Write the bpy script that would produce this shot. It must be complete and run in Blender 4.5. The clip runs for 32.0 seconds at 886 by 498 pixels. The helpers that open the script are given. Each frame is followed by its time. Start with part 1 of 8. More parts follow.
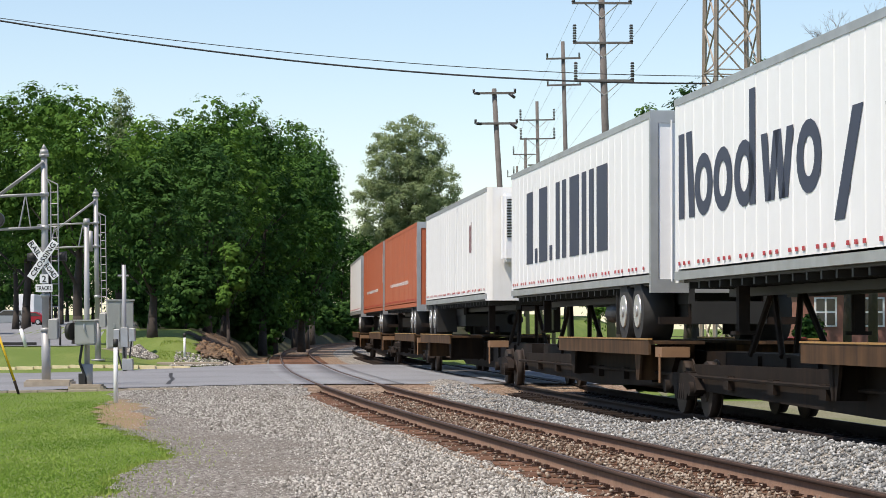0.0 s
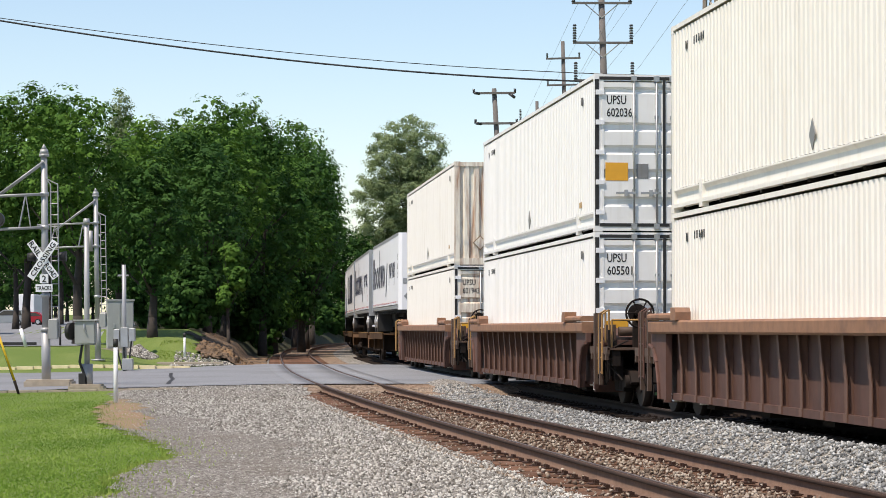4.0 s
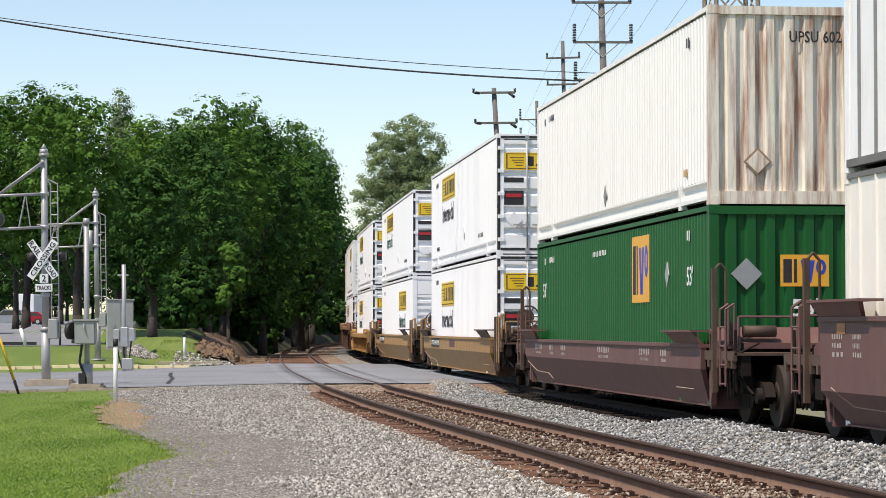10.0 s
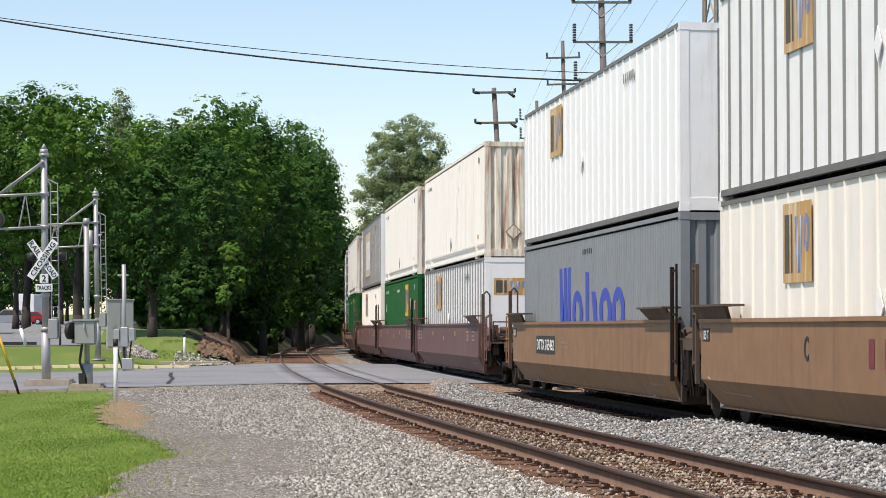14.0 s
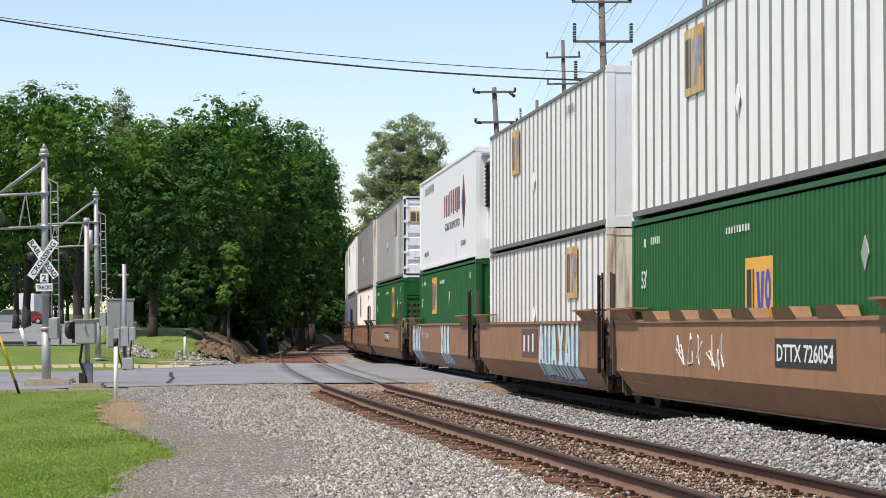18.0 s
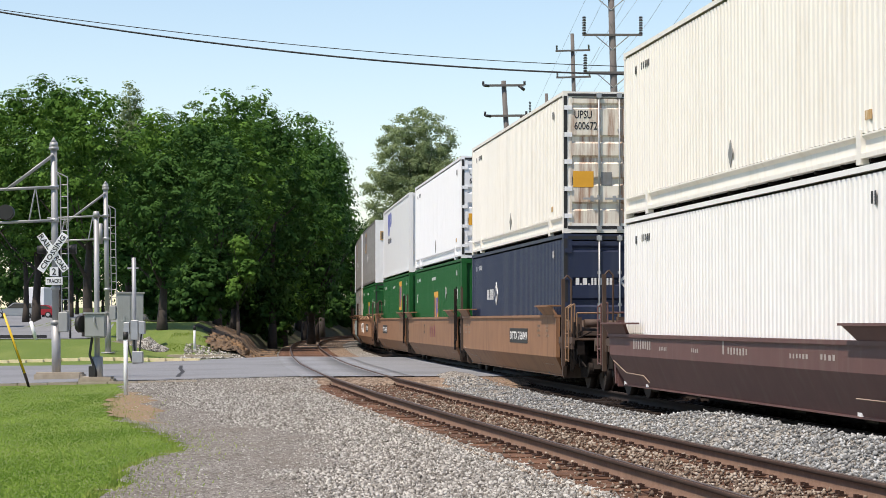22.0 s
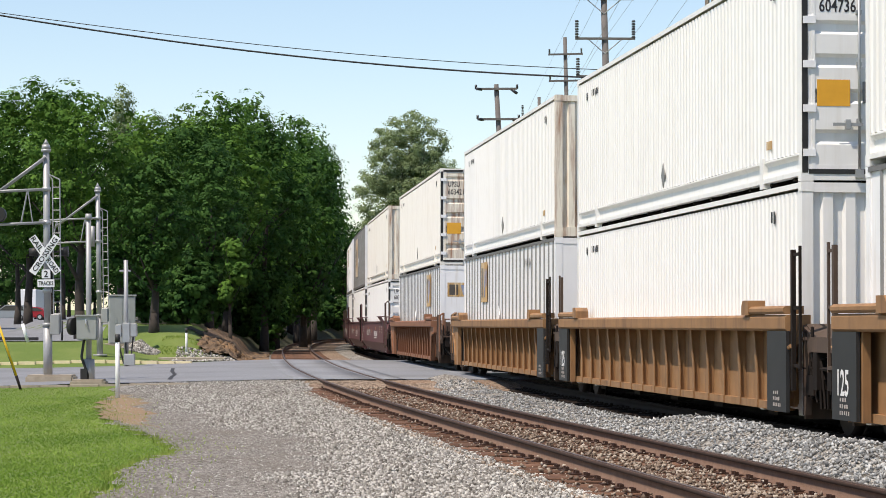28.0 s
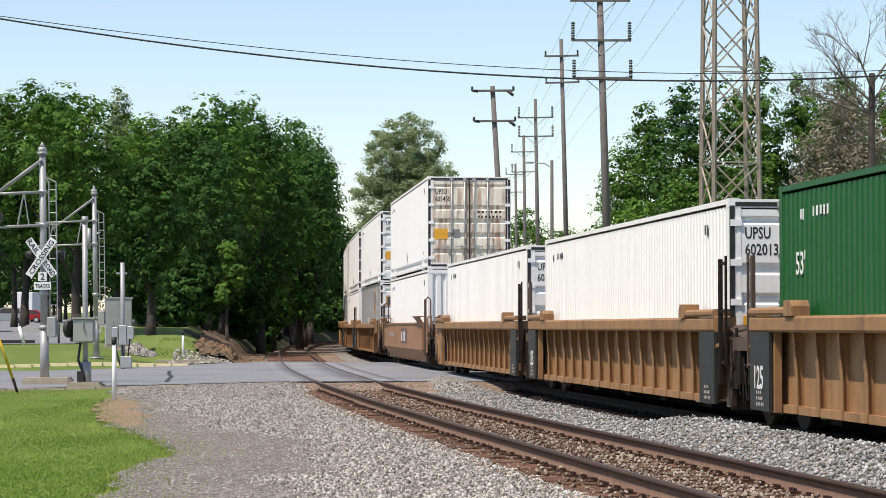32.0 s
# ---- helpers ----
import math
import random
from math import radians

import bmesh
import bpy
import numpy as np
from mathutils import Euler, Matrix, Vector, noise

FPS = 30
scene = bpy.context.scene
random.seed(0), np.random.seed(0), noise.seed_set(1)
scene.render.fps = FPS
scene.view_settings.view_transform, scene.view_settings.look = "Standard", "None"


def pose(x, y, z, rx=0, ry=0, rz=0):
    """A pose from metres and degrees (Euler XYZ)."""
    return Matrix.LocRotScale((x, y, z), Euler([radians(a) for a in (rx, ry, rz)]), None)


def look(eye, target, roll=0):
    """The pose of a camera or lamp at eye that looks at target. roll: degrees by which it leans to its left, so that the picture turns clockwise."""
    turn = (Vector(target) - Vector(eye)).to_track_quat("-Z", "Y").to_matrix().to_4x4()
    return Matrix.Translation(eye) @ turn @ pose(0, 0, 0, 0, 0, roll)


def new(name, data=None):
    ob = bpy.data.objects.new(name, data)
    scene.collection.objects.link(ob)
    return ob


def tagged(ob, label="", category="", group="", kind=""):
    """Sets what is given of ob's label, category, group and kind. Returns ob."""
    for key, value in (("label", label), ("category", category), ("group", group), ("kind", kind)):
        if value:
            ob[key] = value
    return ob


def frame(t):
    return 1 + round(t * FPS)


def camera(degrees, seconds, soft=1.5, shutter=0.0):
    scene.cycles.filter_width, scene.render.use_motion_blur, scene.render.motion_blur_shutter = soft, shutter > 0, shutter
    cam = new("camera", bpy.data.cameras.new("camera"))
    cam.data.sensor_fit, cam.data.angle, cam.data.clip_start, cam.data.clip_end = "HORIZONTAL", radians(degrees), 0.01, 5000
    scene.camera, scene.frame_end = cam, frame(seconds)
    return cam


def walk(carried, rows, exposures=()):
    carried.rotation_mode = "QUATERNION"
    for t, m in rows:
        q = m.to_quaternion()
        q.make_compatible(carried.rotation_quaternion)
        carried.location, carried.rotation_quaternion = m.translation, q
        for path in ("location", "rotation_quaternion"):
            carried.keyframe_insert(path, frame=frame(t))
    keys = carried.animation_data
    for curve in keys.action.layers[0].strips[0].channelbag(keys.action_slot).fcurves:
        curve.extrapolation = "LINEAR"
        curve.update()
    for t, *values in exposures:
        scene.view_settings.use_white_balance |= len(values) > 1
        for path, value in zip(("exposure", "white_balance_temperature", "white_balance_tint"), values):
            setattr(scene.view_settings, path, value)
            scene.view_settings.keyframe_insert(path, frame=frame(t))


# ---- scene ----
# Plan: z = 0 is the top of the rails, +y looks along the line towards the level crossing, +x is to the right.
EYE = (0.0, 0.0, 1.34)


def aim(yaw, pitch, roll):
    a, b = radians(yaw), radians(pitch)
    way = Vector((-math.sin(a) * math.cos(b), math.cos(a) * math.cos(b), math.sin(b)))
    return look(EYE, Vector(EYE) + way * 50, roll)


cam = camera(21.28, 32.0, soft=0.85)
walk(cam, [(t, aim(yaw, pitch, roll)) for t, yaw, pitch, roll in (
        (0, 0.003, 1.945, 0.030), (3.5, 0.003, 1.943, 0.030), (8, 0.000, 1.938, 0.030), (12, 0.000, 1.929, -0.010),
        (16.5, 0.004, 1.929, 0.000), (17, 0.005, 1.929, 0.000), (17.5, 0.006, 1.908, -0.010), (18, 0.006, 1.917, -0.020),
        (18.5, -0.028, 1.906, 0.001), (19, -0.028, 1.842, 0.200), (19.5, 0.105, 1.798, 0.055), (20, 0.056, 1.797, 0.113),
        (20.5, -0.053, 1.818, 0.109), (21, 0.007, 1.839, 0.111), (21.5, 0.124, 1.860, 0.089), (22, 0.238, 1.759, -0.024),
        (22.5, 0.154, 1.823, 0.002), (23, 0.164, 1.790, 0.067), (23.5, 0.093, 1.799, 0.068), (24, 0.133, 1.781, 0.004),
        (24.5, 0.133, 1.802, 0.003), (25, 0.112, 1.799, 0.018), (25.5, 0.112, 1.809, 0.049), (27.5, 0.035, 1.835, 0.166),
        (28, 0.049, 1.839, 0.111), (28.5, 0.301, 1.713, 0.073), (29, 0.217, 1.797, 0.087), (29.5, -0.014, 1.901, 0.109),
        (30, -0.035, 1.886, 0.003), (30.5, 0.007, 1.881, 0.070), (31, -0.014, 1.881, 0.044), (31.5, 0.049, 1.860, 0.113),
        (32, -0.035, 1.886, 0.003))])

# ---- world, sun, exposure ----
SUN_ELEV, SUN_AZ = 62.0, 230.0          # degrees; the azimuth runs clockwise from +y
scene.view_settings.exposure = 0.22
scene.view_settings.use_white_balance = True
scene.view_settings.white_balance_temperature, scene.view_settings.white_balance_tint = 6700, 13
world = bpy.data.worlds.new("world")
scene.world = world
world.use_nodes = True
wn = world.node_tree.nodes
sky = wn.new("ShaderNodeTexSky")
sky.sky_type, sky.sun_disc = "NISHITA", False
sky.sun_elevation, sky.sun_rotation = radians(SUN_ELEV), radians(SUN_AZ)
sky.air_density, sky.dust_density, sky.ozone_density = 1.0, 0.3, 1.15
wn["Background"].inputs[1].default_value = 0.14
world.node_tree.links.new(sky.outputs[0], wn["Background"].inputs[0])
sun = new("sun", bpy.data.lights.new("sun", "SUN"))
sun.data.energy, sun.data.angle, sun.data.color = 4.7, radians(0.53), (1.0, 0.905, 0.78)
_e, _a = radians(SUN_ELEV), radians(SUN_AZ)
SUN_WAY = Vector((math.sin(_a) * math.cos(_e), math.cos(_a) * math.cos(_e), math.sin(_e)))
sun.matrix_world = look(SUN_WAY * 200, (0, 0, 0))


# ---- materials ----
def mat(name, base, rough=0.6, metal=0.0, var=0.12, scale=3.0, dirt=None, dirt_amt=0.35, dirt_scale=1.2, bump=0.0, bump_scale=40.0,
        streak=False, obj_var=0.0, spec=0.5, dirt_lo=0.52):
    """A procedural surface: base colour with fine grain, patches of a second (dirt) colour, optional run-down streaks, fine relief."""
    m = bpy.data.materials.new(name)
    m.use_nodes = True
    nt = m.node_tree
    n, l = nt.nodes, nt.links
    b = n["Principled BSDF"]
    b.inputs["Roughness"].default_value = rough
    b.inputs["Metallic"].default_value = metal
    b.inputs["Specular IOR Level"].default_value = spec
    tc = n.new("ShaderNodeTexCoord")
    nz = n.new("ShaderNodeTexNoise")
    nz.inputs["Scale"].default_value = scale
    nz.inputs["Detail"].default_value = 6
    l.new(tc.outputs["Object"], nz.inputs["Vector"])
    r = n.new("ShaderNodeMapRange")
    r.inputs[1].default_value, r.inputs[2].default_value = 0.25, 0.75
    r.inputs[3].default_value, r.inputs[4].default_value = 1 - var, 1 + var
    l.new(nz.outputs[0], r.inputs[0])
    mul = n.new("ShaderNodeVectorMath")
    mul.operation = "SCALE"
    mul.inputs[0].default_value = base[:3]
    l.new(r.outputs[0], mul.inputs["Scale"])
    col = mul.outputs[0]
    if obj_var:
        oi = n.new("ShaderNodeObjectInfo")
        r2 = n.new("ShaderNodeMapRange")
        r2.inputs[3].default_value, r2.inputs[4].default_value = 1 - obj_var, 1 + obj_var
        l.new(oi.outputs["Random"], r2.inputs[0])
        mu = n.new("ShaderNodeVectorMath")
        mu.operation = "SCALE"
        l.new(col, mu.inputs[0])
        l.new(r2.outputs[0], mu.inputs["Scale"])
        col = mu.outputs[0]
    if dirt:
        d = n.new("ShaderNodeTexNoise")
        d.inputs["Scale"].default_value = dirt_scale
        d.inputs["Detail"].default_value = 8
        d.inputs["Roughness"].default_value = 0.65
        src = tc.outputs["Object"]
        if streak:
            mp = n.new("ShaderNodeMapping")
            mp.inputs["Scale"].default_value = (3.0, 3.0, 0.22)
            l.new(src, mp.inputs["Vector"])
            src = mp.outputs[0]
        l.new(src, d.inputs["Vector"])
        rr = n.new("ShaderNodeMapRange")
        rr.inputs[1].default_value, rr.inputs[2].default_value = dirt_lo, dirt_lo + 0.2
        rr.inputs[4].default_value = dirt_amt
        l.new(d.outputs[0], rr.inputs[0])
        mx = n.new("ShaderNodeMix")
        mx.data_type = "RGBA"
        l.new(rr.outputs[0], mx.inputs[0])
        l.new(col, mx.inputs[6])
        mx.inputs[7].default_value = (*dirt, 1)
        col = mx.outputs[2]
    l.new(col, b.inputs["Base Color"])
    if bump:
        bn = n.new("ShaderNodeTexNoise")
        bn.inputs["Scale"].default_value = bump_scale
        bn.inputs["Detail"].default_value = 4
        l.new(tc.outputs["Object"], bn.inputs["Vector"])
        bp = n.new("ShaderNodeBump")
        bp.inputs["Strength"].default_value = bump
        bp.inputs["Distance"].default_value = 0.02
        l.new(bn.outputs[0], bp.inputs["Height"])
        l.new(bp.outputs[0], b.inputs["Normal"])
    return m


RUST = (0.16, 0.065, 0.03)
GRIME = (0.14, 0.11, 0.08)
M = {}
M["white"] = mat("white paint", (0.80, 0.80, 0.78), 0.45, var=0.03, dirt=(0.50, 0.46, 0.38), dirt_amt=0.22, streak=True, dirt_scale=1.6)
M["pure"] = mat("clean white paint", (0.82, 0.83, 0.84), 0.4, var=0.02, dirt=(0.6, 0.6, 0.58), dirt_amt=0.15, streak=True)
M["cream"] = mat("cream paint", (0.80, 0.775, 0.71), 0.5, var=0.03, dirt=(0.48, 0.40, 0.28), dirt_amt=0.25, streak=True, dirt_scale=1.4)
M["dirtywhite"] = mat("stained white paint", (0.78, 0.73, 0.62), 0.55, var=0.08, dirt=(0.27, 0.105, 0.040), dirt_amt=0.85, streak=True, dirt_scale=2.6, dirt_lo=0.45)
M["rustplate"] = mat("rust-stained placard frame", (0.30, 0.215, 0.14), 0.7, var=0.25, scale=8, dirt=(0.14, 0.07, 0.03), dirt_amt=0.6)
M["oldwhite"] = mat("chalky white aluminium sheet", (0.82, 0.825, 0.83), 0.4, var=0.04, dirt=(0.50, 0.44, 0.35), dirt_amt=0.45, streak=True, dirt_scale=1.8, dirt_lo=0.55)
M["alu"] = mat("dull aluminium post", (0.24, 0.24, 0.235), 0.5, 0.35, var=0.1, dirt=(0.2, 0.17, 0.13), dirt_amt=0.4, streak=True)
M["silver"] = mat("galvanised steel", (0.42, 0.43, 0.43), 0.45, 0.6, var=0.12, dirt=(0.3, 0.27, 0.22), dirt_amt=0.4)
M["mast"] = mat("aluminium painted mast", (0.33, 0.335, 0.34), 0.5, 0.3, var=0.1, dirt=(0.3, 0.27, 0.22), dirt_amt=0.35, streak=True)
M["green"] = mat("green container paint", (0.007, 0.088, 0.019), 0.5, var=0.08, dirt=(0.018, 0.108, 0.036), dirt_amt=0.4, streak=True, spec=0.3)
M["navy"] = mat("navy container paint", (0.016, 0.024, 0.058), 0.45, var=0.1, dirt=(0.06, 0.07, 0.09), dirt_amt=0.35, streak=True)
M["grey"] = mat("grey container paint", (0.20, 0.22, 0.24), 0.5, var=0.06, dirt=(0.14, 0.13, 0.12), dirt_amt=0.35, streak=True)
M["orange"] = mat("orange container paint", (0.42, 0.10, 0.035), 0.55, var=0.08, dirt=(0.5, 0.24, 0.14), dirt_amt=0.4, streak=True)
M["brown"] = mat("brown freight car paint", (0.122, 0.058, 0.052), 0.65, var=0.1, dirt=(0.16, 0.11, 0.09), dirt_amt=0.5, streak=True, obj_var=0.08)
M["maroon"] = mat("maroon freight car paint", (0.105, 0.040, 0.042), 0.6, var=0.10, dirt=(0.11, 0.06, 0.05), dirt_amt=0.5, streak=True, obj_var=0.06)
M["rusty"] = mat("rust brown freight car paint", (0.094, 0.044, 0.032), 0.75, var=0.2, dirt=(0.05, 0.028, 0.021), dirt_amt=0.6, streak=True, obj_var=0.1)
M["tan"] = mat("faded yellow-brown freight car paint", (0.255, 0.142, 0.072), 0.65, var=0.14, dirt=(0.13, 0.075, 0.045), dirt_amt=0.6, streak=True, obj_var=0.08)
M["tan2"] = mat("dusty brown freight car paint", (0.275, 0.140, 0.070), 0.7, var=0.16, scale=1.6, dirt=(0.12, 0.055, 0.030), dirt_amt=0.65, streak=True, obj_var=0.08, dirt_scale=1.5, dirt_lo=0.54)
M["tanlow"] = mat("yellow-brown freight car paint", (0.34, 0.195, 0.070), 0.65, var=0.14, dirt=(0.20, 0.11, 0.05), dirt_amt=0.55, streak=True, obj_var=0.08)
M["tanrib"] = mat("sun-faded orange-brown freight car paint", (0.275, 0.148, 0.062), 0.7, var=0.2, dirt=(0.10, 0.055, 0.032), dirt_amt=0.8, streak=True, obj_var=0.08)
M["rustorange"] = mat("rust-orange freight car paint", (0.22, 0.098, 0.05), 0.75, var=0.16, dirt=(0.14, 0.065, 0.035), dirt_amt=0.6, streak=True)
# Paler than the rusty sheet: sunlight on chord and ribs is in the colour.
M["chord"] = mat("worn orange-brown top chord, lightened for sunlight", (0.26, 0.135, 0.075), 0.7, var=0.2, scale=5, dirt=(0.10, 0.06, 0.05), dirt_amt=0.7, dirt_scale=1.6)
M["rib"] = mat("brown stiffener paint, lightened for sunlight", (0.135, 0.070, 0.048), 0.7, var=0.18, dirt=(0.09, 0.055, 0.045), dirt_amt=0.6, streak=True)
M["rust_steel"] = mat("dark rusty steel", (0.075, 0.046, 0.032), 0.7, 0.1, var=0.25, dirt=(0.16, 0.085, 0.045), dirt_amt=0.5)
M["beige"] = mat("beige stained panel", (0.60, 0.50, 0.37), 0.6, var=0.12, dirt=(0.5, 0.36, 0.22), dirt_amt=0.6, streak=True)
# Darkened to carry the shade on car ends and guide plates.
M["dusty"] = mat("dirty freight car steel, darkened for shade", (0.072, 0.047, 0.033), 0.75, var=0.18, dirt=(0.16, 0.10, 0.06), dirt_amt=0.5, streak=True)
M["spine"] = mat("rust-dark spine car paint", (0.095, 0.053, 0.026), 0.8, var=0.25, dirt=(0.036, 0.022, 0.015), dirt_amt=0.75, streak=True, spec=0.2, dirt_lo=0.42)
M["spinedark"] = mat("very dark brown underframe paint", (0.017, 0.012, 0.009), 0.85, var=0.3, dirt=(0.045, 0.026, 0.015), dirt_amt=0.5, streak=True, spec=0.15)
M["palerod"] = mat("worn pale brown paint", (0.27, 0.20, 0.15), 0.7, var=0.2)
M["dullorange"] = mat("dull orange reflective film", (0.36, 0.15, 0.05), 0.5, var=0.1, dirt=(0.2, 0.1, 0.05), dirt_amt=0.5)
M["darkalu"] = mat("dirt-dark aluminium rail", (0.16, 0.155, 0.15), 0.55, 0.2, var=0.12, dirt=(0.1, 0.085, 0.07), dirt_amt=0.5, streak=True)
M["inkbrown"] = mat("dark brown outline ink", (0.10, 0.07, 0.02), 0.6, var=0.1)
M["inkfaded"] = mat("faded dark lettering", (0.075, 0.065, 0.055), 0.7, var=0.2)
M["bluefaded"] = mat("faded blue lettering", (0.16, 0.20, 0.33), 0.7, var=0.2, dirt=(0.60, 0.62, 0.66), dirt_amt=0.8, streak=True, dirt_scale=2.6, dirt_lo=0.46)
M["ochre"] = mat("weathered yellow freight car paint", (0.36, 0.20, 0.062), 0.65, var=0.16, dirt=(0.17, 0.095, 0.045), dirt_amt=0.7, streak=True)
M["yellow"] = mat("yellow sign film", (0.74, 0.50, 0.018), 0.4, var=0.05, dirt=(0.5, 0.33, 0.06), dirt_amt=0.3)
M["gold"] = mat("faded orange sign film", (0.46, 0.27, 0.085), 0.55, var=0.10, dirt=(0.70, 0.62, 0.45), dirt_amt=0.75, streak=True, dirt_scale=2.4, dirt_lo=0.46)
M["goldnew"] = mat("orange sign film", (0.72, 0.36, 0.03), 0.45, var=0.05)
M["black"] = mat("black rubber and paint", (0.018, 0.018, 0.018), 0.6, var=0.2)
M["ink"] = mat("black lettering", (0.02, 0.02, 0.022), 0.6, var=0.1)
M["inkgreen"] = mat("dark green lettering", (0.012, 0.075, 0.045), 0.6, var=0.08)
M["inkblue"] = mat("blue lettering", (0.02, 0.05, 0.42), 0.5, var=0.06)
M["inknavy"] = mat("navy lettering", (0.022, 0.028, 0.060), 0.5, var=0.08)
M["inkred"] = mat("red film", (0.42, 0.02, 0.03), 0.5, var=0.06)
M["inkmaroon"] = mat("maroon lettering", (0.16, 0.015, 0.03), 0.5, var=0.06)
M["inkwhite"] = mat("white lettering", (0.72, 0.72, 0.70), 0.6, var=0.08)
M["inkdull"] = mat("dusty white lettering", (0.52, 0.49, 0.46), 0.7, var=0.12, scale=9)
M["palewhite"] = mat("worn white lettering", (0.38, 0.34, 0.31), 0.7, var=0.25, scale=14)
M["pale"] = mat("pale blue spray paint", (0.48, 0.62, 0.64), 0.7, var=0.2, dirt=(0.62, 0.68, 0.68), dirt_amt=0.6, dirt_scale=2.0)
M["sprayblue"] = mat("faded blue spray paint", (0.20, 0.24, 0.40), 0.7, var=0.3, scale=2.0, dirt=(0.40, 0.52, 0.58), dirt_amt=0.8, dirt_scale=1.6)
M["spraydark"] = mat("dark blue-green spray paint", (0.06, 0.10, 0.13), 0.7, var=0.3)
M["sprayred"] = mat("faded red spray paint", (0.34, 0.10, 0.08), 0.7, var=0.3)
M["steel"] = mat("dark oily steel", (0.016, 0.012, 0.010), 0.8, 0.0, var=0.3, dirt=(0.05, 0.028, 0.018), dirt_amt=0.5, spec=0.15)
M["wheel"] = mat("worn steel wheel", (0.036, 0.027, 0.022), 0.7, 0.1, var=0.25, dirt=(0.07, 0.04, 0.026), dirt_amt=0.5, spec=0.25)
M["hub"] = mat("polished wheel rim", (0.55, 0.55, 0.55), 0.35, 0.7, var=0.08)
M["rail"] = mat("rusty rail web", (0.175, 0.108, 0.076), 0.85, var=0.16, scale=9, dirt=(0.10, 0.062, 0.045), dirt_amt=0.5, bump=0.3, spec=0.2)
M["railhead"] = mat("dark rusted rail head", (0.050, 0.030, 0.022), 0.75, var=0.2, scale=7, dirt=(0.10, 0.058, 0.04), dirt_amt=0.4, spec=0.2)
M["railtop"] = mat("worn rail running surface", (0.115, 0.085, 0.070), 0.5, 0.4, var=0.2, scale=6, dirt=(0.07, 0.04, 0.03), dirt_amt=0.5)
M["tie"] = mat("weathered timber sleeper", (0.125, 0.068, 0.044), 0.9, var=0.3, scale=7, dirt=(0.035, 0.024, 0.018), dirt_amt=0.7, bump=0.5, obj_var=0.3, spec=0.15)
# Main line sleepers and rails: the shade beneath the train is in their colour.
M["shadetie"] = mat("sleeper darkened for shade under the train", (0.022, 0.016, 0.013), 0.9, var=0.3, scale=7, bump=0.5, obj_var=0.3, spec=0.15)
M["shadesteel"] = mat("rail steel darkened for shade under the train", (0.022, 0.015, 0.012), 0.8, var=0.25, scale=8, spec=0.2)
M["tieplate"] = mat("dark rusted tie plate", (0.050, 0.026, 0.018), 0.85, var=0.25, scale=12, spec=0.2)
M["pole"] = mat("weathered timber pole", (0.125, 0.116, 0.110), 0.85, var=0.18, dirt=(0.09, 0.07, 0.06), dirt_amt=0.5, streak=True, bump=0.3)
M["porcelain"] = mat("dark glazed insulator", (0.020, 0.018, 0.020), 0.3, var=0.1)
M["lattice"] = mat("rust-streaked galvanised lattice", (0.33, 0.29, 0.245), 0.6, 0.15, var=0.15, dirt=(0.27, 0.13, 0.06), dirt_amt=0.55, dirt_scale=2.0)
M["concrete"] = mat("weathered concrete", (0.36, 0.31, 0.24), 0.85, var=0.12, scale=6, dirt=(0.22, 0.18, 0.13), dirt_amt=0.5, bump=0.3)
M["bark"] = mat("tree bark", (0.036, 0.029, 0.024), 0.9, var=0.3, scale=5, dirt=(0.055, 0.05, 0.045), dirt_amt=0.4, bump=0.6)
M["twig"] = mat("bare grey twig", (0.15, 0.125, 0.105), 0.9, var=0.25)
M["brick"] = mat("red-brown brickwork", (0.26, 0.12, 0.09), 0.85, var=0.12, scale=4, bump=0.2)
M["glassy"] = mat("dark window glass", (0.03, 0.035, 0.04), 0.08, var=0.1)
M["tyre"] = mat("black tyre", (0.022, 0.022, 0.022), 0.8, var=0.15)
M["carsilver"] = mat("silver car paint", (0.33, 0.35, 0.37), 0.3, 0.5, var=0.03)
M["carred"] = mat("red car paint", (0.33, 0.012, 0.022), 0.3, 0.1, var=0.04)
M["roof"] = mat("grey shingle roof", (0.14, 0.13, 0.13), 0.9, var=0.15, scale=8)
M["cable"] = mat("black cable", (0.012, 0.013, 0.014), 0.5, var=0.1)
M["stake"] = mat("yellow plastic guy guard", (0.72, 0.46, 0.02), 0.45, var=0.05)
M["signwhite"] = mat("white reflective sign", (0.78, 0.79, 0.80), 0.4, var=0.03, dirt=(0.6, 0.6, 0.58), dirt_amt=0.2)
M["lotline"] = mat("yellow kerb paint", (0.74, 0.64, 0.40), 0.8, var=0.12, scale=5)
M["cabinet"] = mat("grey enamelled cabinet", (0.33, 0.34, 0.335), 0.5, 0.15, var=0.06, dirt=(0.24, 0.22, 0.19), dirt_amt=0.35, streak=True)


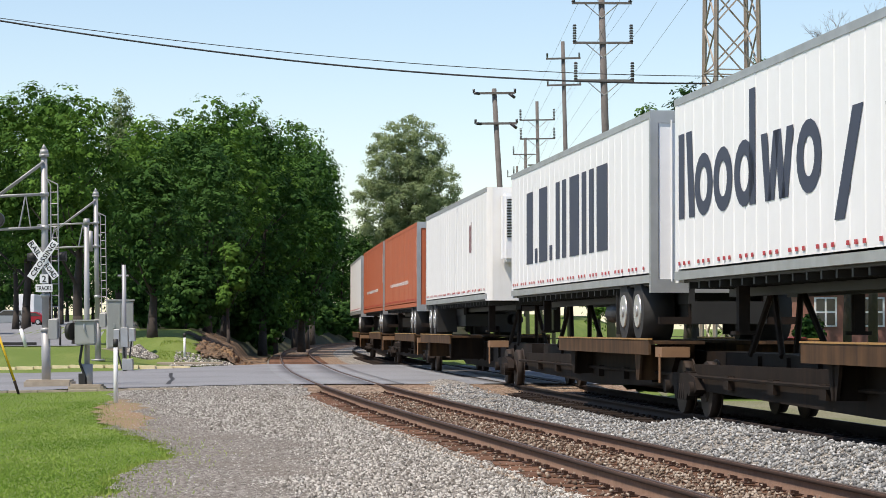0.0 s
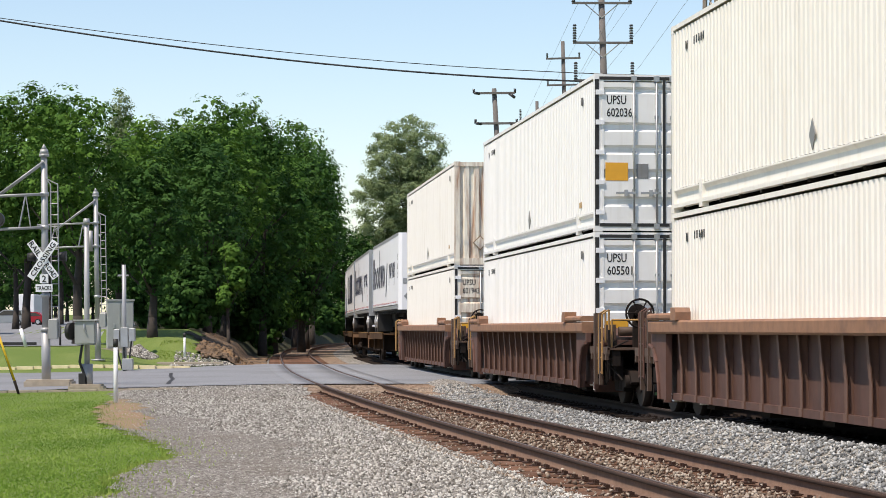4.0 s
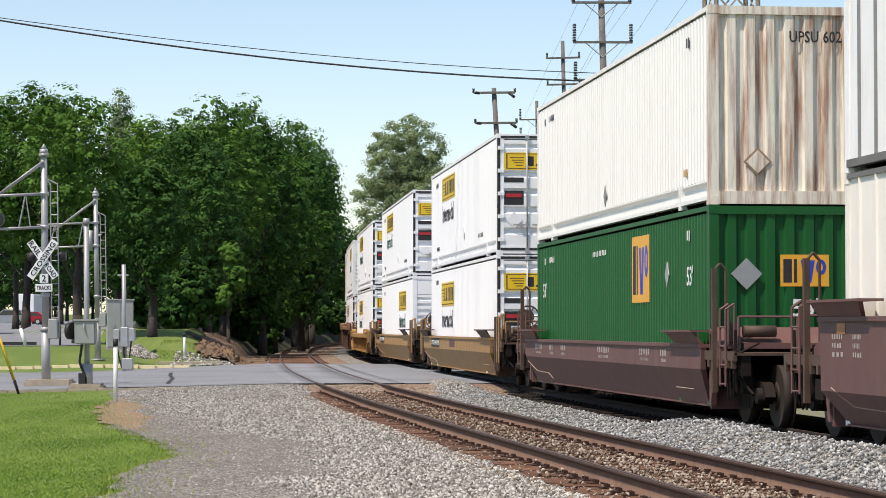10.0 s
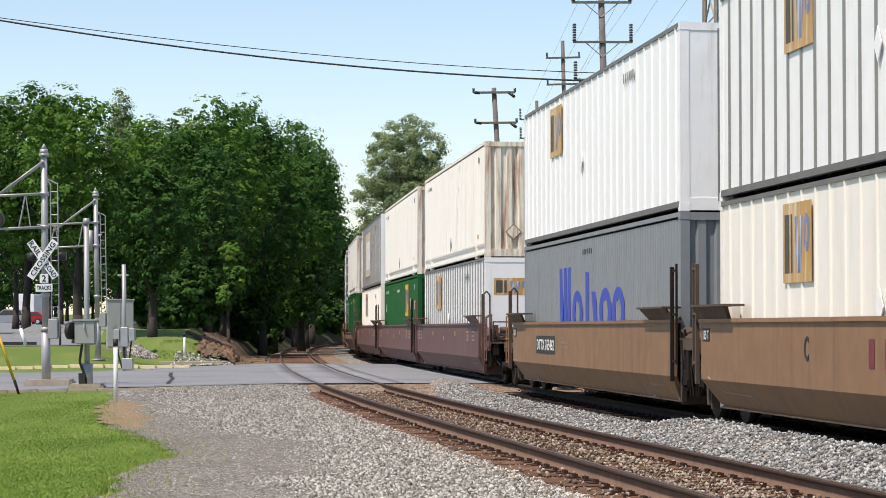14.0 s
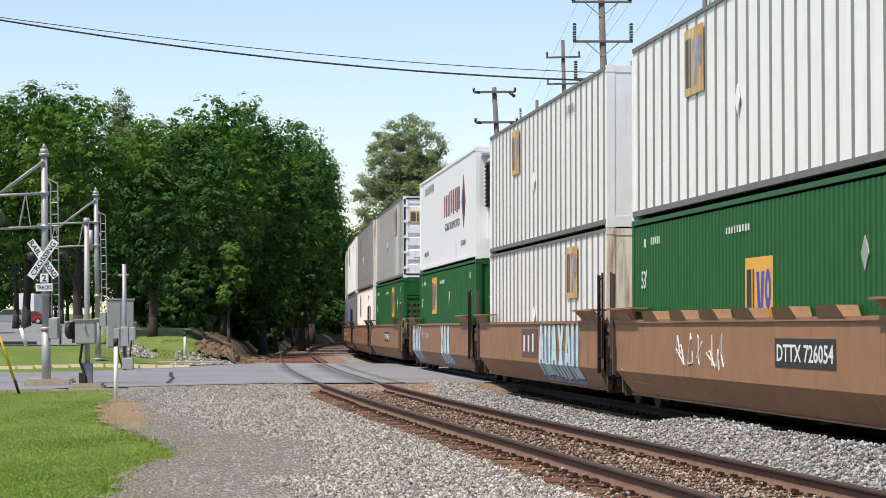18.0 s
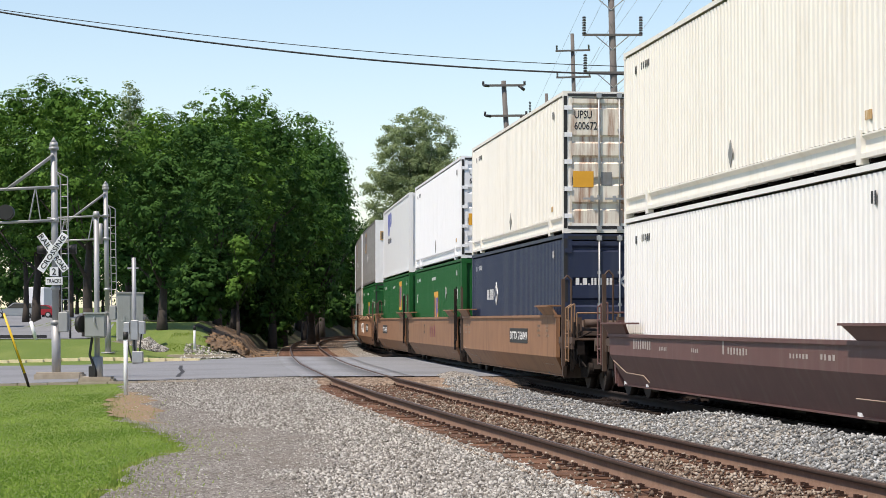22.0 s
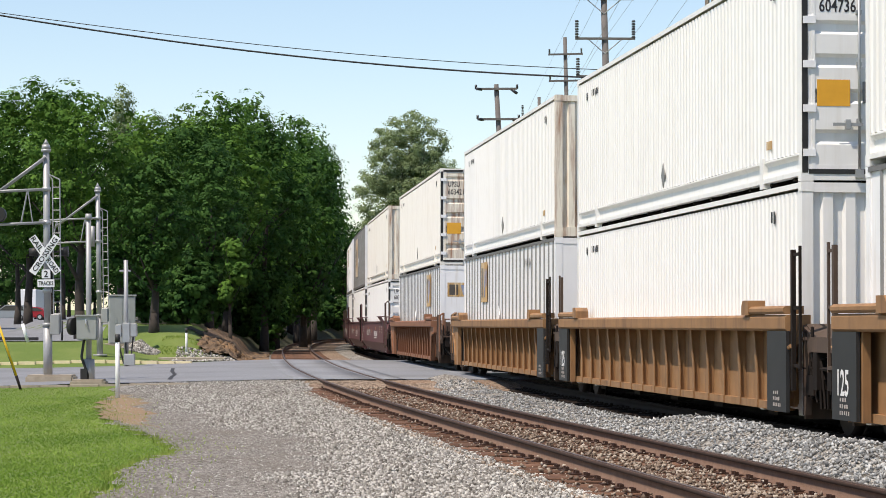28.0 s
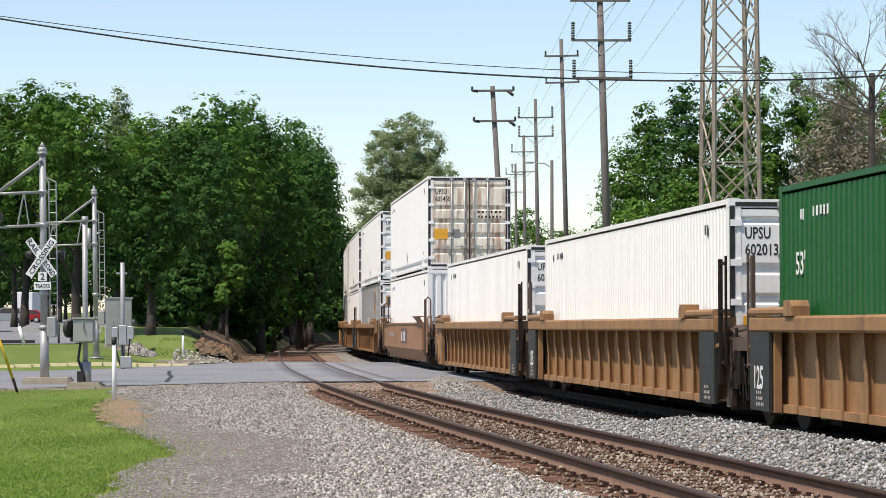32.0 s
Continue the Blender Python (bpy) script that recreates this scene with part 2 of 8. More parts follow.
def ground_mat(name, cols, scale, fine, rough=0.95, bump=0.6, dist=0.02, patches=0.35, cell=0.0, stretch=(1.0, 1.0)):
    """Ground: three colours mixed by a large and a fine noise; cell adds a stony cell pattern for far gravel."""
    m = bpy.data.materials.new(name)
    m.use_nodes = True
    n, l = m.node_tree.nodes, m.node_tree.links
    b = n["Principled BSDF"]
    b.inputs["Roughness"].default_value = rough
    b.inputs["Specular IOR Level"].default_value = 0.25
    tc = n.new("ShaderNodeTexCoord")
    a = n.new("ShaderNodeTexNoise")
    a.inputs["Scale"].default_value, a.inputs["Detail"].default_value = scale, 7
    f = n.new("ShaderNodeTexNoise")
    f.inputs["Scale"].default_value, f.inputs["Detail"].default_value = fine, 5
    mp = n.new("ShaderNodeMapping")
    mp.inputs["Scale"].default_value = (*stretch, 1.0)
    l.new(tc.outputs["Object"], mp.inputs["Vector"])
    l.new(mp.outputs[0], a.inputs["Vector"])
    l.new(tc.outputs["Object"], f.inputs["Vector"])
    cr = n.new("ShaderNodeValToRGB")
    cr.color_ramp.elements[0].position, cr.color_ramp.elements[1].position = 0.32, 0.68
    cr.color_ramp.elements[0].color, cr.color_ramp.elements[1].color = (*cols[0], 1), (*cols[1], 1)
    fac = f.outputs[0]
    if cell:
        v = n.new("ShaderNodeTexVoronoi")
        v.inputs["Scale"].default_value = cell
        l.new(tc.outputs["Object"], v.inputs["Vector"])
        sp = n.new("ShaderNodeSeparateColor")
        l.new(v.outputs["Color"], sp.inputs[0])
        fac = sp.outputs[0]
        hgt = v.outputs["Distance"]
    else:
        hgt = f.outputs[0]
    l.new(fac, cr.inputs[0])
    rr = n.new("ShaderNodeMapRange")
    rr.inputs[1].default_value, rr.inputs[2].default_value, rr.inputs[4].default_value = 0.45, 0.7, patches * 2
    l.new(a.outputs[0], rr.inputs[0])
    mx = n.new("ShaderNodeMix")
    mx.data_type = "RGBA"
    l.new(rr.outputs[0], mx.inputs[0])
    l.new(cr.outputs[0], mx.inputs[6])
    mx.inputs[7].default_value = (*cols[2], 1)
    l.new(mx.outputs[2], b.inputs["Base Color"])
    bp = n.new("ShaderNodeBump")
    bp.inputs["Strength"].default_value, bp.inputs["Distance"].default_value = bump, dist
    l.new(hgt, bp.inputs["Height"])
    l.new(bp.outputs[0], b.inputs["Normal"])
    return m


M["grass"] = ground_mat("mown grass", ((0.080, 0.132, 0.022), (0.135, 0.185, 0.040), (0.175, 0.215, 0.058)), 0.75, 30, patches=0.3, stretch=(1.0, 0.3))
# Woodland floor: darkened so that the colour carries the shade of the trees.
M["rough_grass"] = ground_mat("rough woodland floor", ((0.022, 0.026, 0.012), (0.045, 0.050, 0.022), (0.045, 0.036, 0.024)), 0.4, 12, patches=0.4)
M["verge"] = ground_mat("dusty weedy verge", ((0.10, 0.11, 0.05), (0.20, 0.20, 0.12), (0.22, 0.20, 0.15)), 0.5, 20, patches=0.4)
M["deadgrass"] = ground_mat("dead orange-brown grass", ((0.18, 0.12, 0.070), (0.30, 0.21, 0.13), (0.16, 0.16, 0.085)), 1.6, 30, patches=0.3)
M["gravel"] = ground_mat("grey ballast stone", ((0.115, 0.105, 0.092), (0.42, 0.405, 0.37), (0.20, 0.175, 0.145)), 0.35, 30, bump=1.0, dist=0.04, patches=0.35, cell=24)
M["ballast"] = ground_mat("brown-stained ballast", ((0.12, 0.085, 0.06), (0.33, 0.255, 0.19), (0.24, 0.15, 0.095)), 0.6, 30, bump=1.0, dist=0.05, patches=0.4, cell=15)
# Near-black bed for the main line, standing for the shade under the train.
M["shady"] = ground_mat("ballast darkened for shade under the train", ((0.014, 0.012, 0.011), (0.046, 0.039, 0.034), (0.022, 0.018, 0.015)), 0.6, 30, bump=1.0, dist=0.05, patches=0.4, cell=15)
M["tar"] = mat("black tar", (0.025, 0.025, 0.027), 0.8, var=0.2, scale=4)
M["worn_dirt"] = ground_mat("trodden stony dirt", ((0.10, 0.09, 0.078), (0.36, 0.335, 0.30), (0.18, 0.155, 0.128)), 0.7, 45, bump=1.0, dist=0.03, patches=0.3, cell=42)
M["asphalt"] = ground_mat("worn grey asphalt", ((0.165, 0.172, 0.185), (0.24, 0.248, 0.262), (0.145, 0.15, 0.158)), 0.25, 60, rough=0.85, bump=0.25, patches=0.35)
M["soil"] = ground_mat("bare brown soil", ((0.075, 0.052, 0.036), (0.19, 0.135, 0.09), (0.33, 0.20, 0.10)), 1.1, 7, bump=1.0, dist=0.12, patches=0.4)


def leaf_mat(name, c1, c2, trans=0.24, scale=(0.8, 0.8, 0.8), lo=0.38, hi=0.62, mix=0.3):
    """Leaves whose tone drifts from clump to clump and, less, from leaf to leaf."""
    m = bpy.data.materials.new(name)
    m.use_nodes = True
    n, l = m.node_tree.nodes, m.node_tree.links
    b = n["Principled BSDF"]
    b.inputs["Roughness"].default_value = 0.7
    b.inputs["Specular IOR Level"].default_value = 0.12
    g = n.new("ShaderNodeNewGeometry")
    tc = n.new("ShaderNodeTexCoord")
    mp = n.new("ShaderNodeMapping")
    mp.inputs["Scale"].default_value = scale
    nz = n.new("ShaderNodeTexNoise")
    nz.inputs["Scale"].default_value, nz.inputs["Detail"].default_value = 1.0, 3
    l.new(tc.outputs["Object"], mp.inputs["Vector"])
    l.new(mp.outputs[0], nz.inputs["Vector"])
    rg = n.new("ShaderNodeMapRange")
    rg.inputs[1].default_value, rg.inputs[2].default_value = lo, hi
    l.new(nz.outputs[0], rg.inputs[0])
    mf = n.new("ShaderNodeMix")
    mf.inputs[0].default_value = mix
    l.new(rg.outputs[0], mf.inputs[2])
    l.new(g.outputs["Random Per Island"], mf.inputs[3])
    cr = n.new("ShaderNodeValToRGB")
    cr.color_ramp.elements[0].color, cr.color_ramp.elements[1].color = (*c1, 1), (*c2, 1)
    l.new(mf.outputs[0], cr.inputs[0])
    l.new(cr.outputs[0], b.inputs["Base Color"])
    tr = n.new("ShaderNodeBsdfTranslucent")
    l.new(cr.outputs[0], tr.inputs[0])
    ms = n.new("ShaderNodeMixShader")
    ms.inputs[0].default_value = trans
    l.new(b.outputs[0], ms.inputs[1])
    l.new(tr.outputs[0], ms.inputs[2])
    l.new(ms.outputs[0], n["Material Output"].inputs[0])
    return m


M["leaf"] = leaf_mat("maple leaves", (0.026, 0.078, 0.014), (0.115, 0.225, 0.034), 0.18)
M["leaf_light"] = leaf_mat("young bright leaves", (0.050, 0.125, 0.016), (0.135, 0.245, 0.034), 0.2)
# Pale by kind; distance haze is also put into this leaf colour.
M["leaf_pale"] = leaf_mat("pale spring leaves, lightened for haze", (0.18, 0.24, 0.115), (0.30, 0.375, 0.19), 0.38)
# These darker leaves stand for the shade inside the wood.
M["leaf_shade"] = leaf_mat("leaves darkened for shade in the wood", (0.020, 0.062, 0.014), (0.058, 0.130, 0.024), 0.14)
M["leaf_vine"] = leaf_mat("dry vine tangle", (0.16, 0.145, 0.105), (0.29, 0.265, 0.20))
M["blade"] = leaf_mat("grass blades", (0.135, 0.240, 0.030), (0.330, 0.450, 0.095), 0.3, (0.75, 0.17, 0.4), 0.34, 0.66, 0.25)
M["weed"] = leaf_mat("ragged weeds", (0.16, 0.25, 0.035), (0.30, 0.36, 0.09))


def stone_mat(name, lo, mid, hi):
    m = bpy.data.materials.new(name)
    m.use_nodes = True
    n, l = m.node_tree.nodes, m.node_tree.links
    b = n["Principled BSDF"]
    b.inputs["Roughness"].default_value = 0.9
    b.inputs["Specular IOR Level"].default_value = 0.25
    g = n.new("ShaderNodeNewGeometry")
    cr = n.new("ShaderNodeValToRGB")
    cr.color_ramp.elements[0].color, cr.color_ramp.elements[1].color = (*lo, 1), (*hi, 1)
    cr.color_ramp.elements.new(0.55).color = (*mid, 1)
    l.new(g.outputs["Random Per Island"], cr.inputs[0])
    l.new(cr.outputs[0], b.inputs["Base Color"])
    return m


M["stone"] = stone_mat("loose ballast stones", (0.10, 0.09, 0.078), (0.29, 0.277, 0.252), (0.56, 0.545, 0.505))
M["stone_new"] = stone_mat("fresh pale ballast stones", (0.12, 0.122, 0.122), (0.265, 0.272, 0.270), (0.50, 0.51, 0.505))
M["stone_brown"] = stone_mat("rust-stained ballast stones", (0.10, 0.070, 0.052), (0.24, 0.185, 0.14), (0.43, 0.375, 0.31))


# ---- mesh helpers ----
def bx(bm, x0, x1, y0, y1, z0, z1):
    v = [bm.verts.new(p) for p in ((x0, y0, z0), (x1, y0, z0), (x1, y1, z0), (x0, y1, z0), (x0, y0, z1), (x1, y0, z1), (x1, y1, z1), (x0, y1, z1))]
    for f in ((3, 2, 1, 0), (4, 5, 6, 7), (0, 1, 5, 4), (1, 2, 6, 5), (2, 3, 7, 6), (3, 0, 4, 7)):
        bm.faces.new([v[i] for i in f])
    return v


def cyl(bm, p, q, r0, r1=None, n=10, caps=True):
    """A round bar from p to q."""
    r1 = r0 if r1 is None else r1
    p, q = Vector(p), Vector(q)
    z = (q - p).normalized()
    a = z.orthogonal().normalized()
    b = z.cross(a)
    rings = []
    for c, r in ((p, r0), (q, r1)):
        rings.append([bm.verts.new(c + (a * math.cos(2 * math.pi * i / n) + b * math.sin(2 * math.pi * i / n)) * r) for i in range(n)])
    for i in range(n):
        j = (i + 1) % n
        bm.faces.new((rings[0][i], rings[0][j], rings[1][j], rings[1][i])).smooth = n > 6
    if caps:
        bm.faces.new(rings[0][::-1])
        bm.faces.new(rings[1])


def pipe(bm, pts, r, n=6):
    for p, q in zip(pts, pts[1:]):
        cyl(bm, p, q, r, n=n)


def prism(bm, outline, y0, y1):
    """A closed outline of (x, z), pushed along y."""
    a = [bm.verts.new((x, y0, z)) for x, z in outline]
    b = [bm.verts.new((x, y1, z)) for x, z in outline]
    k = len(outline)
    for i in range(k):
        j = (i + 1) % k
        bm.faces.new((a[i], a[j], b[j], b[i]))
    bm.faces.new(a[::-1])
    bm.faces.new(b)


def slab(bm, outline, x0, x1):
    """A closed outline of (y, z), pushed along x."""
    a = [bm.verts.new((x0, y, z)) for y, z in outline]
    b = [bm.verts.new((x1, y, z)) for y, z in outline]
    k = len(outline)
    for i in range(k):
        j = (i + 1) % k
        bm.faces.new((a[i], b[i], b[j], a[j]))
    bm.faces.new(a)
    bm.faces.new(b[::-1])


def mesh_of(name, bm, material):
    bmesh.ops.recalc_face_normals(bm, faces=bm.faces)
    me = bpy.data.meshes.new(name)
    bm.to_mesh(me)
    bm.free()
    me.materials.append(material)
    return me


def part(name, bm, material, parent, label="", m=None):
    """Links a bmesh, or a mesh that alike parts share, as one mesh object under a thing or a part."""
    me = bm if isinstance(bm, bpy.types.Mesh) else mesh_of(name, bm, material)
    ob = new(name, me)
    ob.parent = parent
    if isinstance(bm, bpy.types.Mesh) and material and me.materials[0] is not material:
        ob.material_slots[0].link = "OBJECT"
        ob.material_slots[0].material = material
    if m is not None:
        ob.matrix_basis = m
    if label:
        ob["label"] = label
    return ob


def thing(name, label, category, m=None, group="", kind=""):
    ob = new(name)
    if m is not None:
        ob.matrix_basis = m
    return tagged(ob, label, category, group, kind)


def solid(name, bm, material, label, category="", m=None, group="", kind=""):
    ob = new(name, mesh_of(name, bm, material))
    if m is not None:
        ob.matrix_basis = m
    return tagged(ob, label, category, group, kind)


CACHE = {}


def shared(key, build, material):
    if key not in CACHE:
        bm = bmesh.new()
        build(bm)
        CACHE[key] = mesh_of("piece", bm, material)
    return CACHE[key]


def words(text, height, width=0.0):
    """A flat mesh of the text, upright in the x-z plane, facing -y, its lower left at the origin; width squeezes it."""
    key = ("words", text, height, width)
    if key not in CACHE:
        cu = bpy.data.curves.new("lettering", "FONT")
        cu.body, cu.size, cu.resolution_u, cu.extrude, cu.offset = text, 1.0, 2, 0.001, 0.014
        ob = new("lettering", cu)
        me = bpy.data.meshes.new_from_object(ob.evaluated_get(bpy.context.evaluated_depsgraph_get()))
        bpy.data.objects.remove(ob)
        co = np.empty(len(me.vertices) * 3)
        me.vertices.foreach_get("co", co)
        co = co.reshape(-1, 3)
        lo, hi = co.min(0), co.max(0)
        sz = height / max(hi[1] - lo[1], 1e-6)
        sx = width / max(hi[0] - lo[0], 1e-6) if width else sz
        out = np.stack([(co[:, 0] - lo[0]) * sx, -co[:, 2], (co[:, 1] - lo[1]) * sz], 1)
        me.vertices.foreach_set("co", out.ravel())
        me.materials.append(M["ink"])
        CACHE[key] = me
    return CACHE[key]


SIDE = Matrix.Rotation(radians(-90), 4, "Z")     # turns what faces -y so that it faces -x, reading along -y


# ---- the two lines ----
def bend(s):
    """Curvature to the right at s metres along the main line; s = 0 lies 30 m ahead of the camera."""
    if s < -45 or s > 345:
        return 0.0
    if s < 70:
        return 0.00051
    if s < 300:
        return 0.00051 + 9e-6 * (s - 70)
    return 0.00258 * (345 - s) / 45


LINE = {}
_x, _y, _h = 5.594, 30.155, math.atan(0.1208)
LINE[0] = (_x, _y, _h)
for _i in range(1, 861):
    _h -= bend(_i - 0.5)
    _x, _y = _x - math.sin(_h), _y + math.cos(_h)
    LINE[_i] = (_x, _y, _h)
_x, _y, _h = LINE[0]
for _i in range(-1, -781, -1):
    _x, _y = _x + math.sin(_h), _y - math.cos(_h)
    _h += bend(_i + 0.5)
    LINE[_i] = (_x, _y, _h)


def at(s):
    i = min(max(math.floor(s), -780), 859)
    f = s - i
    a, b = LINE[i], LINE[i + 1]
    return tuple(p + (q - p) * f for p, q in zip(a, b))


def near_gap(y):
    """Distance between the centres of the two lines."""
    pts = ((-60, 4.1), (20, 4.05), (28, 4.19), (36, 4.37), (45, 4.55), (60, 4.74), (75, 4.76), (90, 4.62), (105, 4.45), (130, 4.3), (900, 4.3))
    for (a, u), (b, v) in zip(pts, pts[1:]):
        if y <= b:
            k = (y - a) / (b - a)
            return u + (v - u) * k
    return 4.3


def near_at(s):
    x, y, h = at(s)
    g = near_gap(y)
    return x - g * math.cos(h), y - g * math.sin(h), h


def ride(s, base=7.0):
    """Pose of a rail vehicle whose middle is at s, carried at base metres before and behind."""
    a, b = at(s - base), at(s + base)
    return Matrix.Translation(((a[0] + b[0]) / 2, (a[1] + b[1]) / 2, 0)) @ Matrix.Rotation(math.atan2(-(b[0] - a[0]), b[1] - a[1]), 4, "Z")


SPEED = 21.34
RIDERS = []          # (object, place on the line at the start, lift)


# ---- ground ----
_ly = np.array([LINE[i][1] for i in range(-300, 401)])
_lx = np.array([LINE[i][0] for i in range(-300, 401)])
_nx = np.array([near_at(i)[0] for i in range(-300, 400)])
_ny = np.array([near_at(i)[1] for i in range(-300, 400)])


def main_x(y):
    return np.interp(y, _ly, _lx)


def near_x(y):
    return np.interp(y, _ny, _nx)


def ease(a, b, v):
    k = np.clip((v - a) / (b - a), 0, 1)
    return k * k * (3 - 2 * k)


def road_z(x, y):
    left = np.clip(near_x(y) - 1.5 - x, 0, 40)
    return -0.015 - 0.022 * np.minimum(left, 8) - 0.004 * np.clip(left - 8, 0, 40)


def lie(x, y):
    """Height of the ground."""
    x, y = np.asarray(x, float), np.asarray(y, float)
    nx, mx = near_x(y), main_x(y)
    z = np.full(np.broadcast(x, y).shape, -0.27)
    z = z + (road_z(x, y) - 0.04 - z) * ease(52, 58, y)
    # the berm and the wooded bank beyond the crossing
    d = nx - x
    berm = ease(80, 97, y) * 0.85 * ease(4.5, 9, d)
    cut = np.clip((d - 1.7) / 3.2, 0, 1)
    bank = ease(92.5, 99, y) * (0.95 + 0.5 * ease(98, 110, y)) * (0.65 * cut + 0.35 * cut * cut) * ease(7.6, 5.4, d - 0.25 * np.clip(y - 98, 0, 40))
    far = np.clip(y - 97, 0, 900) * 0.0075 * ease(4, 12, d)
    z = z + np.maximum(berm, bank) + far
    # the lower ground on the far side of the line
    r = x - mx
    z = np.where(r > 2.2, z - 0.35 * ease(2.2, 4.0, r) + 0.02 * np.clip(r - 14, 0, 60), z)
    z = z + 0.5 * ease(96, 130, y) * ease(3, 12, r)
    bed = ease(3.1, 2.3, d) * ease(2.9, 2.3, r) * (1 - ease(59.3, 59.6, y) * (1 - ease(88, 91, y)))
    return z * (1 - bed) - 0.32 * bed


def sheet(name, xs, ys, height, keep, material, label, lift=0.0, kind="structure", parent=None):
    gx, gy = np.meshgrid(xs, ys)
    gz = height(gx, gy) + lift
    nx, ny = len(xs), len(ys)
    idx = np.arange(nx * ny).reshape(ny, nx)
    quads = np.stack([idx[:-1, :-1], idx[:-1, 1:], idx[1:, 1:], idx[1:, :-1]], -1).reshape(-1, 4)
    if keep is not None:
        cx = (gx[:-1, :-1] + gx[1:, 1:]) / 2
        cy = (gy[:-1, :-1] + gy[1:, 1:]) / 2
        quads = quads[keep(cx, cy).ravel()]
    used = np.unique(quads)
    remap = np.full(nx * ny, -1)
    remap[used] = np.arange(len(used))
    co = np.stack([gx, gy, gz], -1).reshape(-1, 3)[used]
    me = fill_mesh(name, co, remap[quads])
    me.materials.append(material)
    ob = new(name, me)
    ob.parent = parent
    return tagged(ob, label, "", "", kind)


def fill_mesh(name, co, faces, smooth=False):
    """A mesh from arrays: co (n, 3), faces (m, k)."""
    me = bpy.data.meshes.new(name)
    m, k = faces.shape
    me.vertices.add(len(co))
    me.vertices.foreach_set("co", np.ascontiguousarray(co, dtype=np.float32).ravel())
    me.loops.add(m * k)
    me.loops.foreach_set("vertex_index", np.ascontiguousarray(faces, dtype=np.int32).ravel())
    me.polygons.add(m)
    me.polygons.foreach_set("loop_start", np.arange(0, m * k, k, dtype=np.int32))
    if smooth:
        me.polygons.foreach_set("use_smooth", np.ones(m, dtype=bool))
    me.update(calc_edges=True)
    return me


def wob(x, y, amp, f):
    return amp * (np.sin(x * f + 1.3 * y * f) + np.sin(2.3 * y * f - 1.7 * x * f + 1.0) * 0.6 + np.sin(5.1 * f * y + 3 * f * x) * 0.3)


_gx = np.concatenate([np.linspace(-700, -60, 33)[:-1], np.linspace(-60, -22, 39)[:-1], np.arange(-22, 12, 0.5), np.linspace(12, 60, 49), np.linspace(60, 700, 33)[1:]])
_gy = np.concatenate([np.linspace(-300, 10, 32)[:-1], np.arange(10, 112, 0.6), np.linspace(112, 200, 60), np.linspace(200, 400, 60)[1:], np.linspace(400, 1500, 34)[1:]])
sheet("ground", _gx, _gy, lie, None, M["grass"], "uneven mown and rough grass ground round the railway line", lift=0.0)


def lawn_edge(y):
    e = np.interp(y, (18, 22.3, 25.4, 28.7, 32.1, 36.5, 43.6, 51.4, 60), (-2.9, -3.2, -3.55, -3.4, -3.72, -4.98, -6.3, -7.3, -8.2))
    return e + wob(y, y * 0, 0.07, 1.1)


def yard_z(x, y):
    """The gravel rises a little to the shoulder of the near line."""
    z = -0.205 - 0.07 * np.clip(near_x(y) - 1.35 - x, 0, 9) ** 0.7
    return np.maximum(lie(x, y), z + (road_z(x, y) - 0.03 - z) * ease(53, 58.4, y))


# gravel yard beside the near line
sheet("gravel_yard", np.arange(-9, 4.5, 0.16), np.arange(12, 59.6, 0.2), yard_z,
      lambda x, y: (x > lawn_edge(y) + wob(x, y, 0.06, 3.1)) & (x < near_x(y) - 1.15), M["gravel"],
      "grey gravel yard with scattered stones beside the track", lift=0.012)
# a worn earth patch between lawn and gravel
sheet("dirt_patch", np.arange(-9, -2, 0.06), np.arange(36, 53, 0.1), lie,
      lambda x, y: (np.abs(x - lawn_edge(y) - 0.3 - wob(x, y, 0.12, 0.9)) < 0.42 * ease(36, 41, y) * (1 - 0.6 * ease(48, 53, y))), M["deadgrass"],
      "dead orange-brown grass along the edge of the lawn", lift=0.022)
# woodland floor under the trees, their shade put into its colour
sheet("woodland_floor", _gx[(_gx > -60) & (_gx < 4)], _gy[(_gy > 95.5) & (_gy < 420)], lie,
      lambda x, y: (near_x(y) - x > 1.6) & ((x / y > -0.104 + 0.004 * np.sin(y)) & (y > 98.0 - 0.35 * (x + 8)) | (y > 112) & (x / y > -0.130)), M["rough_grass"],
      "woodland floor with leaf litter, darkened for the shade under the trees", lift=0.05)
sheet("earth_bank", np.arange(-16, -5, 0.15), np.arange(92, 126, 0.2), lambda x, y: lie(x, y) + 0.05 * np.abs(wob(x * 1.6, y * 1.1, 1.0, 1.9)) + 0.03 * np.abs(wob(x, y * 0.9, 1.0, 7.3)),
      lambda x, y: (near_x(y) - x > 1.45) & (near_x(y) - x < 4.2 + 0.12 * np.sin(y * 1.7)) & (y > 94.2 + 0.3 * np.sin(x * 2.3) + 0.9 * np.clip(near_x(y) - x - 2.4, 0, 4)), M["soil"],
      "eroded bare earth bank beside the track under the trees", lift=0.09)


sheet("verge", np.arange(-2, 40, 0.8), np.arange(6, 90, 0.8), lie, lambda x, y: (x - main_x(y) > 2.4) & ((y < 57.5) | (y > 87.5)), M["verge"],
      "dusty weedy verge on the far side of the line", lift=0.02)


# road and level crossing
def on_road(x, y):
    near = 58.5 - 0.10 * np.clip(-x - 4, 0, 30)
    far = np.interp(x, (-60, -16, -10, -6.5, -2, 3, 60), (77, 82.5, 87, 91.5, 90, 87, 85))
    return (y > near + wob(x, y, 0.06, 2.0)) & (y < far + wob(x, y, 0.1, 1.3))


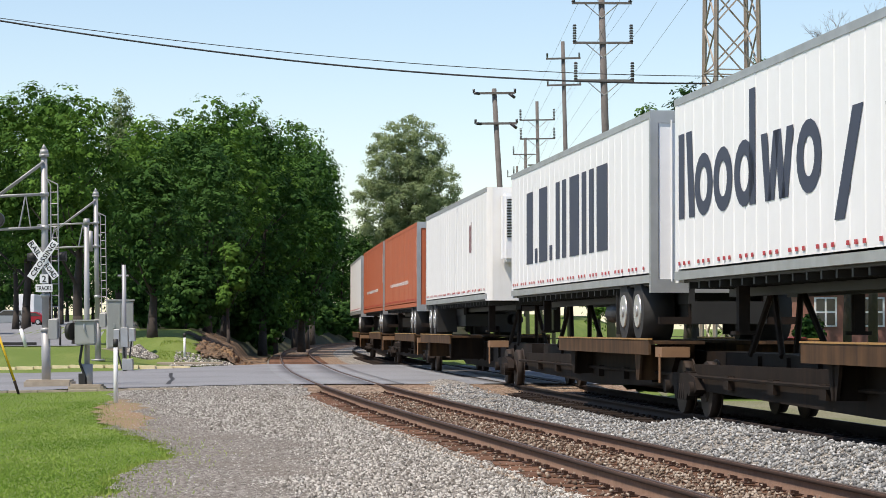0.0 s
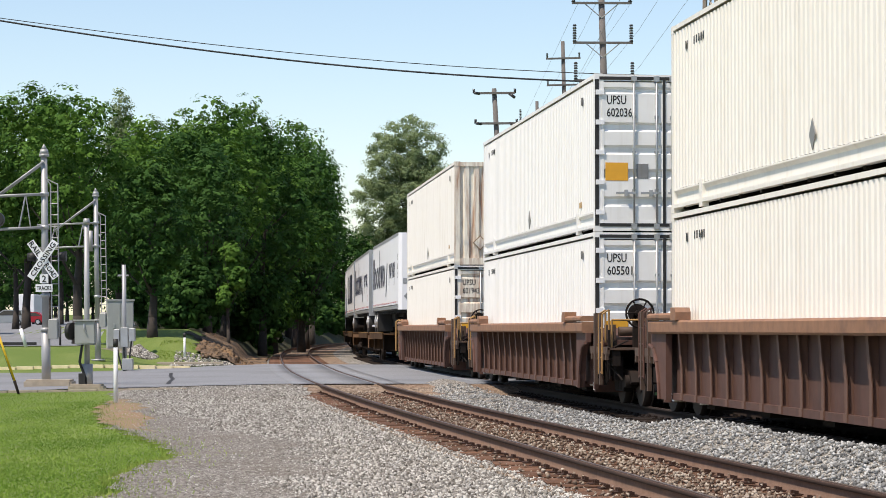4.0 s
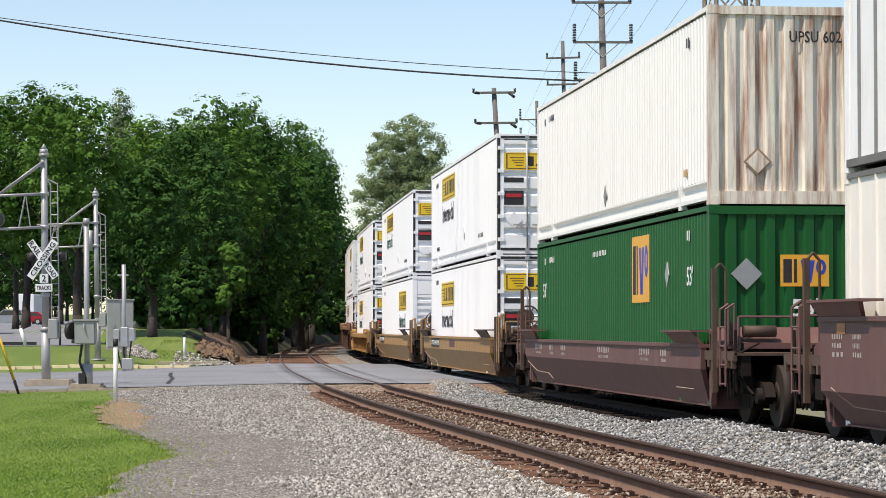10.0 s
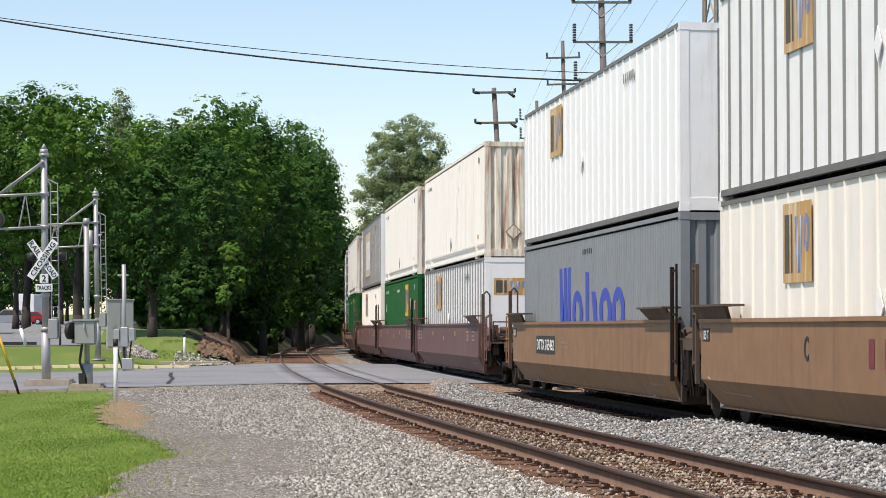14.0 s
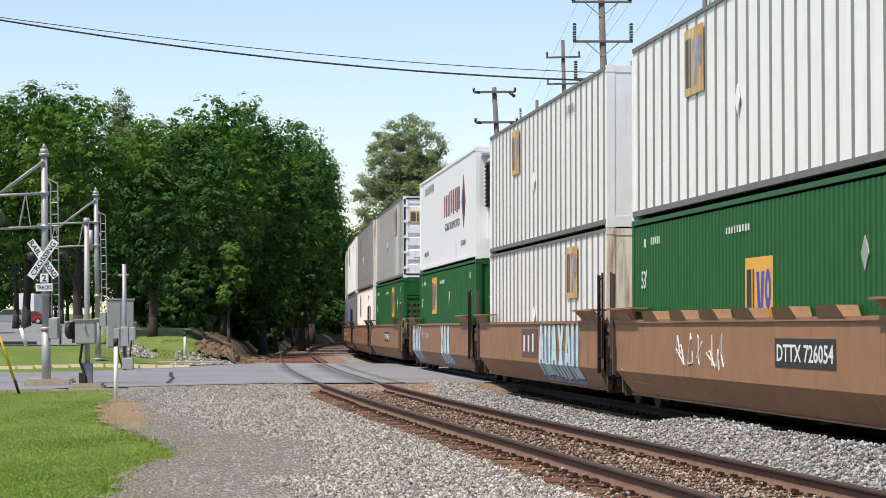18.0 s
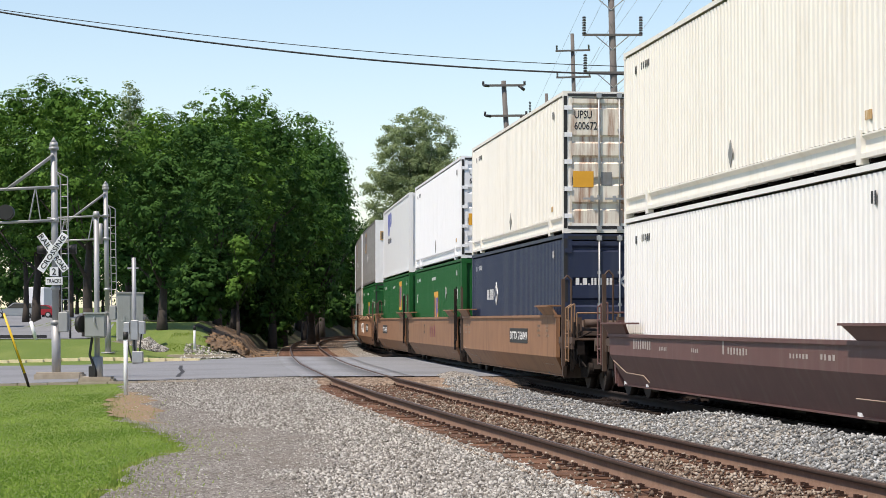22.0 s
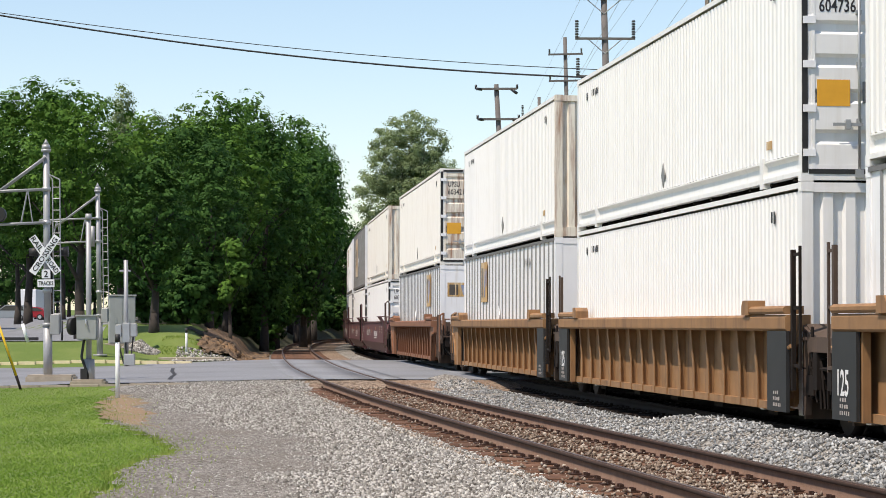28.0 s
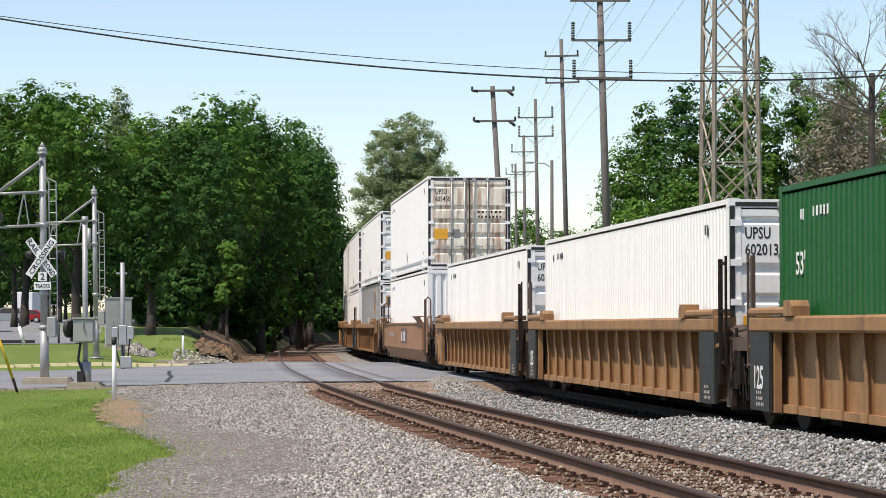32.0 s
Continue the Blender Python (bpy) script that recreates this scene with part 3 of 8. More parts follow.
sheet("road", np.concatenate([np.arange(-60, -20, 1.0), np.arange(-20, 12, 0.25), np.arange(12, 61, 1.0)]), np.arange(54, 94, 0.25),
      road_z, on_road, M["asphalt"], "worn grey asphalt road crossing both tracks", lift=0.0)
sheet("parking_lot", np.arange(-140, -12, 1.0), np.arange(96.5, 400, 1.5), lie,
      lambda x, y: (x / y < -0.130) & (near_x(y) - x > 9), M["asphalt"], "grey asphalt car park on the rise behind the lawn", lift=0.03)


seam = bmesh.new()
for (ax, ay), (cx, cy) in zip(((-8.75, 76.0), (-8.2, 71.0), (-7.6, 66.5), (-7.35, 63.5)), ((-8.2, 71.0), (-7.6, 66.5), (-7.35, 63.5), (-7.05, 60.5))):
    q = [seam.verts.new((px + o, py, float(road_z(px + o, py)) + 0.006)) for px, py, o in ((ax, ay, -0.06), (ax, ay, 0.05), (cx, cy, 0.06), (cx, cy, -0.06))]
    seam.faces.new(q)
solid("tar_seam", seam, M["tar"], "black tar seam across the asphalt road", kind="structure")


def strip(name, path, outline, s0, s1, step, material, label, kind="structure", parent=None):
    """Sweeps an open outline of (offset to the right, z) along a line."""
    ss = np.arange(s0, s1 + 0.01, step)
    k = len(outline)
    co = []
    for s in ss:
        x, y, h = path(float(s))
        for o, z in outline:
            co.append((x + o * math.cos(h), y + o * math.sin(h), z))
    i = np.arange(len(ss) - 1)[:, None] * k + np.arange(k - 1)[None, :]
    faces = np.stack([i, i + 1, i + k + 1, i + k], -1).reshape(-1, 4)
    me = fill_mesh(name, np.array(co), faces)
    me.materials.append(material)
    ob = new(name, me)
    ob.parent = parent
    return tagged(ob, label, "", "", kind) if label else ob


for nm, path, w in (("near", near_at, 1), ("main", at, 0)):
    bed = [(-1.42, -0.25), (-1.3, -0.225), (0, -0.225), (1.3, -0.22), (1.95, -0.21), (2.25, -0.22)]
    if not w:
        bed = [(-2.15, -0.24), (-1.6, -0.2), (0, -0.2), (1.4, -0.2), (2.0, -0.24), (3.0, -0.62)]
    ob = strip("ballast_bed", path, bed, -60, 29.4, 0.8, M["ballast"] if w else M["shady"], "stone ballast bed of a track, rust-stained near, shade-coloured beneath the train")
    ob = strip("ballast_bed", path, bed, 59.5, 400, 1.6, M["ballast"] if w else M["gravel"], "rust-stained stone ballast bed beyond the crossing" if w else "pale grey stone ballast bed beyond the crossing")


# heap of fresh ballast between the lines
def heap(x, y):
    nx, mx = near_x(y), main_x(y)
    c = nx + 1.35 + (mx - nx - 2.7) * 0.56
    hgt = 0.12 + 0.25 * ease(36.0, 31.2, y) - 0.06 * np.abs(wob(x * 0, y, 0.6, 0.9))
    hgt = hgt + 0.20 * ease(54, 58.4, y)
    return np.maximum(-0.24 + hgt * np.exp(-((x - c) / 0.75) ** 2) + wob(x, y, 0.012, 4.1), lie(x, y) + 0.015)


sheet("ballast_ridge", np.arange(-6, 8, 0.12), np.arange(12, 59.6, 0.25), heap,
      lambda x, y: (x > near_x(y) + 1.15) & (x < main_x(y) - 1.42), M["gravel"], "ridge of pale fresh ballast between the two tracks")

sheet("ballast_shoulder", np.arange(-9, 0, 0.2), np.arange(88.5, 118, 0.4), lambda x, y: np.maximum(lie(x, y), -0.24 + 0 * x), lambda x, y: (x < near_x(y) - 1.3) & (x > near_x(y) - 2.9 + wob(x, y, 0.15, 1.5)), M["gravel"],
      "pale gravel shoulder of the near track beyond the crossing", lift=0.035)
sheet("ballast_apron", np.arange(-8, 6, 0.2), np.arange(53.5, 59.7, 0.2), lambda x, y: -0.205 + 0.17 * ease(54, 58.4, y) + wob(x, y, 0.006, 5.0),
      lambda x, y: (x > near_x(y) - 1.5) & (x < main_x(y) + 1.9), M["ballast"], "brown-stained ballast rising to the edge of the crossing")

sheet("ballast_between", np.arange(-14, 6, 0.4), np.arange(86, 190, 0.8), lambda x, y: x * 0 - 0.23, lambda x, y: (x > near_x(y) + 1.5) & (x < main_x(y) - 1.2), M["gravel"],
      "pale ballast between the tracks beyond the crossing")

RAIL = [(-0.07, -0.17), (-0.07, -0.158), (-0.012, -0.135), (-0.010, -0.05), (-0.036, -0.038), (-0.036, -0.004), (-0.028, 0.0)]
RAIL = RAIL + [(-x, z) for x, z in RAIL[::-1]]


def track(label, path, s0, s1, ties, tie_step, web, head_paint, timber, plates):
    t = thing("railway_track", label, "railway track", kind="")
    for off in (-0.7525, 0.7525):
        r = strip("rail", path, [(o + off, z) for o, z in RAIL], s0, s1, 1.0, M[web], "", parent=t)
        hd = strip("rail_head", path, [(off + o, z) for o, z in ((-0.016, -0.047), (-0.038, -0.040), (-0.038, -0.006), (-0.028, 0.002), (0.028, 0.002), (0.038, -0.006), (0.038, -0.040), (0.016, -0.047))], s0, s1, 1.0, M[head_paint], "", parent=r)
        hd["label"] = "dark rusted rail head"
        head = strip("running_surface", path, [(off - 0.016, 0.0035), (off, 0.0045), (off + 0.016, 0.0035)], s0, s1, 1.0, M["railtop"], "", parent=r)
        head["label"] = "worn shiny running surface"
    me = []
    for v in range(3):
        bm = bmesh.new()
        vs = bx(bm, -1.28, 1.28, -0.115, 0.115, -0.36, -0.162)
        bmesh.ops.bevel(bm, geom=bm.edges[:], offset=0.014, segments=1, affect="EDGES")
        for p in bm.verts:
            p.co += Vector((random.uniform(-0.02, 0.02), random.uniform(-0.012, 0.012), random.uniform(-0.008, 0.008)))
        me.append(mesh_of("sleeper", bm, M[timber]))
    plate = shared("tie_plate", lambda b: [bx(b, -0.19, 0.19, -0.095, 0.095, -0.166, -0.148)] + [bx(b, sx * 0.115 - 0.02, sx * 0.115 + 0.02, sy * 0.055 - 0.018, sy * 0.055 + 0.018, -0.15, -0.118) for sx in (-1, 1) for sy in (-1, 1)], M["tieplate"])
    s, k = ties[0], 0
    while s < ties[1]:
        if not 28 < s < 59:
            x, y, h = path(s)
            sl = part("sleeper", me[k % 3], M[timber], t, m=Matrix.Translation((x, y, random.uniform(-0.012, 0.006))) @ Matrix.Rotation(h + random.uniform(-0.02, 0.02), 4, "Z"))
            if s < 26:
                for o in (-0.7525, 0.7525):
                    part("tie_plate", plate, M[plates], sl, "", Matrix.Translation((o, 0, 0)))
        s += tie_step
        k += 1
    return t


track("rusty steel track on weathered timber sleepers and ballast", near_at, -60, 420, (-26, 104), 0.52, "rail", "railhead", "tie", "tieplate")
track("steel main line track on timber sleepers beneath the train", at, -60, 420, (-12, 96), 0.52, "shadesteel", "shadesteel", "shadetie", "shadesteel")

# timber crossing panels between the rails of the near line
for path in (near_at, at):
    for off, w in ((0.0, 0.62), (-1.1, 0.27), (1.1, 0.27)):
        strip("crossing_panel", path, [(off - w, -0.03), (off - w, -0.004), (off + w, -0.004), (off + w, -0.03)], 28.6, 58.6, 1.0, M["asphalt"],
              "flush asphalt panel of the level crossing")


# ---- loose stones and grass blades ----
_chip = np.array([(1, 0, 0), (0, 1, 0), (-1, 0, 0), (0, -1, 0), (0, 0, 1), (0, 0, -1)], float)
_chipf = np.array([(0, 1, 4), (1, 2, 4), (2, 3, 4), (3, 0, 4), (1, 0, 5), (2, 1, 5), (3, 2, 5), (0, 3, 5)])


def stones(name, pts, size, material, label, seed):
    rng = np.random.default_rng(seed)
    n = len(pts)
    v = (_chip[None] * (0.75 + 0.6 * rng.random((n, 6, 1))) + rng.normal(size=(n, 6, 3)) * 0.22) * (0.55 + 0.6 * rng.random((n, 1, 3)))
    q = rng.normal(size=(n, 4))
    q /= np.linalg.norm(q, axis=1)[:, None]
    w, x, y, z = q.T
    R = np.stack([1 - 2 * (y * y + z * z), 2 * (x * y - z * w), 2 * (x * z + y * w), 2 * (x * y + z * w), 1 - 2 * (x * x + z * z), 2 * (y * z - x * w),
                  2 * (x * z - y * w), 2 * (y * z + x * w), 1 - 2 * (x * x + y * y)], -1).reshape(n, 3, 3)
    v = np.einsum("nij,nkj->nki", R, v) * size[:, None, None]
    co = (v + pts[:, None]).reshape(-1, 3)
    faces = (_chipf[None] + (np.arange(n) * 6)[:, None, None]).reshape(-1, 3)
    me = fill_mesh(name, co, faces)
    me.materials.append(material)
    return tagged(new(name, me), label, "stones", "", "stuff")


def scatter(n, x0, x1, y0, y1, seed, power=1.8):
    """More places near the camera than far from it."""
    rng = np.random.default_rng(seed)
    u = rng.random(n)
    y = (y0 ** (1 - power) + u * (y1 ** (1 - power) - y0 ** (1 - power))) ** (1 / (1 - power))
    return x0 + (x1 - x0) * rng.random(n), y, rng


def trodden(x, y):
    """How far a place lies within the worn stretch between lawn and stones, 0 to 1."""
    e = lawn_edge(y)
    w = 1.5 + 0.9 * ease(50, 30, y) + wob(x, y, 0.22, 0.8)
    return ease(-0.1, 0.25, x - e) * ease(w, w - 1.0, x - e) * ease(56, 50, y)


sheet("worn_gravel", np.arange(-9, 1.0, 0.05), np.arange(17, 56, 0.12), yard_z,
      lambda x, y: (trodden(x, y) > 0.35 + 0.3 * np.sin(x * 37 + 11 * np.sin(y * 9)) * np.sin(y * 23 + 7 * np.sin(x * 13))) & (x > lawn_edge(y) + 0.05), M["worn_dirt"],
      "trodden brownish grit between the lawn and the gravel", lift=0.020)
x, y, rng = scatter(240000, -7.5, 3.0, 17.5, 58, 1)
ok = (x > lawn_edge(y) + 0.1 + 0.4 * rng.random(len(x)) ** 2) & (x < near_x(y) - 1.2) & (x / y > -0.20)
ok &= rng.random(len(x)) < 1.0 - 0.35 * trodden(x, y)
x, y = x[ok], y[ok]
sz = (0.007 + 0.021 * rng.random(len(x)) ** 1.8) * (1 - 0.45 * trodden(x, y))
stones("loose_stones", np.stack([x, y, yard_z(x, y) + 0.012 + sz * 0.35], 1), sz, M["stone"], "scattered grey crushed stones on the gravel yard", 2)
x, y, rng = scatter(110000, -3.5, 6.5, 17.5, 57, 3)
ok = (x > near_x(y) + 1.2) & (x < main_x(y) - 1.5 + 0.12 * rng.random(len(x)))
x, y = x[ok], y[ok]
sz = 0.010 + 0.022 * rng.random(len(x)) ** 1.5
stones("fresh_ballast", np.stack([x, y, heap(x, y) + sz * 0.4 + 0.02 * rng.random(len(x)) ** 3], 1), sz, M["stone_new"], "pale fresh ballast stones heaped between the tracks", 4)
x, y, rng = scatter(80000, -3.5, 4.5, 17.5, 57, 5)
ok = np.abs(x - near_x(y)) < 1.45
_sy = np.array([near_at(i * 0.5)[1] for i in range(-120, 120)])
_sh = np.interp(y, _ny, [LINE[i][2] for i in range(-300, 400)])
_ss = np.interp(y - (x - near_x(y)) * np.sin(_sh), _sy, np.arange(-120, 120) * 0.5)
_tie = np.abs((_ss + 26.0 + 0.26) % 0.52 - 0.26)
_off = np.abs(x - near_x(y))
_top = (_tie < 0.135) & (_off < 1.25)
ok &= ~_top | (rng.random(len(x)) < 0.75 * ease(0.56, 0.40, _off) + 0.10)
x, y, _top = x[ok], y[ok], _top[ok]
sz = 0.010 + 0.020 * rng.random(len(x))
stones("stained_ballast", np.stack([x, y, np.where(_top, -0.162, -0.215) + sz * 0.5 + 0.012 * rng.random(len(x))], 1), sz, M["stone_brown"], "rust-stained ballast stones between the sleepers", 6)


def blades(name, x, y, z, h, material, label, seed):
    rng = np.random.default_rng(seed)
    n = len(x)
    a = rng.random(n) * 6.283
    w = 0.006 + 0.008 * rng.random(n)
    lean = rng.normal(size=(n, 2)) * 0.35 * h[:, None]
    co = np.empty((n, 3, 3))
    co[:, 0] = np.stack([x - np.cos(a) * w, y - np.sin(a) * w, z], 1)
    co[:, 1] = np.stack([x + np.cos(a) * w, y + np.sin(a) * w, z], 1)
    co[:, 2] = np.stack([x + lean[:, 0], y + lean[:, 1], z + h], 1)
    me = fill_mesh(name, co.reshape(-1, 3), np.arange(n * 3).reshape(n, 3))
    me.materials.append(material)
    return tagged(new(name, me), label, "grass", "", "stuff")


x, y, rng = scatter(190000, -12, -2.6, 20, 57, 7, 1.6)
ok = (x < lawn_edge(y) + 0.25 * rng.random(len(x))) & (x / y > -0.20)
x, y = x[ok], y[ok]
blades("lawn_grass", x, y, lie(x, y), 0.008 + 0.016 * rng.random(len(x)), M["blade"], "short mown green grass of the lawn", 8)
x, y, rng = scatter(60000, -7.5, -2.0, 20, 52, 9, 1.6)
d = x - lawn_edge(y)
ok = (d > -0.15) & (d < 1.0 * rng.random(len(x)) ** 4 + 0.12 + wob(x, y, 0.06, 2.7))
x, y = x[ok], y[ok]
blades("edge_weeds", x, y, yard_z(x, y), 0.018 + 0.05 * rng.random(len(x)) ** 2, M["weed"], "ragged green weeds along the gravel edge", 10)

# stones and weeds that have rolled to the foot of the earth bank
rng = np.random.default_rng(27)
y = 90.6 + 5.5 * rng.random(2600)
x = near_x(y) - 1.5 - 3.6 * rng.random(2600)
ok = ~on_road(x, y)
x, y = x[ok], y[ok]
stones("bank_stones", np.stack([x, y, lie(x, y) + 0.035], 1), 0.025 + 0.05 * rng.random(len(x)) ** 3, M["stone"], "grey stones strewn at the foot of the earth bank", 23)
y = 95 + 9 * rng.random(500)
x = near_x(y) - 2.1 - 2.0 * rng.random(500)
stones("earth_clods", np.stack([x, y, lie(x, y) + 0.12], 1), 0.05 + 0.16 * rng.random(500) ** 4, M["soil"], "crumbled clods of orange-brown earth on the bank", 24)
y = 92.5 + 6.5 * rng.random(5000)
x = near_x(y) - 2.4 - 3.4 * rng.random(5000)
ok = ~on_road(x, y) & (np.sin(x * 3.1 + 2 * np.sin(y * 1.7)) + np.sin(y * 2.3 + x) > 0.2)
x, y = x[ok], y[ok]
blades("bank_weeds", x, y, lie(x, y), 0.03 + 0.07 * rng.random(len(x)), M["weed"], "ragged weeds along the foot of the earth bank", 25)

rng = np.random.default_rng(21)
_a, _r = rng.random(2600) * 6.283, np.sqrt(rng.random(2600))
x, y = -12.25 + 0.75 * _r * np.cos(_a), 95.2 + 0.7 * _r * np.sin(_a)
stones("gravel_heap", np.stack([x, y, lie(x, y) + 0.5 * (1 - _r) + 0.03 * rng.random(2600)], 1), 0.03 + 0.03 * rng.random(2600), M["stone"], "small heap of grey gravel beside the signal cabinet", 22)


# ---- the train: containers ----
CL, CW, CH = 16.15, 2.59, 2.89      # a 53-foot high-cube container
HX = CW / 2


def corrugated(bm, length, z0, z1, pitch, depth, x, flat=0.36, slope=0.14):
    """A wall of upright trapezoid folds along y, at x, folded towards +x."""
    n = round(length / pitch)
    p = length / n
    pts = []
    for i in range(n):
        y = -length / 2 + i * p
        pts += [(y, 0), (y + p * flat, 0), (y + p * (flat + slope), depth), (y + p * (1 - slope), depth)]
    pts.append((length / 2, 0))
    lo = [bm.verts.new((x + d, y, z0)) for y, d in pts]
    hi = [bm.verts.new((x + d, y, z1)) for y, d in pts]
    for i in range(len(pts) - 1):
        bm.faces.new((lo[i + 1], lo[i], hi[i], hi[i + 1]))


def fine_side(bm):
    corrugated(bm, CL - 0.3, 0.36, CH - 0.11, 0.205, 0.020, -HX + 0.012)


def fine_rails(bm):
    bx(bm, -HX, -HX + 0.09, -CL / 2 + 0.14, CL / 2 - 0.14, CH - 0.075, CH - 0.005)
    prism(bm, [(-HX + 0.05, 0.37), (-HX + 0.012, 0.35), (-HX + 0.012, 0.33), (-HX + 0.06, 0.28), (-HX + 0.06, 0.14), (-HX, 0.13), (-HX, 0.07), (-HX + 0.12, 0.07), (-HX + 0.12, 0.37)],
          -CL / 2 + 0.14, CL / 2 - 0.14)
    for y in (-6.1, 6.1):
        bx(bm, -HX - 0.004, -HX + 0.1, y - 0.09, y + 0.09, 0.005, 0.40)


def jb_rails(bm):
    fine_rails(bm)
    k = -CL / 2 + 0.5
    while k < CL / 2 - 0.4:
        if abs(abs(k) - 6.1) > 0.2:
            bx(bm, -HX + 0.035, -HX + 0.062, k, k + 0.16, 0.175, 0.255)
        k += 0.36


def flat_side(bm):
    bx(bm, -HX + 0.02, -HX + 0.05, -CL / 2 + 0.1, CL / 2 - 0.1, 0.14, CH - 0.06)


def rib_post(bm):
    prism(bm, [(-HX + 0.022, -0.031), (-HX - 0.006, -0.018), (-HX - 0.006, 0.018), (-HX + 0.022, 0.031)], 0, 1)
    for v in bm.verts:
        v.co = Vector((v.co.x, v.co.z, 0.14 + v.co.y * (CH - 0.20)))


def rib_rails(bm):
    bx(bm, -HX - 0.008, -HX + 0.09, -CL / 2 + 0.1, CL / 2 - 0.1, CH - 0.065, CH - 0.004)
    bx(bm, -HX - 0.008, -HX + 0.09, -CL / 2 + 0.1, CL / 2 - 0.1, 0.06, 0.15)


def far_side(bm):
    bx(bm, HX - 0.06, HX - 0.01, -CL / 2 + 0.1, CL / 2 - 0.1, 0.1, CH - 0.04)


def roof_panel(bm):
    bx(bm, -HX + 0.03, HX - 0.03, -CL / 2 + 0.06, CL / 2 - 0.06, CH - 0.06, CH - 0.02)
    for i in range(26):
        y = -CL / 2 + 0.5 + i * 0.6
        bx(bm, -HX + 0.1, HX - 0.1, y, y + 0.2, CH - 0.03, CH - 0.008)


def floor_frame(bm):
    bx(bm, -HX + 0.1, HX - 0.1, -CL / 2 + 0.05, CL / 2 - 0.05, 0.12, 0.18)
    for i in range(14):
        y = -CL / 2 + 0.6 + i * 1.15
        bx(bm, -HX + 0.08, HX - 0.08, y, y + 0.1, 0.03, 0.13)


def corner_posts(bm):
    for sx in (-1, 1):
        for sy in (-1,):
            x, y = sx * (HX - 0.075), sy * (CL / 2 - 0.075)
            bx(bm, x - 0.072, x + 0.072, y - 0.072, y + 0.072, 0.0, CH)
            for z in (0.0, CH - 0.118):
                bx(bm, x - 0.078, x + 0.078, y - 0.078, y + 0.078, z - 0.002, z + 0.12)
    for y in (-CL / 2,):
        bx(bm, -HX + 0.14, HX - 0.14, y + 0.002, y + 0.118, 0.01, 0.2)
        bx(bm, -HX + 0.14, HX - 0.14, y + 0.002, y + 0.118, CH - 0.13, CH - 0.01)


def corr_end(bm):
    """Trailing end of broad upright folds."""
    n, w = 8, CW - 0.3
    p = w / n
    pts = []
    for i in range(n):
        x = -w / 2 + i * p
        pts += [(x, 0.05), (x + p * 0.34, 0.05), (x + p * 0.46, 0.0), (x + p * 0.88, 0.0)]
    pts.append((w / 2, 0.05))
    lo = [bm.verts.new((x, -CL / 2 + 0.02 + d, 0.19)) for x, d in pts]
    hi = [bm.verts.new((x, -CL / 2 + 0.02 + d, CH - 0.12)) for x, d in pts]
    for i in range(len(pts) - 1):
        bm.faces.new((lo[i], lo[i + 1], hi[i + 1], hi[i]))


def horiz_end(bm):
    """Trailing end of level folds."""
    y0 = -CL / 2 + 0.015
    bx(bm, -HX + 0.14, HX - 0.14, y0, y0 + 0.05, CH - 0.62, CH - 0.12)
    bx(bm, -HX + 0.14, HX - 0.14, y0, y0 + 0.05, 0.19, 0.62)
    n = 8
    h = (CH - 1.24) / n
    outline = []
    for i in range(n):
        z = 0.62 + i * h
        outline += [(z, 0.05), (z + 0.36 * h, 0.05), (z + 0.5 * h, 0.0), (z + 0.88 * h, 0.0)]
    outline.append((CH - 0.62, 0.05))
    a = [bm.verts.new((-HX + 0.14, y0 + d, z)) for z, d in outline]
    b = [bm.verts.new((HX - 0.14, y0 + d, z)) for z, d in outline]
    for i in range(len(outline) - 1):
        bm.faces.new((a[i], b[i], b[i + 1], a[i + 1]))


def door_leaf(bm):
    """One door leaf, hinged at x = 0, with pressed level panels, facing -y."""
    w = HX - 0.115
    y0 = 0.0
    z = 0.17
    heights = [0.30, 0.14, 0.36, 0.14, 0.30, 0.13, 0.28, 0.13, 0.56, 0.08, 0.13]
    k = (CH - 0.30) / sum(heights)
    prof = [(0.17, 0.03)]
    for i, h in enumerate(heights):
        z1 = z + h * k
        d = 0.0 if i % 2 == 0 else 0.050
        prof += [(z + 0.022, d), (z1 - 0.022, d)]
        z = z1
    a = [bm.verts.new((0.02, y0 + d, q)) for q, d in prof]
    b = [bm.verts.new((w - 0.02, y0 + d, q)) for q, d in prof]
    for i in range(len(prof) - 1):
        bm.faces.new((a[i], b[i], b[i + 1], a[i + 1]))
    bx(bm, 0.0, 0.045, y0 - 0.006, y0 + 0.05, 0.15, CH - 0.115)
    bx(bm, w - 0.045, w, y0 - 0.006, y0 + 0.05, 0.15, CH - 0.115)


def gasket_mid(bm):
    bx(bm, -0.026, 0.026, -0.022, 0.03, 0.14, CH - 0.10)


def corner_strip(bm):
    bx(bm, -0.036, 0.036, -0.018, 0.03, 0.10, CH - 0.10)


def level_strip(bm):
    bx(bm, -HX + 0.09, HX - 0.09, -0.018, 0.03, 0.0, 0.06)


def lock_rod(bm):
    cyl(bm, (0, -0.035, 0.05), (0, -0.035, CH - 0.03), 0.019, n=8)
    for z in (0.09, CH - 0.09):
        bx(bm, -0.05, 0.05, -0.06, 0.0, z - 0.05, z + 0.05)
    for z in (0.75, 1.45, 2.1):
        bx(bm, -0.035, 0.035, -0.045, 0.0, z - 0.025, z + 0.025)


def lock_handle(bm):
    bx(bm, -0.02, 0.36, -0.06, -0.045, 0.68, 0.72)
    bx(bm, 0.14, 0.20, -0.07, 0.0, 0.64, 0.76)


def hinge(bm):
    bx(bm, -0.10, 0.06, -0.025, 0.012, -0.045, 0.045)


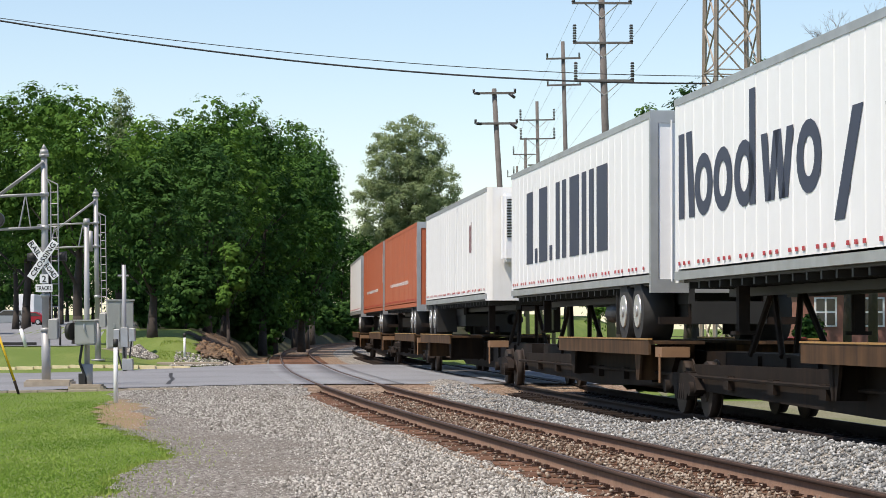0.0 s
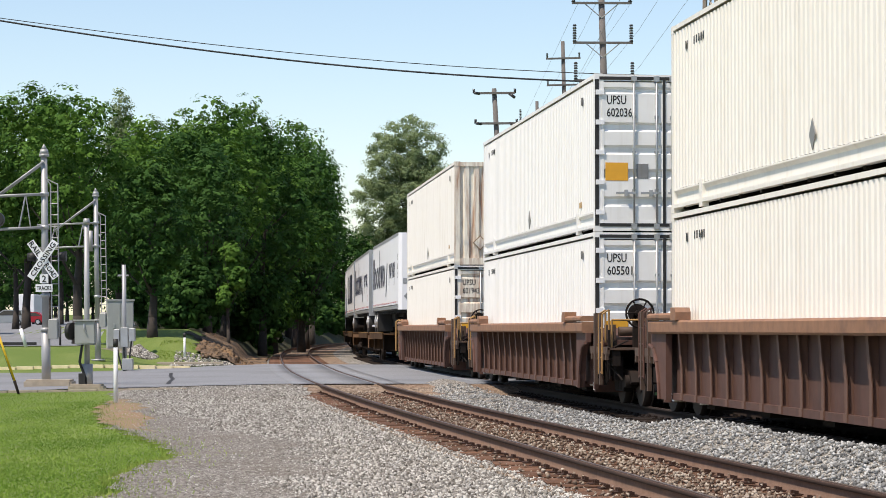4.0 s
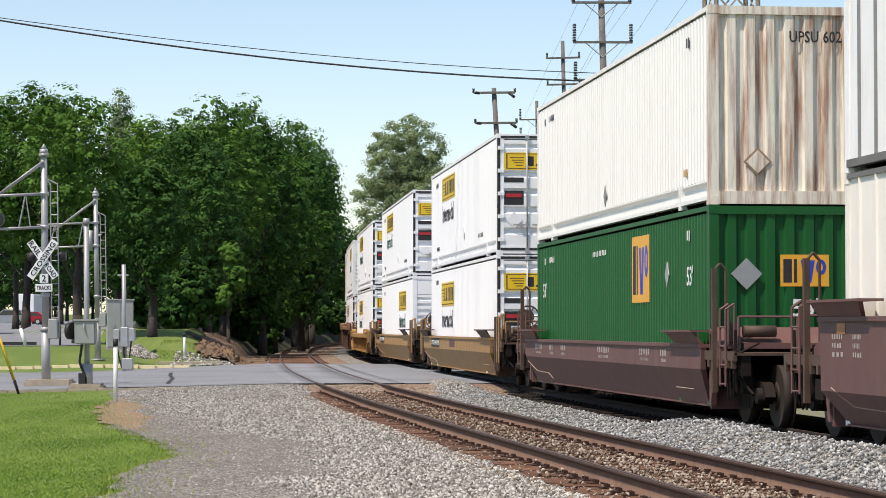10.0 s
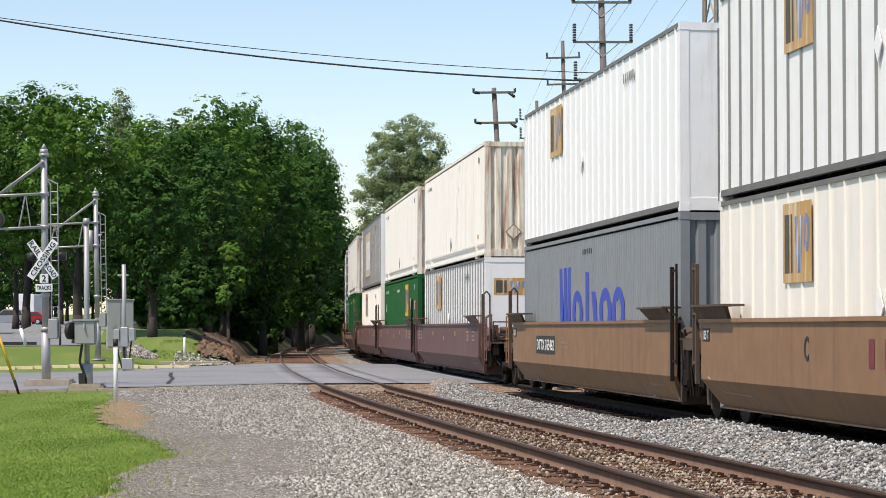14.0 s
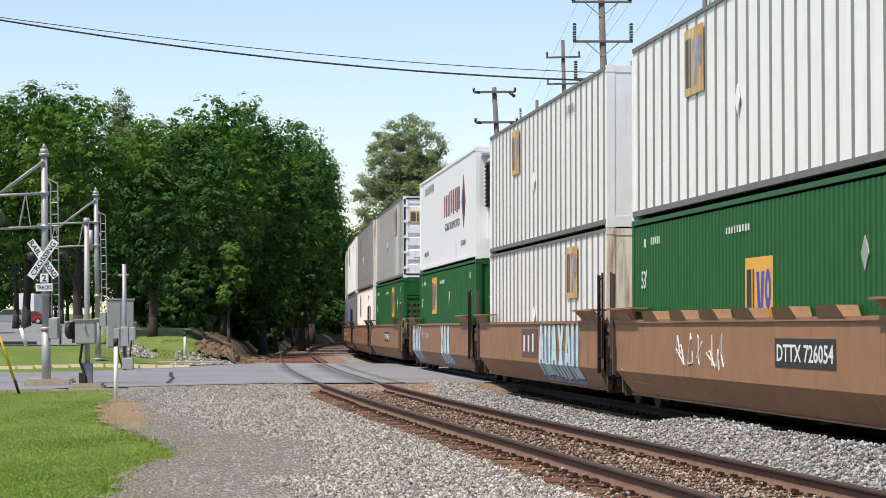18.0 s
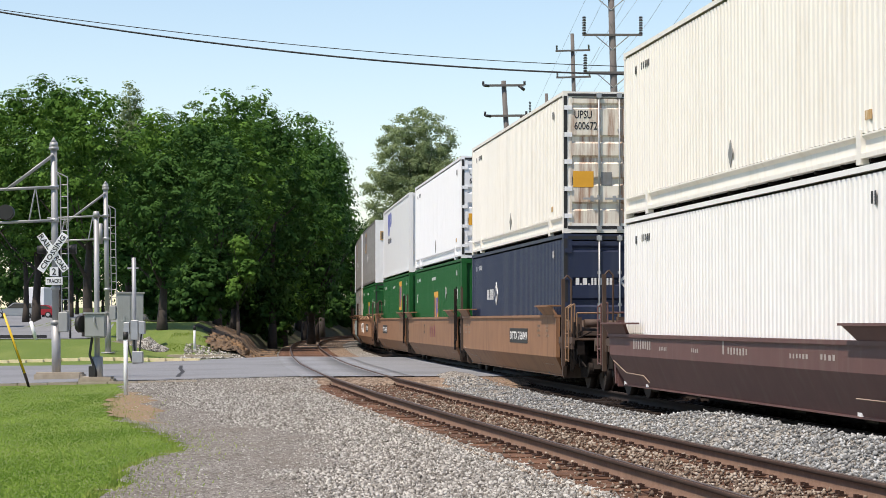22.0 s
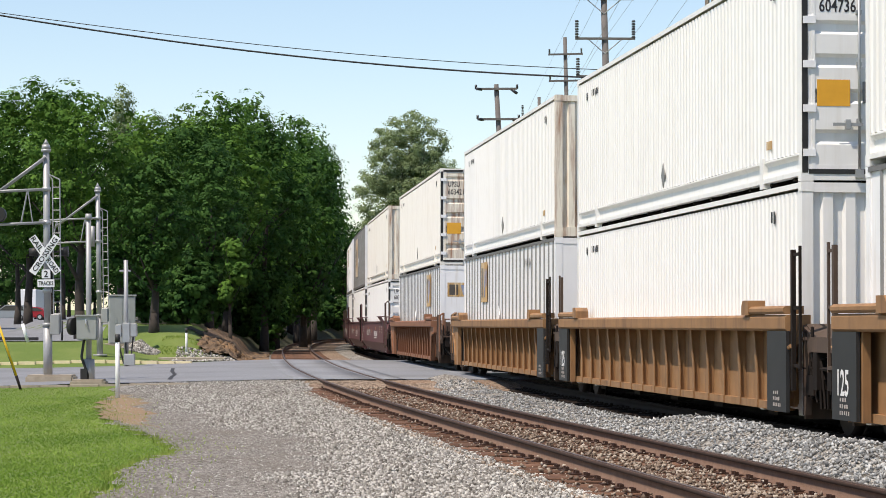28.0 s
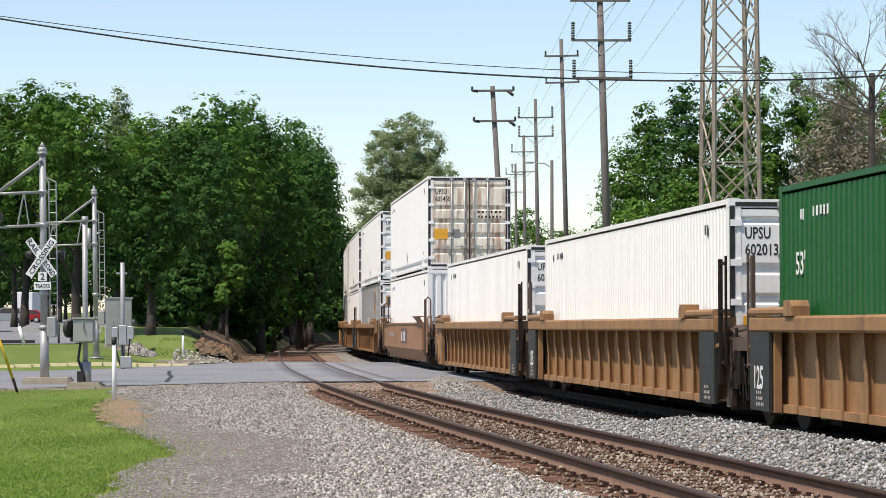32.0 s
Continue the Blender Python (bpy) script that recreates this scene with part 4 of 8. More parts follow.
def end_flat(bm):
    bx(bm, -HX + 0.1, HX - 0.1, -CL / 2 + 0.012, -CL / 2 + 0.05, 0.15, CH - 0.1)


def end_posts(bm):
    for x in (-0.62, -0.05, 0.55):
        bx(bm, x - 0.09, x + 0.09, -CL / 2 - 0.004, -CL / 2 + 0.03, 0.15, CH - 0.1)


def lead_end(bm):
    bx(bm, -HX + 0.1, HX - 0.1, CL / 2 - 0.06, CL / 2 - 0.02, 0.12, CH - 0.1)


def diamond(bm):
    """A square plate on its corner, facing -y."""
    v = [bm.verts.new(p) for p in ((0, 0, -0.17), (0.17, 0, 0), (0, 0, 0.17), (-0.17, 0, 0), (0, -0.012, -0.17), (0.17, -0.012, 0), (0, -0.012, 0.17), (-0.17, -0.012, 0))]
    for f in ((0, 1, 2, 3), (7, 6, 5, 4), (0, 4, 5, 1), (1, 5, 6, 2), (2, 6, 7, 3), (3, 7, 4, 0)):
        bm.faces.new([v[i] for i in f])


def plate(bm):
    """A unit plate, 1 x 1, facing -y, its lower left at the origin."""
    bx(bm, 0, 1, -0.003, 0.0, 0, 1)


SKIN = {}       # how far out the side and the trailing end of a box lie


def skin(parent, side, out=0.0):
    s, e = SKIN.get(parent.name, (-HX + 0.003, -CL / 2 - 0.004))
    return (s if side == "s" else e) - out


def stuck(parent, name, shape, material, side, y, z, w=1.0, h=1.0, label="", out=0.0):
    """Puts a flat piece on the near side (side = 's', y from the trailing end) or on the trailing end (side = 'e', y from the left)."""
    me = shared(shape, shape, M["white"]) if callable(shape) else shape
    if side == "s":
        m = Matrix.Translation((skin(parent, "s", out), CL / 2 - y, z)) @ SIDE
    else:
        m = Matrix.Translation((-HX + y, skin(parent, "e", out), z))
    return part(name, me, material, parent, label, m @ Matrix.Diagonal((w, 1, h, 1)))


def lettering(parent, text, ink, side, y, z, h, w=0.0, label=""):
    m = Matrix.Translation((skin(parent, "s", 0.001), CL / 2 - y, z)) @ SIDE if side == "s" else Matrix.Translation((-HX + y, skin(parent, "e", 0.001), z))
    return part("lettering", words(text, h, w), ink, parent, label, m)


def bar_row(n, gap=0.35):
    """Plain bars of uneven width in a row, 1 x 1, standing for writing that cannot be read."""
    key = ("bars", n, round(gap, 2))
    if key not in CACHE:
        rng = random.Random(n * 7 + 1)
        bm = bmesh.new()
        for i in range(n):
            a = (i + rng.uniform(0, 0.12)) / n
            b = (i + 1 - gap - rng.uniform(0, 0.2)) / n
            bx(bm, a, b, -0.002, 0, rng.choice((0, 0, 0.1)), rng.choice((1, 1, 0.9)))
        CACHE[key] = mesh_of("bars", bm, M["ink"])
    return CACHE[key]


def bars(parent, ink, side, y, z, h, w, n, name="lettering", gap=0.35, out=0.001):
    m = Matrix.Translation((skin(parent, "s", out), CL / 2 - y, z)) @ SIDE if side == "s" else Matrix.Translation((-HX + y, skin(parent, "e", out), z))
    return part(name, bar_row(n, gap), ink, parent, "", m @ Matrix.Diagonal((w, 1, h, 1)))


def ring(bm, cx, cz, rx, rz, t, n=18):
    """A flat oval ring in the x-z plane."""
    v = []
    for k in range(n):
        a = 2 * math.pi * k / n
        c, s = math.cos(a), math.sin(a)
        v.append((bm.verts.new((cx + rx * c, 0, cz + rz * s)), bm.verts.new((cx + (rx - t) * c, 0, cz + (rz - t * rz / rx * 0.8) * s))))
    for k in range(n):
        a, b = v[k], v[(k + 1) % n]
        bm.faces.new((a[0], b[0], b[1], a[1]))


def slant(bm, x0, x1, z0, z1, w):
    """A flat slanted bar from (x0, z0) to (x1, z1)."""
    v = [bm.verts.new(q) for q in ((x0, 0, z0), (x0 + w, 0, z0), (x1 + w, 0, z1), (x1, 0, z1))]
    bm.faces.new(v)


def logo_shapes(bm):
    """Plain rings, stems and slanted bars standing for a heavy rounded brand mark, 1 x 1."""
    slant(bm, 0.0, 0.0, 0.2, 0.86, 0.04)
    slant(bm, 0.055, 0.075, 0.86, 0.2, 0.04)
    for cx in (0.175, 0.30, 0.43, 0.77):
        ring(bm, cx, 0.43, 0.060, 0.235, 0.034)
    slant(bm, 0.46, 0.46, 0.2, 1.0, 0.034)
    for a, b in ((0.525, 0.548), (0.592, 0.562), (0.598, 0.622), (0.662, 0.634)):
        slant(bm, a, b, 0.66, 0.2, 0.034)
    slant(bm, 0.965, 0.885, 0.66, 0.0, 0.045)


def logo_blue(bm):
    """Plain slanted bars, rings and stems for a large blue brand mark, 1 x 1."""
    for a, b in ((0.0, 0.02), (0.075, 0.075), (0.15, 0.13)):
        slant(bm, a, b, 1.0, 0.0, 0.05)
    for cx in (0.30, 0.72, 0.90):
        ring(bm, cx, 0.33, 0.085, 0.33, 0.048)
    slant(bm, 0.43, 0.43, 0.0, 0.9, 0.05)
    slant(bm, 0.52, 0.57, 0.62, 0.0, 0.06)


def logo_block(bm):
    """Plain upright blocks for a short brand mark, 1 x 1."""
    for x0, w, lo, hi in ((0.0, 0.09, 0, 1), (0.12, 0.035, 0, 0.2), (0.18, 0.11, 0, 1), (0.32, 0.035, 0, 0.2), (0.40, 0.05, 0, 1), (0.48, 0.05, 0, 1),
                          (0.57, 0.11, 0, 1), (0.71, 0.05, 0, 1), (0.79, 0.05, 0, 1), (0.87, 0.11, 0, 1)):
        slant(bm, x0, x0, lo, hi, w)


def logo_swoosh(bm):
    """Thin slanted lines beside the mark, 1 x 1."""
    for k in range(4):
        slant(bm, 0.05 + 0.12 * k, 0.05 + 0.12 * k, 0.78 - 0.22 * k, 0.86 - 0.22 * k, 0.9 - 0.14 * k)


def logo_frame(bm):
    """A thin border line, 1 x 1."""
    for x0, x1, z0, z1 in ((0, 1, 0, 0.05), (0, 1, 0.95, 1), (0, 0.015, 0.05, 0.95), (0.985, 1, 0.05, 0.95)):
        slant(bm, x0, x0, z0, z1, x1 - x0)


def logo_lean(bm):
    """Four plain leaning blocks over a thin bar, 1 x 1."""
    for k in range(4):
        slant(bm, 0.02 + k * 0.24, 0.08 + k * 0.24, 0.25, 1.0, 0.17)
    slant(bm, 0.0, 0.02, 0.0, 0.12, 0.8)


def logo_stem(bm):
    """Two heavy uprights, 1 x 1."""
    slant(bm, 0.0, 0.0, 0.0, 1.0, 0.55)
    slant(bm, 0.68, 0.68, 0.0, 1.0, 0.2)


def logo_zig(bm):
    """Plain slanted bars with a ring, 1 x 1."""
    for a, b in ((0.0, 0.14), (0.36, 0.22)):
        slant(bm, a, b, 0.95, 0.0, 0.19)
    ring(bm, 0.8, 0.66, 0.2, 0.33, 0.13, 14)


def brand_panel(c, side, y, z, w, h, ground, ink, accent=None):
    stuck(c, "brand_panel", plate, ground, side, y, z, w, h, "plain brand panel")
    if accent:
        stuck(c, "brand_mark", logo_stem, ink, side, y + w * 0.06, z + h * 0.12, w * 0.32, h * 0.74, out=0.004)
        stuck(c, "brand_mark", logo_zig, accent, side, y + w * 0.42, z + h * 0.12, w * 0.52, h * 0.74, out=0.005)
    else:
        stuck(c, "border", logo_frame, M["inkbrown"], side, y + w * 0.02, z + h * 0.06, w * 0.96, h * 0.88, out=0.004)
        stuck(c, "brand_mark", logo_block, ink, side, y + w * 0.25, z + h * 0.22, w * 0.70, h * 0.56, out=0.004)
        stuck(c, "brand_mark", logo_swoosh, M["inkbrown"], side, y + w * 0.05, z + h * 0.16, w * 0.17, h * 0.66, out=0.004)


FLIP = Matrix.Rotation(math.pi, 4, "Z")
MIRX = Matrix.Scale(-1, 4, (1, 0, 0))


def container(style, paint, end, label, number="", end_paint=None):
    c = thing("shipping_container", label, "container", group="containers on the train")
    mt = M[paint]
    ep = M[end_paint] if end_paint else mt
    SKIN[c.name] = ({"fine": -HX + 0.010, "jb": -HX + 0.010, "rib": -HX - 0.008}.get(style, -HX + 0.018),
                    -CL / 2 + {"corr": 0.018, "horiz": 0.013, "flat": 0.010, "posts": -0.006, "door": 0.003}[end])
    P = lambda n, fn, m_=mt, lab="": part(n, shared((n, fn), fn, m_), m_, c, lab)
    if style in ("fine", "jb"):
        P("side_wall", fine_side)
        P("side_rail", jb_rails if style == "jb" else fine_rails)
    elif style == "rib":
        P("side_wall", flat_side)
        P("side_rail", rib_rails, M["darkalu"], "dark grey aluminium rail")
        post_paint = mt if paint in ("cream", "pure") else M["alu"]
        pm = shared("rib_post", rib_post, M["alu"])
        k = -CL / 2 + 0.35
        while k < CL / 2 - 0.2:
            part("side_post", pm, post_paint, c, "", Matrix.Translation((0, k, 0)))
            k += 0.61
    else:
        P("side_wall", flat_side)
        P("side_rail", rib_rails)
    P("far_wall", far_side)
    P("roof_panel", roof_panel)
    P("floor_frame", floor_frame, M["steel"])
    cf = shared(corner_posts, corner_posts, mt)
    part("end_frame", cf, ep if end != "door" else mt, c)
    part("end_frame", cf, mt, c, "", FLIP)
    P("front_wall", lead_end)
    if end == "corr":
        P("end_wall", corr_end, ep)
        stuck(c, "placard_holder", diamond, M["rustplate"] if end_paint == "dirtywhite" else ep, "e", 0.72, 0.62, 1.25, 1.25)
        stuck(c, "placard_plate", diamond, ep, "e", 0.72, 0.62, 1.0, 1.0, out=0.006)
        if number:
            lettering(c, number, M["ink"], "e", 1.2, 2.36, 0.17, 1.05)
    elif end == "horiz":
        P("end_wall", horiz_end, ep)
    elif end == "flat":
        P("end_wall", end_flat, ep)
    elif end == "posts":
        P("end_wall", end_flat, ep)
        P("end_post", end_posts, M["alu"], "grey upright post")
    elif end == "door":
        # Black strips: door seals, plus bands on the corner posts and end rails.
        for x, fn in ((0.0, gasket_mid), (HX - 0.135, gasket_mid), (-HX + 0.045, corner_strip), (HX - 0.045, corner_strip)):
            part("door_seal", shared(fn, fn, M["black"]), M["black"], c, "black door seal and edge strip", Matrix.Translation((x, -CL / 2 + 0.012, 0)))
        for z in (CH - 0.11, 0.087):
            part("door_seal", shared(level_strip, level_strip, M["black"]), M["black"], c, "black door seal and edge strip", Matrix.Translation((0, -CL / 2 + 0.012, z)))
        leaf, rod, hd, hg = (shared(k, k, ep) for k in (door_leaf, lock_rod, lock_handle, hinge))
        for sx in (-1, 1):
            dl = part("door", leaf, ep, c, "", Matrix.Translation((sx * (HX - 0.13) if sx < 0 else HX - 0.13, -CL / 2 + 0.005, 0)) @ (Matrix.Identity(4) if sx < 0 else Matrix.Scale(-1, 4, (1, 0, 0))))
            for q in (0.60, 1.02):
                part("lock_rod", rod, M["silver"], dl, "galvanised locking rod", Matrix.Translation((q, 0, 0)))
            for q in (0.28, 0.74):
                part("handle", hd, M["silver"], dl, "", Matrix.Translation((q, 0, 0)))
            for z in (0.35, 0.9, 1.45, 2.0, 2.55):
                part("hinge", hg, M["pure"] if paint in ("pure", "white", "cream") else ep, dl, "", Matrix.Translation((-0.01, -0.005, z)))
        if number:
            a, b = number.split()
            lettering(c, a, M["ink"], "e", 0.23, 2.33, 0.165, 0.36)
            lettering(c, b, M["ink"], "e", 0.23, 2.10, 0.165, 0.47)
    return c


def small_marks(c, ink="ink"):
    """The small unreadable marks that every box carries on its side."""
    bars(c, M[ink], "s", 0.95, 2.42, 0.14, 0.22, 2)
    bars(c, M[ink], "s", 14.6, 2.42, 0.16, 0.30, 2)
    bars(c, M[ink], "s", 1.5, 2.45, 0.12, 0.75, 5)


def upsu(paint="white", end="door", number="", end_paint=None, lab=None):
    names = {"white": "white", "cream": "cream-coloured", "pure": "bright white"}
    ends = {"door": "closed double doors", "corr": "a ribbed end wall"}
    c = container("fine", paint, end, lab or "%s corrugated steel shipping container with %s" % (names.get(paint, paint), ends[end]), number, end_paint)
    small_marks(c)
    stuck(c, "placard_holder", diamond, M["alu"], "s", 7.9, 0.58, 0.8, 1.15)
    stuck(c, "sticker", plate, M["gold"], "s", 14.4, 0.50, 0.28, 0.11, "orange sticker")
    if end == "door":
        stuck(c, "sticker", plate, M["goldnew"], "e", 0.20, 0.93, 0.42, 0.33, "orange warning sticker")
        stuck(c, "sticker", plate, M["alu"], "e", 0.78, 0.97, 0.22, 0.27)
        bars(c, M["ink"], "e", 1.55, 1.75, 0.07, 0.8, 6)
        bars(c, M["ink"], "e", 1.55, 1.60, 0.07, 0.8, 7)
    return c


def hunt(end, ink="inkgreen", upper=True, logo_y=3.0, horiz_logo=False):
    c = container("jb", "pure", end, "white corrugated container with yellow panels and %s" % ("closed double doors" if end == "door" else "a ribbed front wall"))
    z = 1.92 if upper else 1.76
    brand_panel(c, "s", logo_y - 0.2, z, 3.4, 0.68, M["yellow"], M["ink"])
    lettering(c, "Intermodal", M[ink], "s", logo_y - 0.1, z - 0.62, 0.50, 3.0)
    bars(c, M["ink"], "s", 1.4, 2.42, 0.13, 0.8, 5)
    bars(c, M["ink"], "s", 12.2, 0.52, 0.12, 1.1, 6)
    bars(c, M["ink"], "s", 1.6, 0.52, 0.12, 0.9, 5)
    stuck(c, "placard_holder", diamond, M["pure"], "s", 9.0, 0.8, 0.9, 1.1)
    if end == "door":
        brand_panel(c, "e", 0.18, 2.02, 2.28, 0.42, M["yellow"], M["ink"])
        stuck(c, "sticker", plate, M["ink"], "e", 0.17, 1.72, 0.48, 0.12, "small dark sticker")
        stuck(c, "sticker", plate, M["black"], "e", 0.17, 1.18, 0.48, 0.34, "black and red sticker")
        s = stuck(c, "sticker", plate, M["inkred"], "e", 0.22, 1.36, 0.38, 0.09)
        s.matrix_basis = Matrix.Translation((0, -0.01, 0)) @ s.matrix_basis
        stuck(c, "placard_holder", diamond, M["signwhite"], "e", 0.42, 0.82, 1.2, 1.2)
    else:
        brand_panel(c, "e", 0.9, 2.46, 1.25, 0.23, M["yellow"], M["ink"])
        lettering(c, "Intermodal", M["ink"], "e", 1.0, 2.28, 0.13, 1.05)
        bars(c, M["ink"], "e", 1.1, 1.78, 0.1, 0.9, 7)
        stuck(c, "placard_holder", diamond, M["signwhite"], "e", 0.42, 0.55, 1.35, 1.35)
    return c


def emerald(end="corr", logo_y=5.6, logo_z=1.54, gold="goldnew", accent="inkblue"):
    c = container("fine", "green", end, "dark green corrugated container with an orange side panel")
    small_marks(c, "inkwhite")
    brand_panel(c, "s", logo_y, logo_z, 1.45, 1.10, M[gold], M["ink"], M[accent])
    lettering(c, "53'", M["inkwhite"], "s", 0.75, 1.75, 0.30, 0.42)
    lettering(c, "53'", M["inkwhite"], "s", 14.6, 1.75, 0.30, 0.42)
    stuck(c, "placard_holder", diamond, M["silver"], "s", 13.2 if abs(logo_y - 9.4) < 2 else 11.4 if logo_z < 1.2 else 9.4, 1.95, 0.9, 1.2)
    bars(c, M["inkwhite"], "s", 6.6, 2.42, 0.10, 1.4, 9)
    if end == "corr":
        stuck(c, "placard_holder", diamond, M["silver"], "e", 0.55, 1.9, 1.35, 1.35)
        brand_panel(c, "e", 1.05, 1.72, 0.72, 0.46, M[gold], M["ink"], M["inkblue"])
        lettering(c, "53'", M["inkwhite"], "e", 1.22, 1.28, 0.27, 0.40)
        bars(c, M["inkwhite"], "e", 2.12, 1.45, 0.75, 0.1, 1)
    else:
        brand_panel(c, "e", 0.62, 1.75, 0.85, 0.5, M[gold], M["ink"], M["inkblue"])
    return c


def ribbed(paint="oldwhite", end="flat", logo=2.0, patch="", end_logo=False, end_paint=None, w=0.85):
    c = container("rib", paint, end, {"cream": "cream aluminium container with grey upright posts", "oldwhite": "white aluminium container with grey upright posts"}.get(paint, "white aluminium container with grey posts"), "", end_paint)
    if patch == "white":
        stuck(c, "patch", plate, M["beige"], "s", 3.6, 0.55, 4.2, 1.95, "beige border of an old panel")
        stuck(c, "patch", plate, M["pure"], "s", 4.4, 0.85, 2.75, 1.25, "plain white panel", 0.004)
    elif patch == "rust":
        stuck(c, "patch", plate, M["beige"], "s", 3.5, 0.66, 3.2, 1.95, "pale rust-stained patch")
        stuck(c, "brand_panel", plate, M["gold"], "s", logo, 1.15, w, 1.05, "plain brand panel", 0.008)
        stuck(c, "brand_mark", logo_stem, M["inkfaded"], "s", logo + 0.1, 1.28, 0.4, 0.78, "", 0.012)
        stuck(c, "brand_mark", logo_zig, M["bluefaded"], "s", logo + 0.6, 1.28, 0.7, 0.78, "", 0.012)
    elif logo:
        brand_panel(c, "s", logo, 1.68, w, 1.0, M["gold"], M["inkfaded"], M["bluefaded"])
    bars(c, M["alu"], "s", 11.6, 2.40, 0.16, 1.0, 6)
    stuck(c, "placard_holder", diamond, M["oldwhite"], "s", 7.4, 1.35, 0.8, 1.2)
    if end_logo:
        brand_panel(c, "e", 0.22, 1.95, 0.95, 0.42, M["gold"], M["inkfaded"], M["bluefaded"])
    return c


def reefer():
    c = container("smooth", "pure", "flat", "smooth white refrigerated container with a cooling unit on its end")
    bars(c, M["inkmaroon"], "s", 7.8, 1.42, 0.70, 4.4, 9, "brand_mark", 0.22)
    lettering(c, "GLOBAL TRANSPORTATION", M["ink"], "s", 8.0, 1.02, 0.22, 4.1)
    bars(c, M["alu"], "s", 1.7, 2.38, 0.26, 3.1, 9)
    bars(c, M["ink"], "s", 1.6, 0.45, 0.15, 1.5, 9)
    bars(c, M["ink"], "s", 12.4, 0.45, 0.15, 1.2, 8)
    stuck(c, "crest", diamond, M["inkmaroon"], "s", 13.1, 1.65, 2.6, 4.2, "plain maroon crest shape")
    stuck(c, "crest", plate, M["inknavy"], "s", 12.85, 1.35, 0.5, 0.6, "plain navy crest shape", 0.013)
    bm = bmesh.new()
    bx(bm, -1.02, 1.02, -CL / 2 - 0.40, -CL / 2 + 0.012, 0.42, 2.62)
    bmesh.ops.bevel(bm, geom=bm.edges[:], offset=0.07, segments=2, affect="EDGES")
    unit = part("cooling_unit", bm, M["pure"], c)
    # the dark condenser bay wraps round the top of the unit, with slats on the face and both cheeks
    bm = bmesh.new()
    bx(bm, -1.05, 1.05, -CL / 2 - 0.44, -CL / 2 - 0.04, 1.28, 2.50)
    bmesh.ops.bevel(bm, geom=bm.edges[:], offset=0.04, segments=2, affect="EDGES")
    bay = part("condenser_bay", bm, M["black"], unit, "black condenser bay")
    slat = shared("bay_slat", lambda b: bx(b, -1.075, 1.075, -CL / 2 - 0.465, -CL / 2 - 0.06, 0.0, 0.035), M["steel"])
    for i in range(11):
        part("slat", slat, M["steel"], c, "", Matrix.Translation((0, 0, 1.34 + i * 0.10)))
    bm = bmesh.new()
    bx(bm, -1.16, 1.16, -CL / 2 - 0.30, -CL / 2 + 0.012, 2.64, 2.70)
    part("rain_hood", bm, M["silver"], c, "bright metal rain hood")
    bm = bmesh.new()
    cyl(bm, (-0.9, -CL / 2 - 0.3, 0.45), (0.9, -CL / 2 - 0.3, 0.45), 0.26, n=16)
    part("fuel_tank", bm, M["hub"], c, "polished fuel tank")
    return c


# ---- the train: freight cars ----
def truck_parts(parent, y):
    """A two-axle bogie at y."""
    t = part("bogie", shared("bogie_frame", bogie_frame, M["steel"]), M["steel"], parent, "", Matrix.Translation((0, y, 0)))
    wm = shared("wheelset", wheelset, M["wheel"])
    for d in (-0.89, 0.89):
        part("wheelset", wm, M["wheel"], t, "worn steel wheels on an axle", Matrix.Translation((0, d, 0)))
    return t


def bogie_frame(bm):
    for sx in (-1, 1):
        x0, x1 = sx * 0.98 - 0.07, sx * 0.98 + 0.07
        slab(bm, [(-1.15, 0.42), (-1.0, 0.60), (-0.5, 0.66), (0.5, 0.66), (1.0, 0.60), (1.15, 0.42), (0.95, 0.36), (0.55, 0.46), (0.40, 0.24), (-0.40, 0.24), (-0.55, 0.46), (-0.95, 0.36)], x0, x1)
        for k in (-0.22, -0.07, 0.08, 0.23):
            cyl(bm, (sx * 1.0, k, 0.26), (sx * 1.0, k, 0.5), 0.06, n=8)
        for d in (-0.89, 0.89):
            cyl(bm, (sx * 0.9, d, 0.43), (sx * 1.12, d, 0.43), 0.11, n=10)
    bx(bm, -0.95, 0.95, -0.2, 0.2, 0.42, 0.68)


def wheelset(bm):
    cyl(bm, (-0.9, 0, 0.425), (0.9, 0, 0.425), 0.075, n=8)
    for sx in (-1, 1):
        cyl(bm, (sx * 0.70, 0, 0.425), (sx * 0.84, 0, 0.425), 0.425, n=24)
        cyl(bm, (sx * 0.675, 0, 0.425), (sx * 0.70, 0, 0.425), 0.455, n=24)
        cyl(bm, (sx * 0.84, 0, 0.425), (sx * 0.855, 0, 0.425), 0.2, 0.13, n=14)


SH = 8.42       # half the length of a well


def sill_smooth(bm, top=1.47, crease=0.62):
    prism(bm, [(-1.50, top), (-1.50, crease), (-1.42, crease - 0.02), (-1.42, top)], -SH, SH)
    # the sloping foot, cut back towards the bogies
    ring4 = []
    for x, z, y in ((-1.50, crease, SH - 0.04), (-1.28, 0.25, SH - 0.42), (-1.20, 0.25, SH - 0.42), (-1.42, crease, SH - 0.04)):
        ring4.append((bm.verts.new((x, -y, z)), bm.verts.new((x, y, z))))
    for k in range(4):
        a, b = ring4[k], ring4[(k + 1) % 4]
        bm.faces.new((a[0], b[0], b[1], a[1]))
    bm.faces.new([q[0] for q in ring4])
    bm.faces.new([q[1] for q in ring4])
    bmesh.ops.remove_doubles(bm, verts=bm.verts[:], dist=0.05)


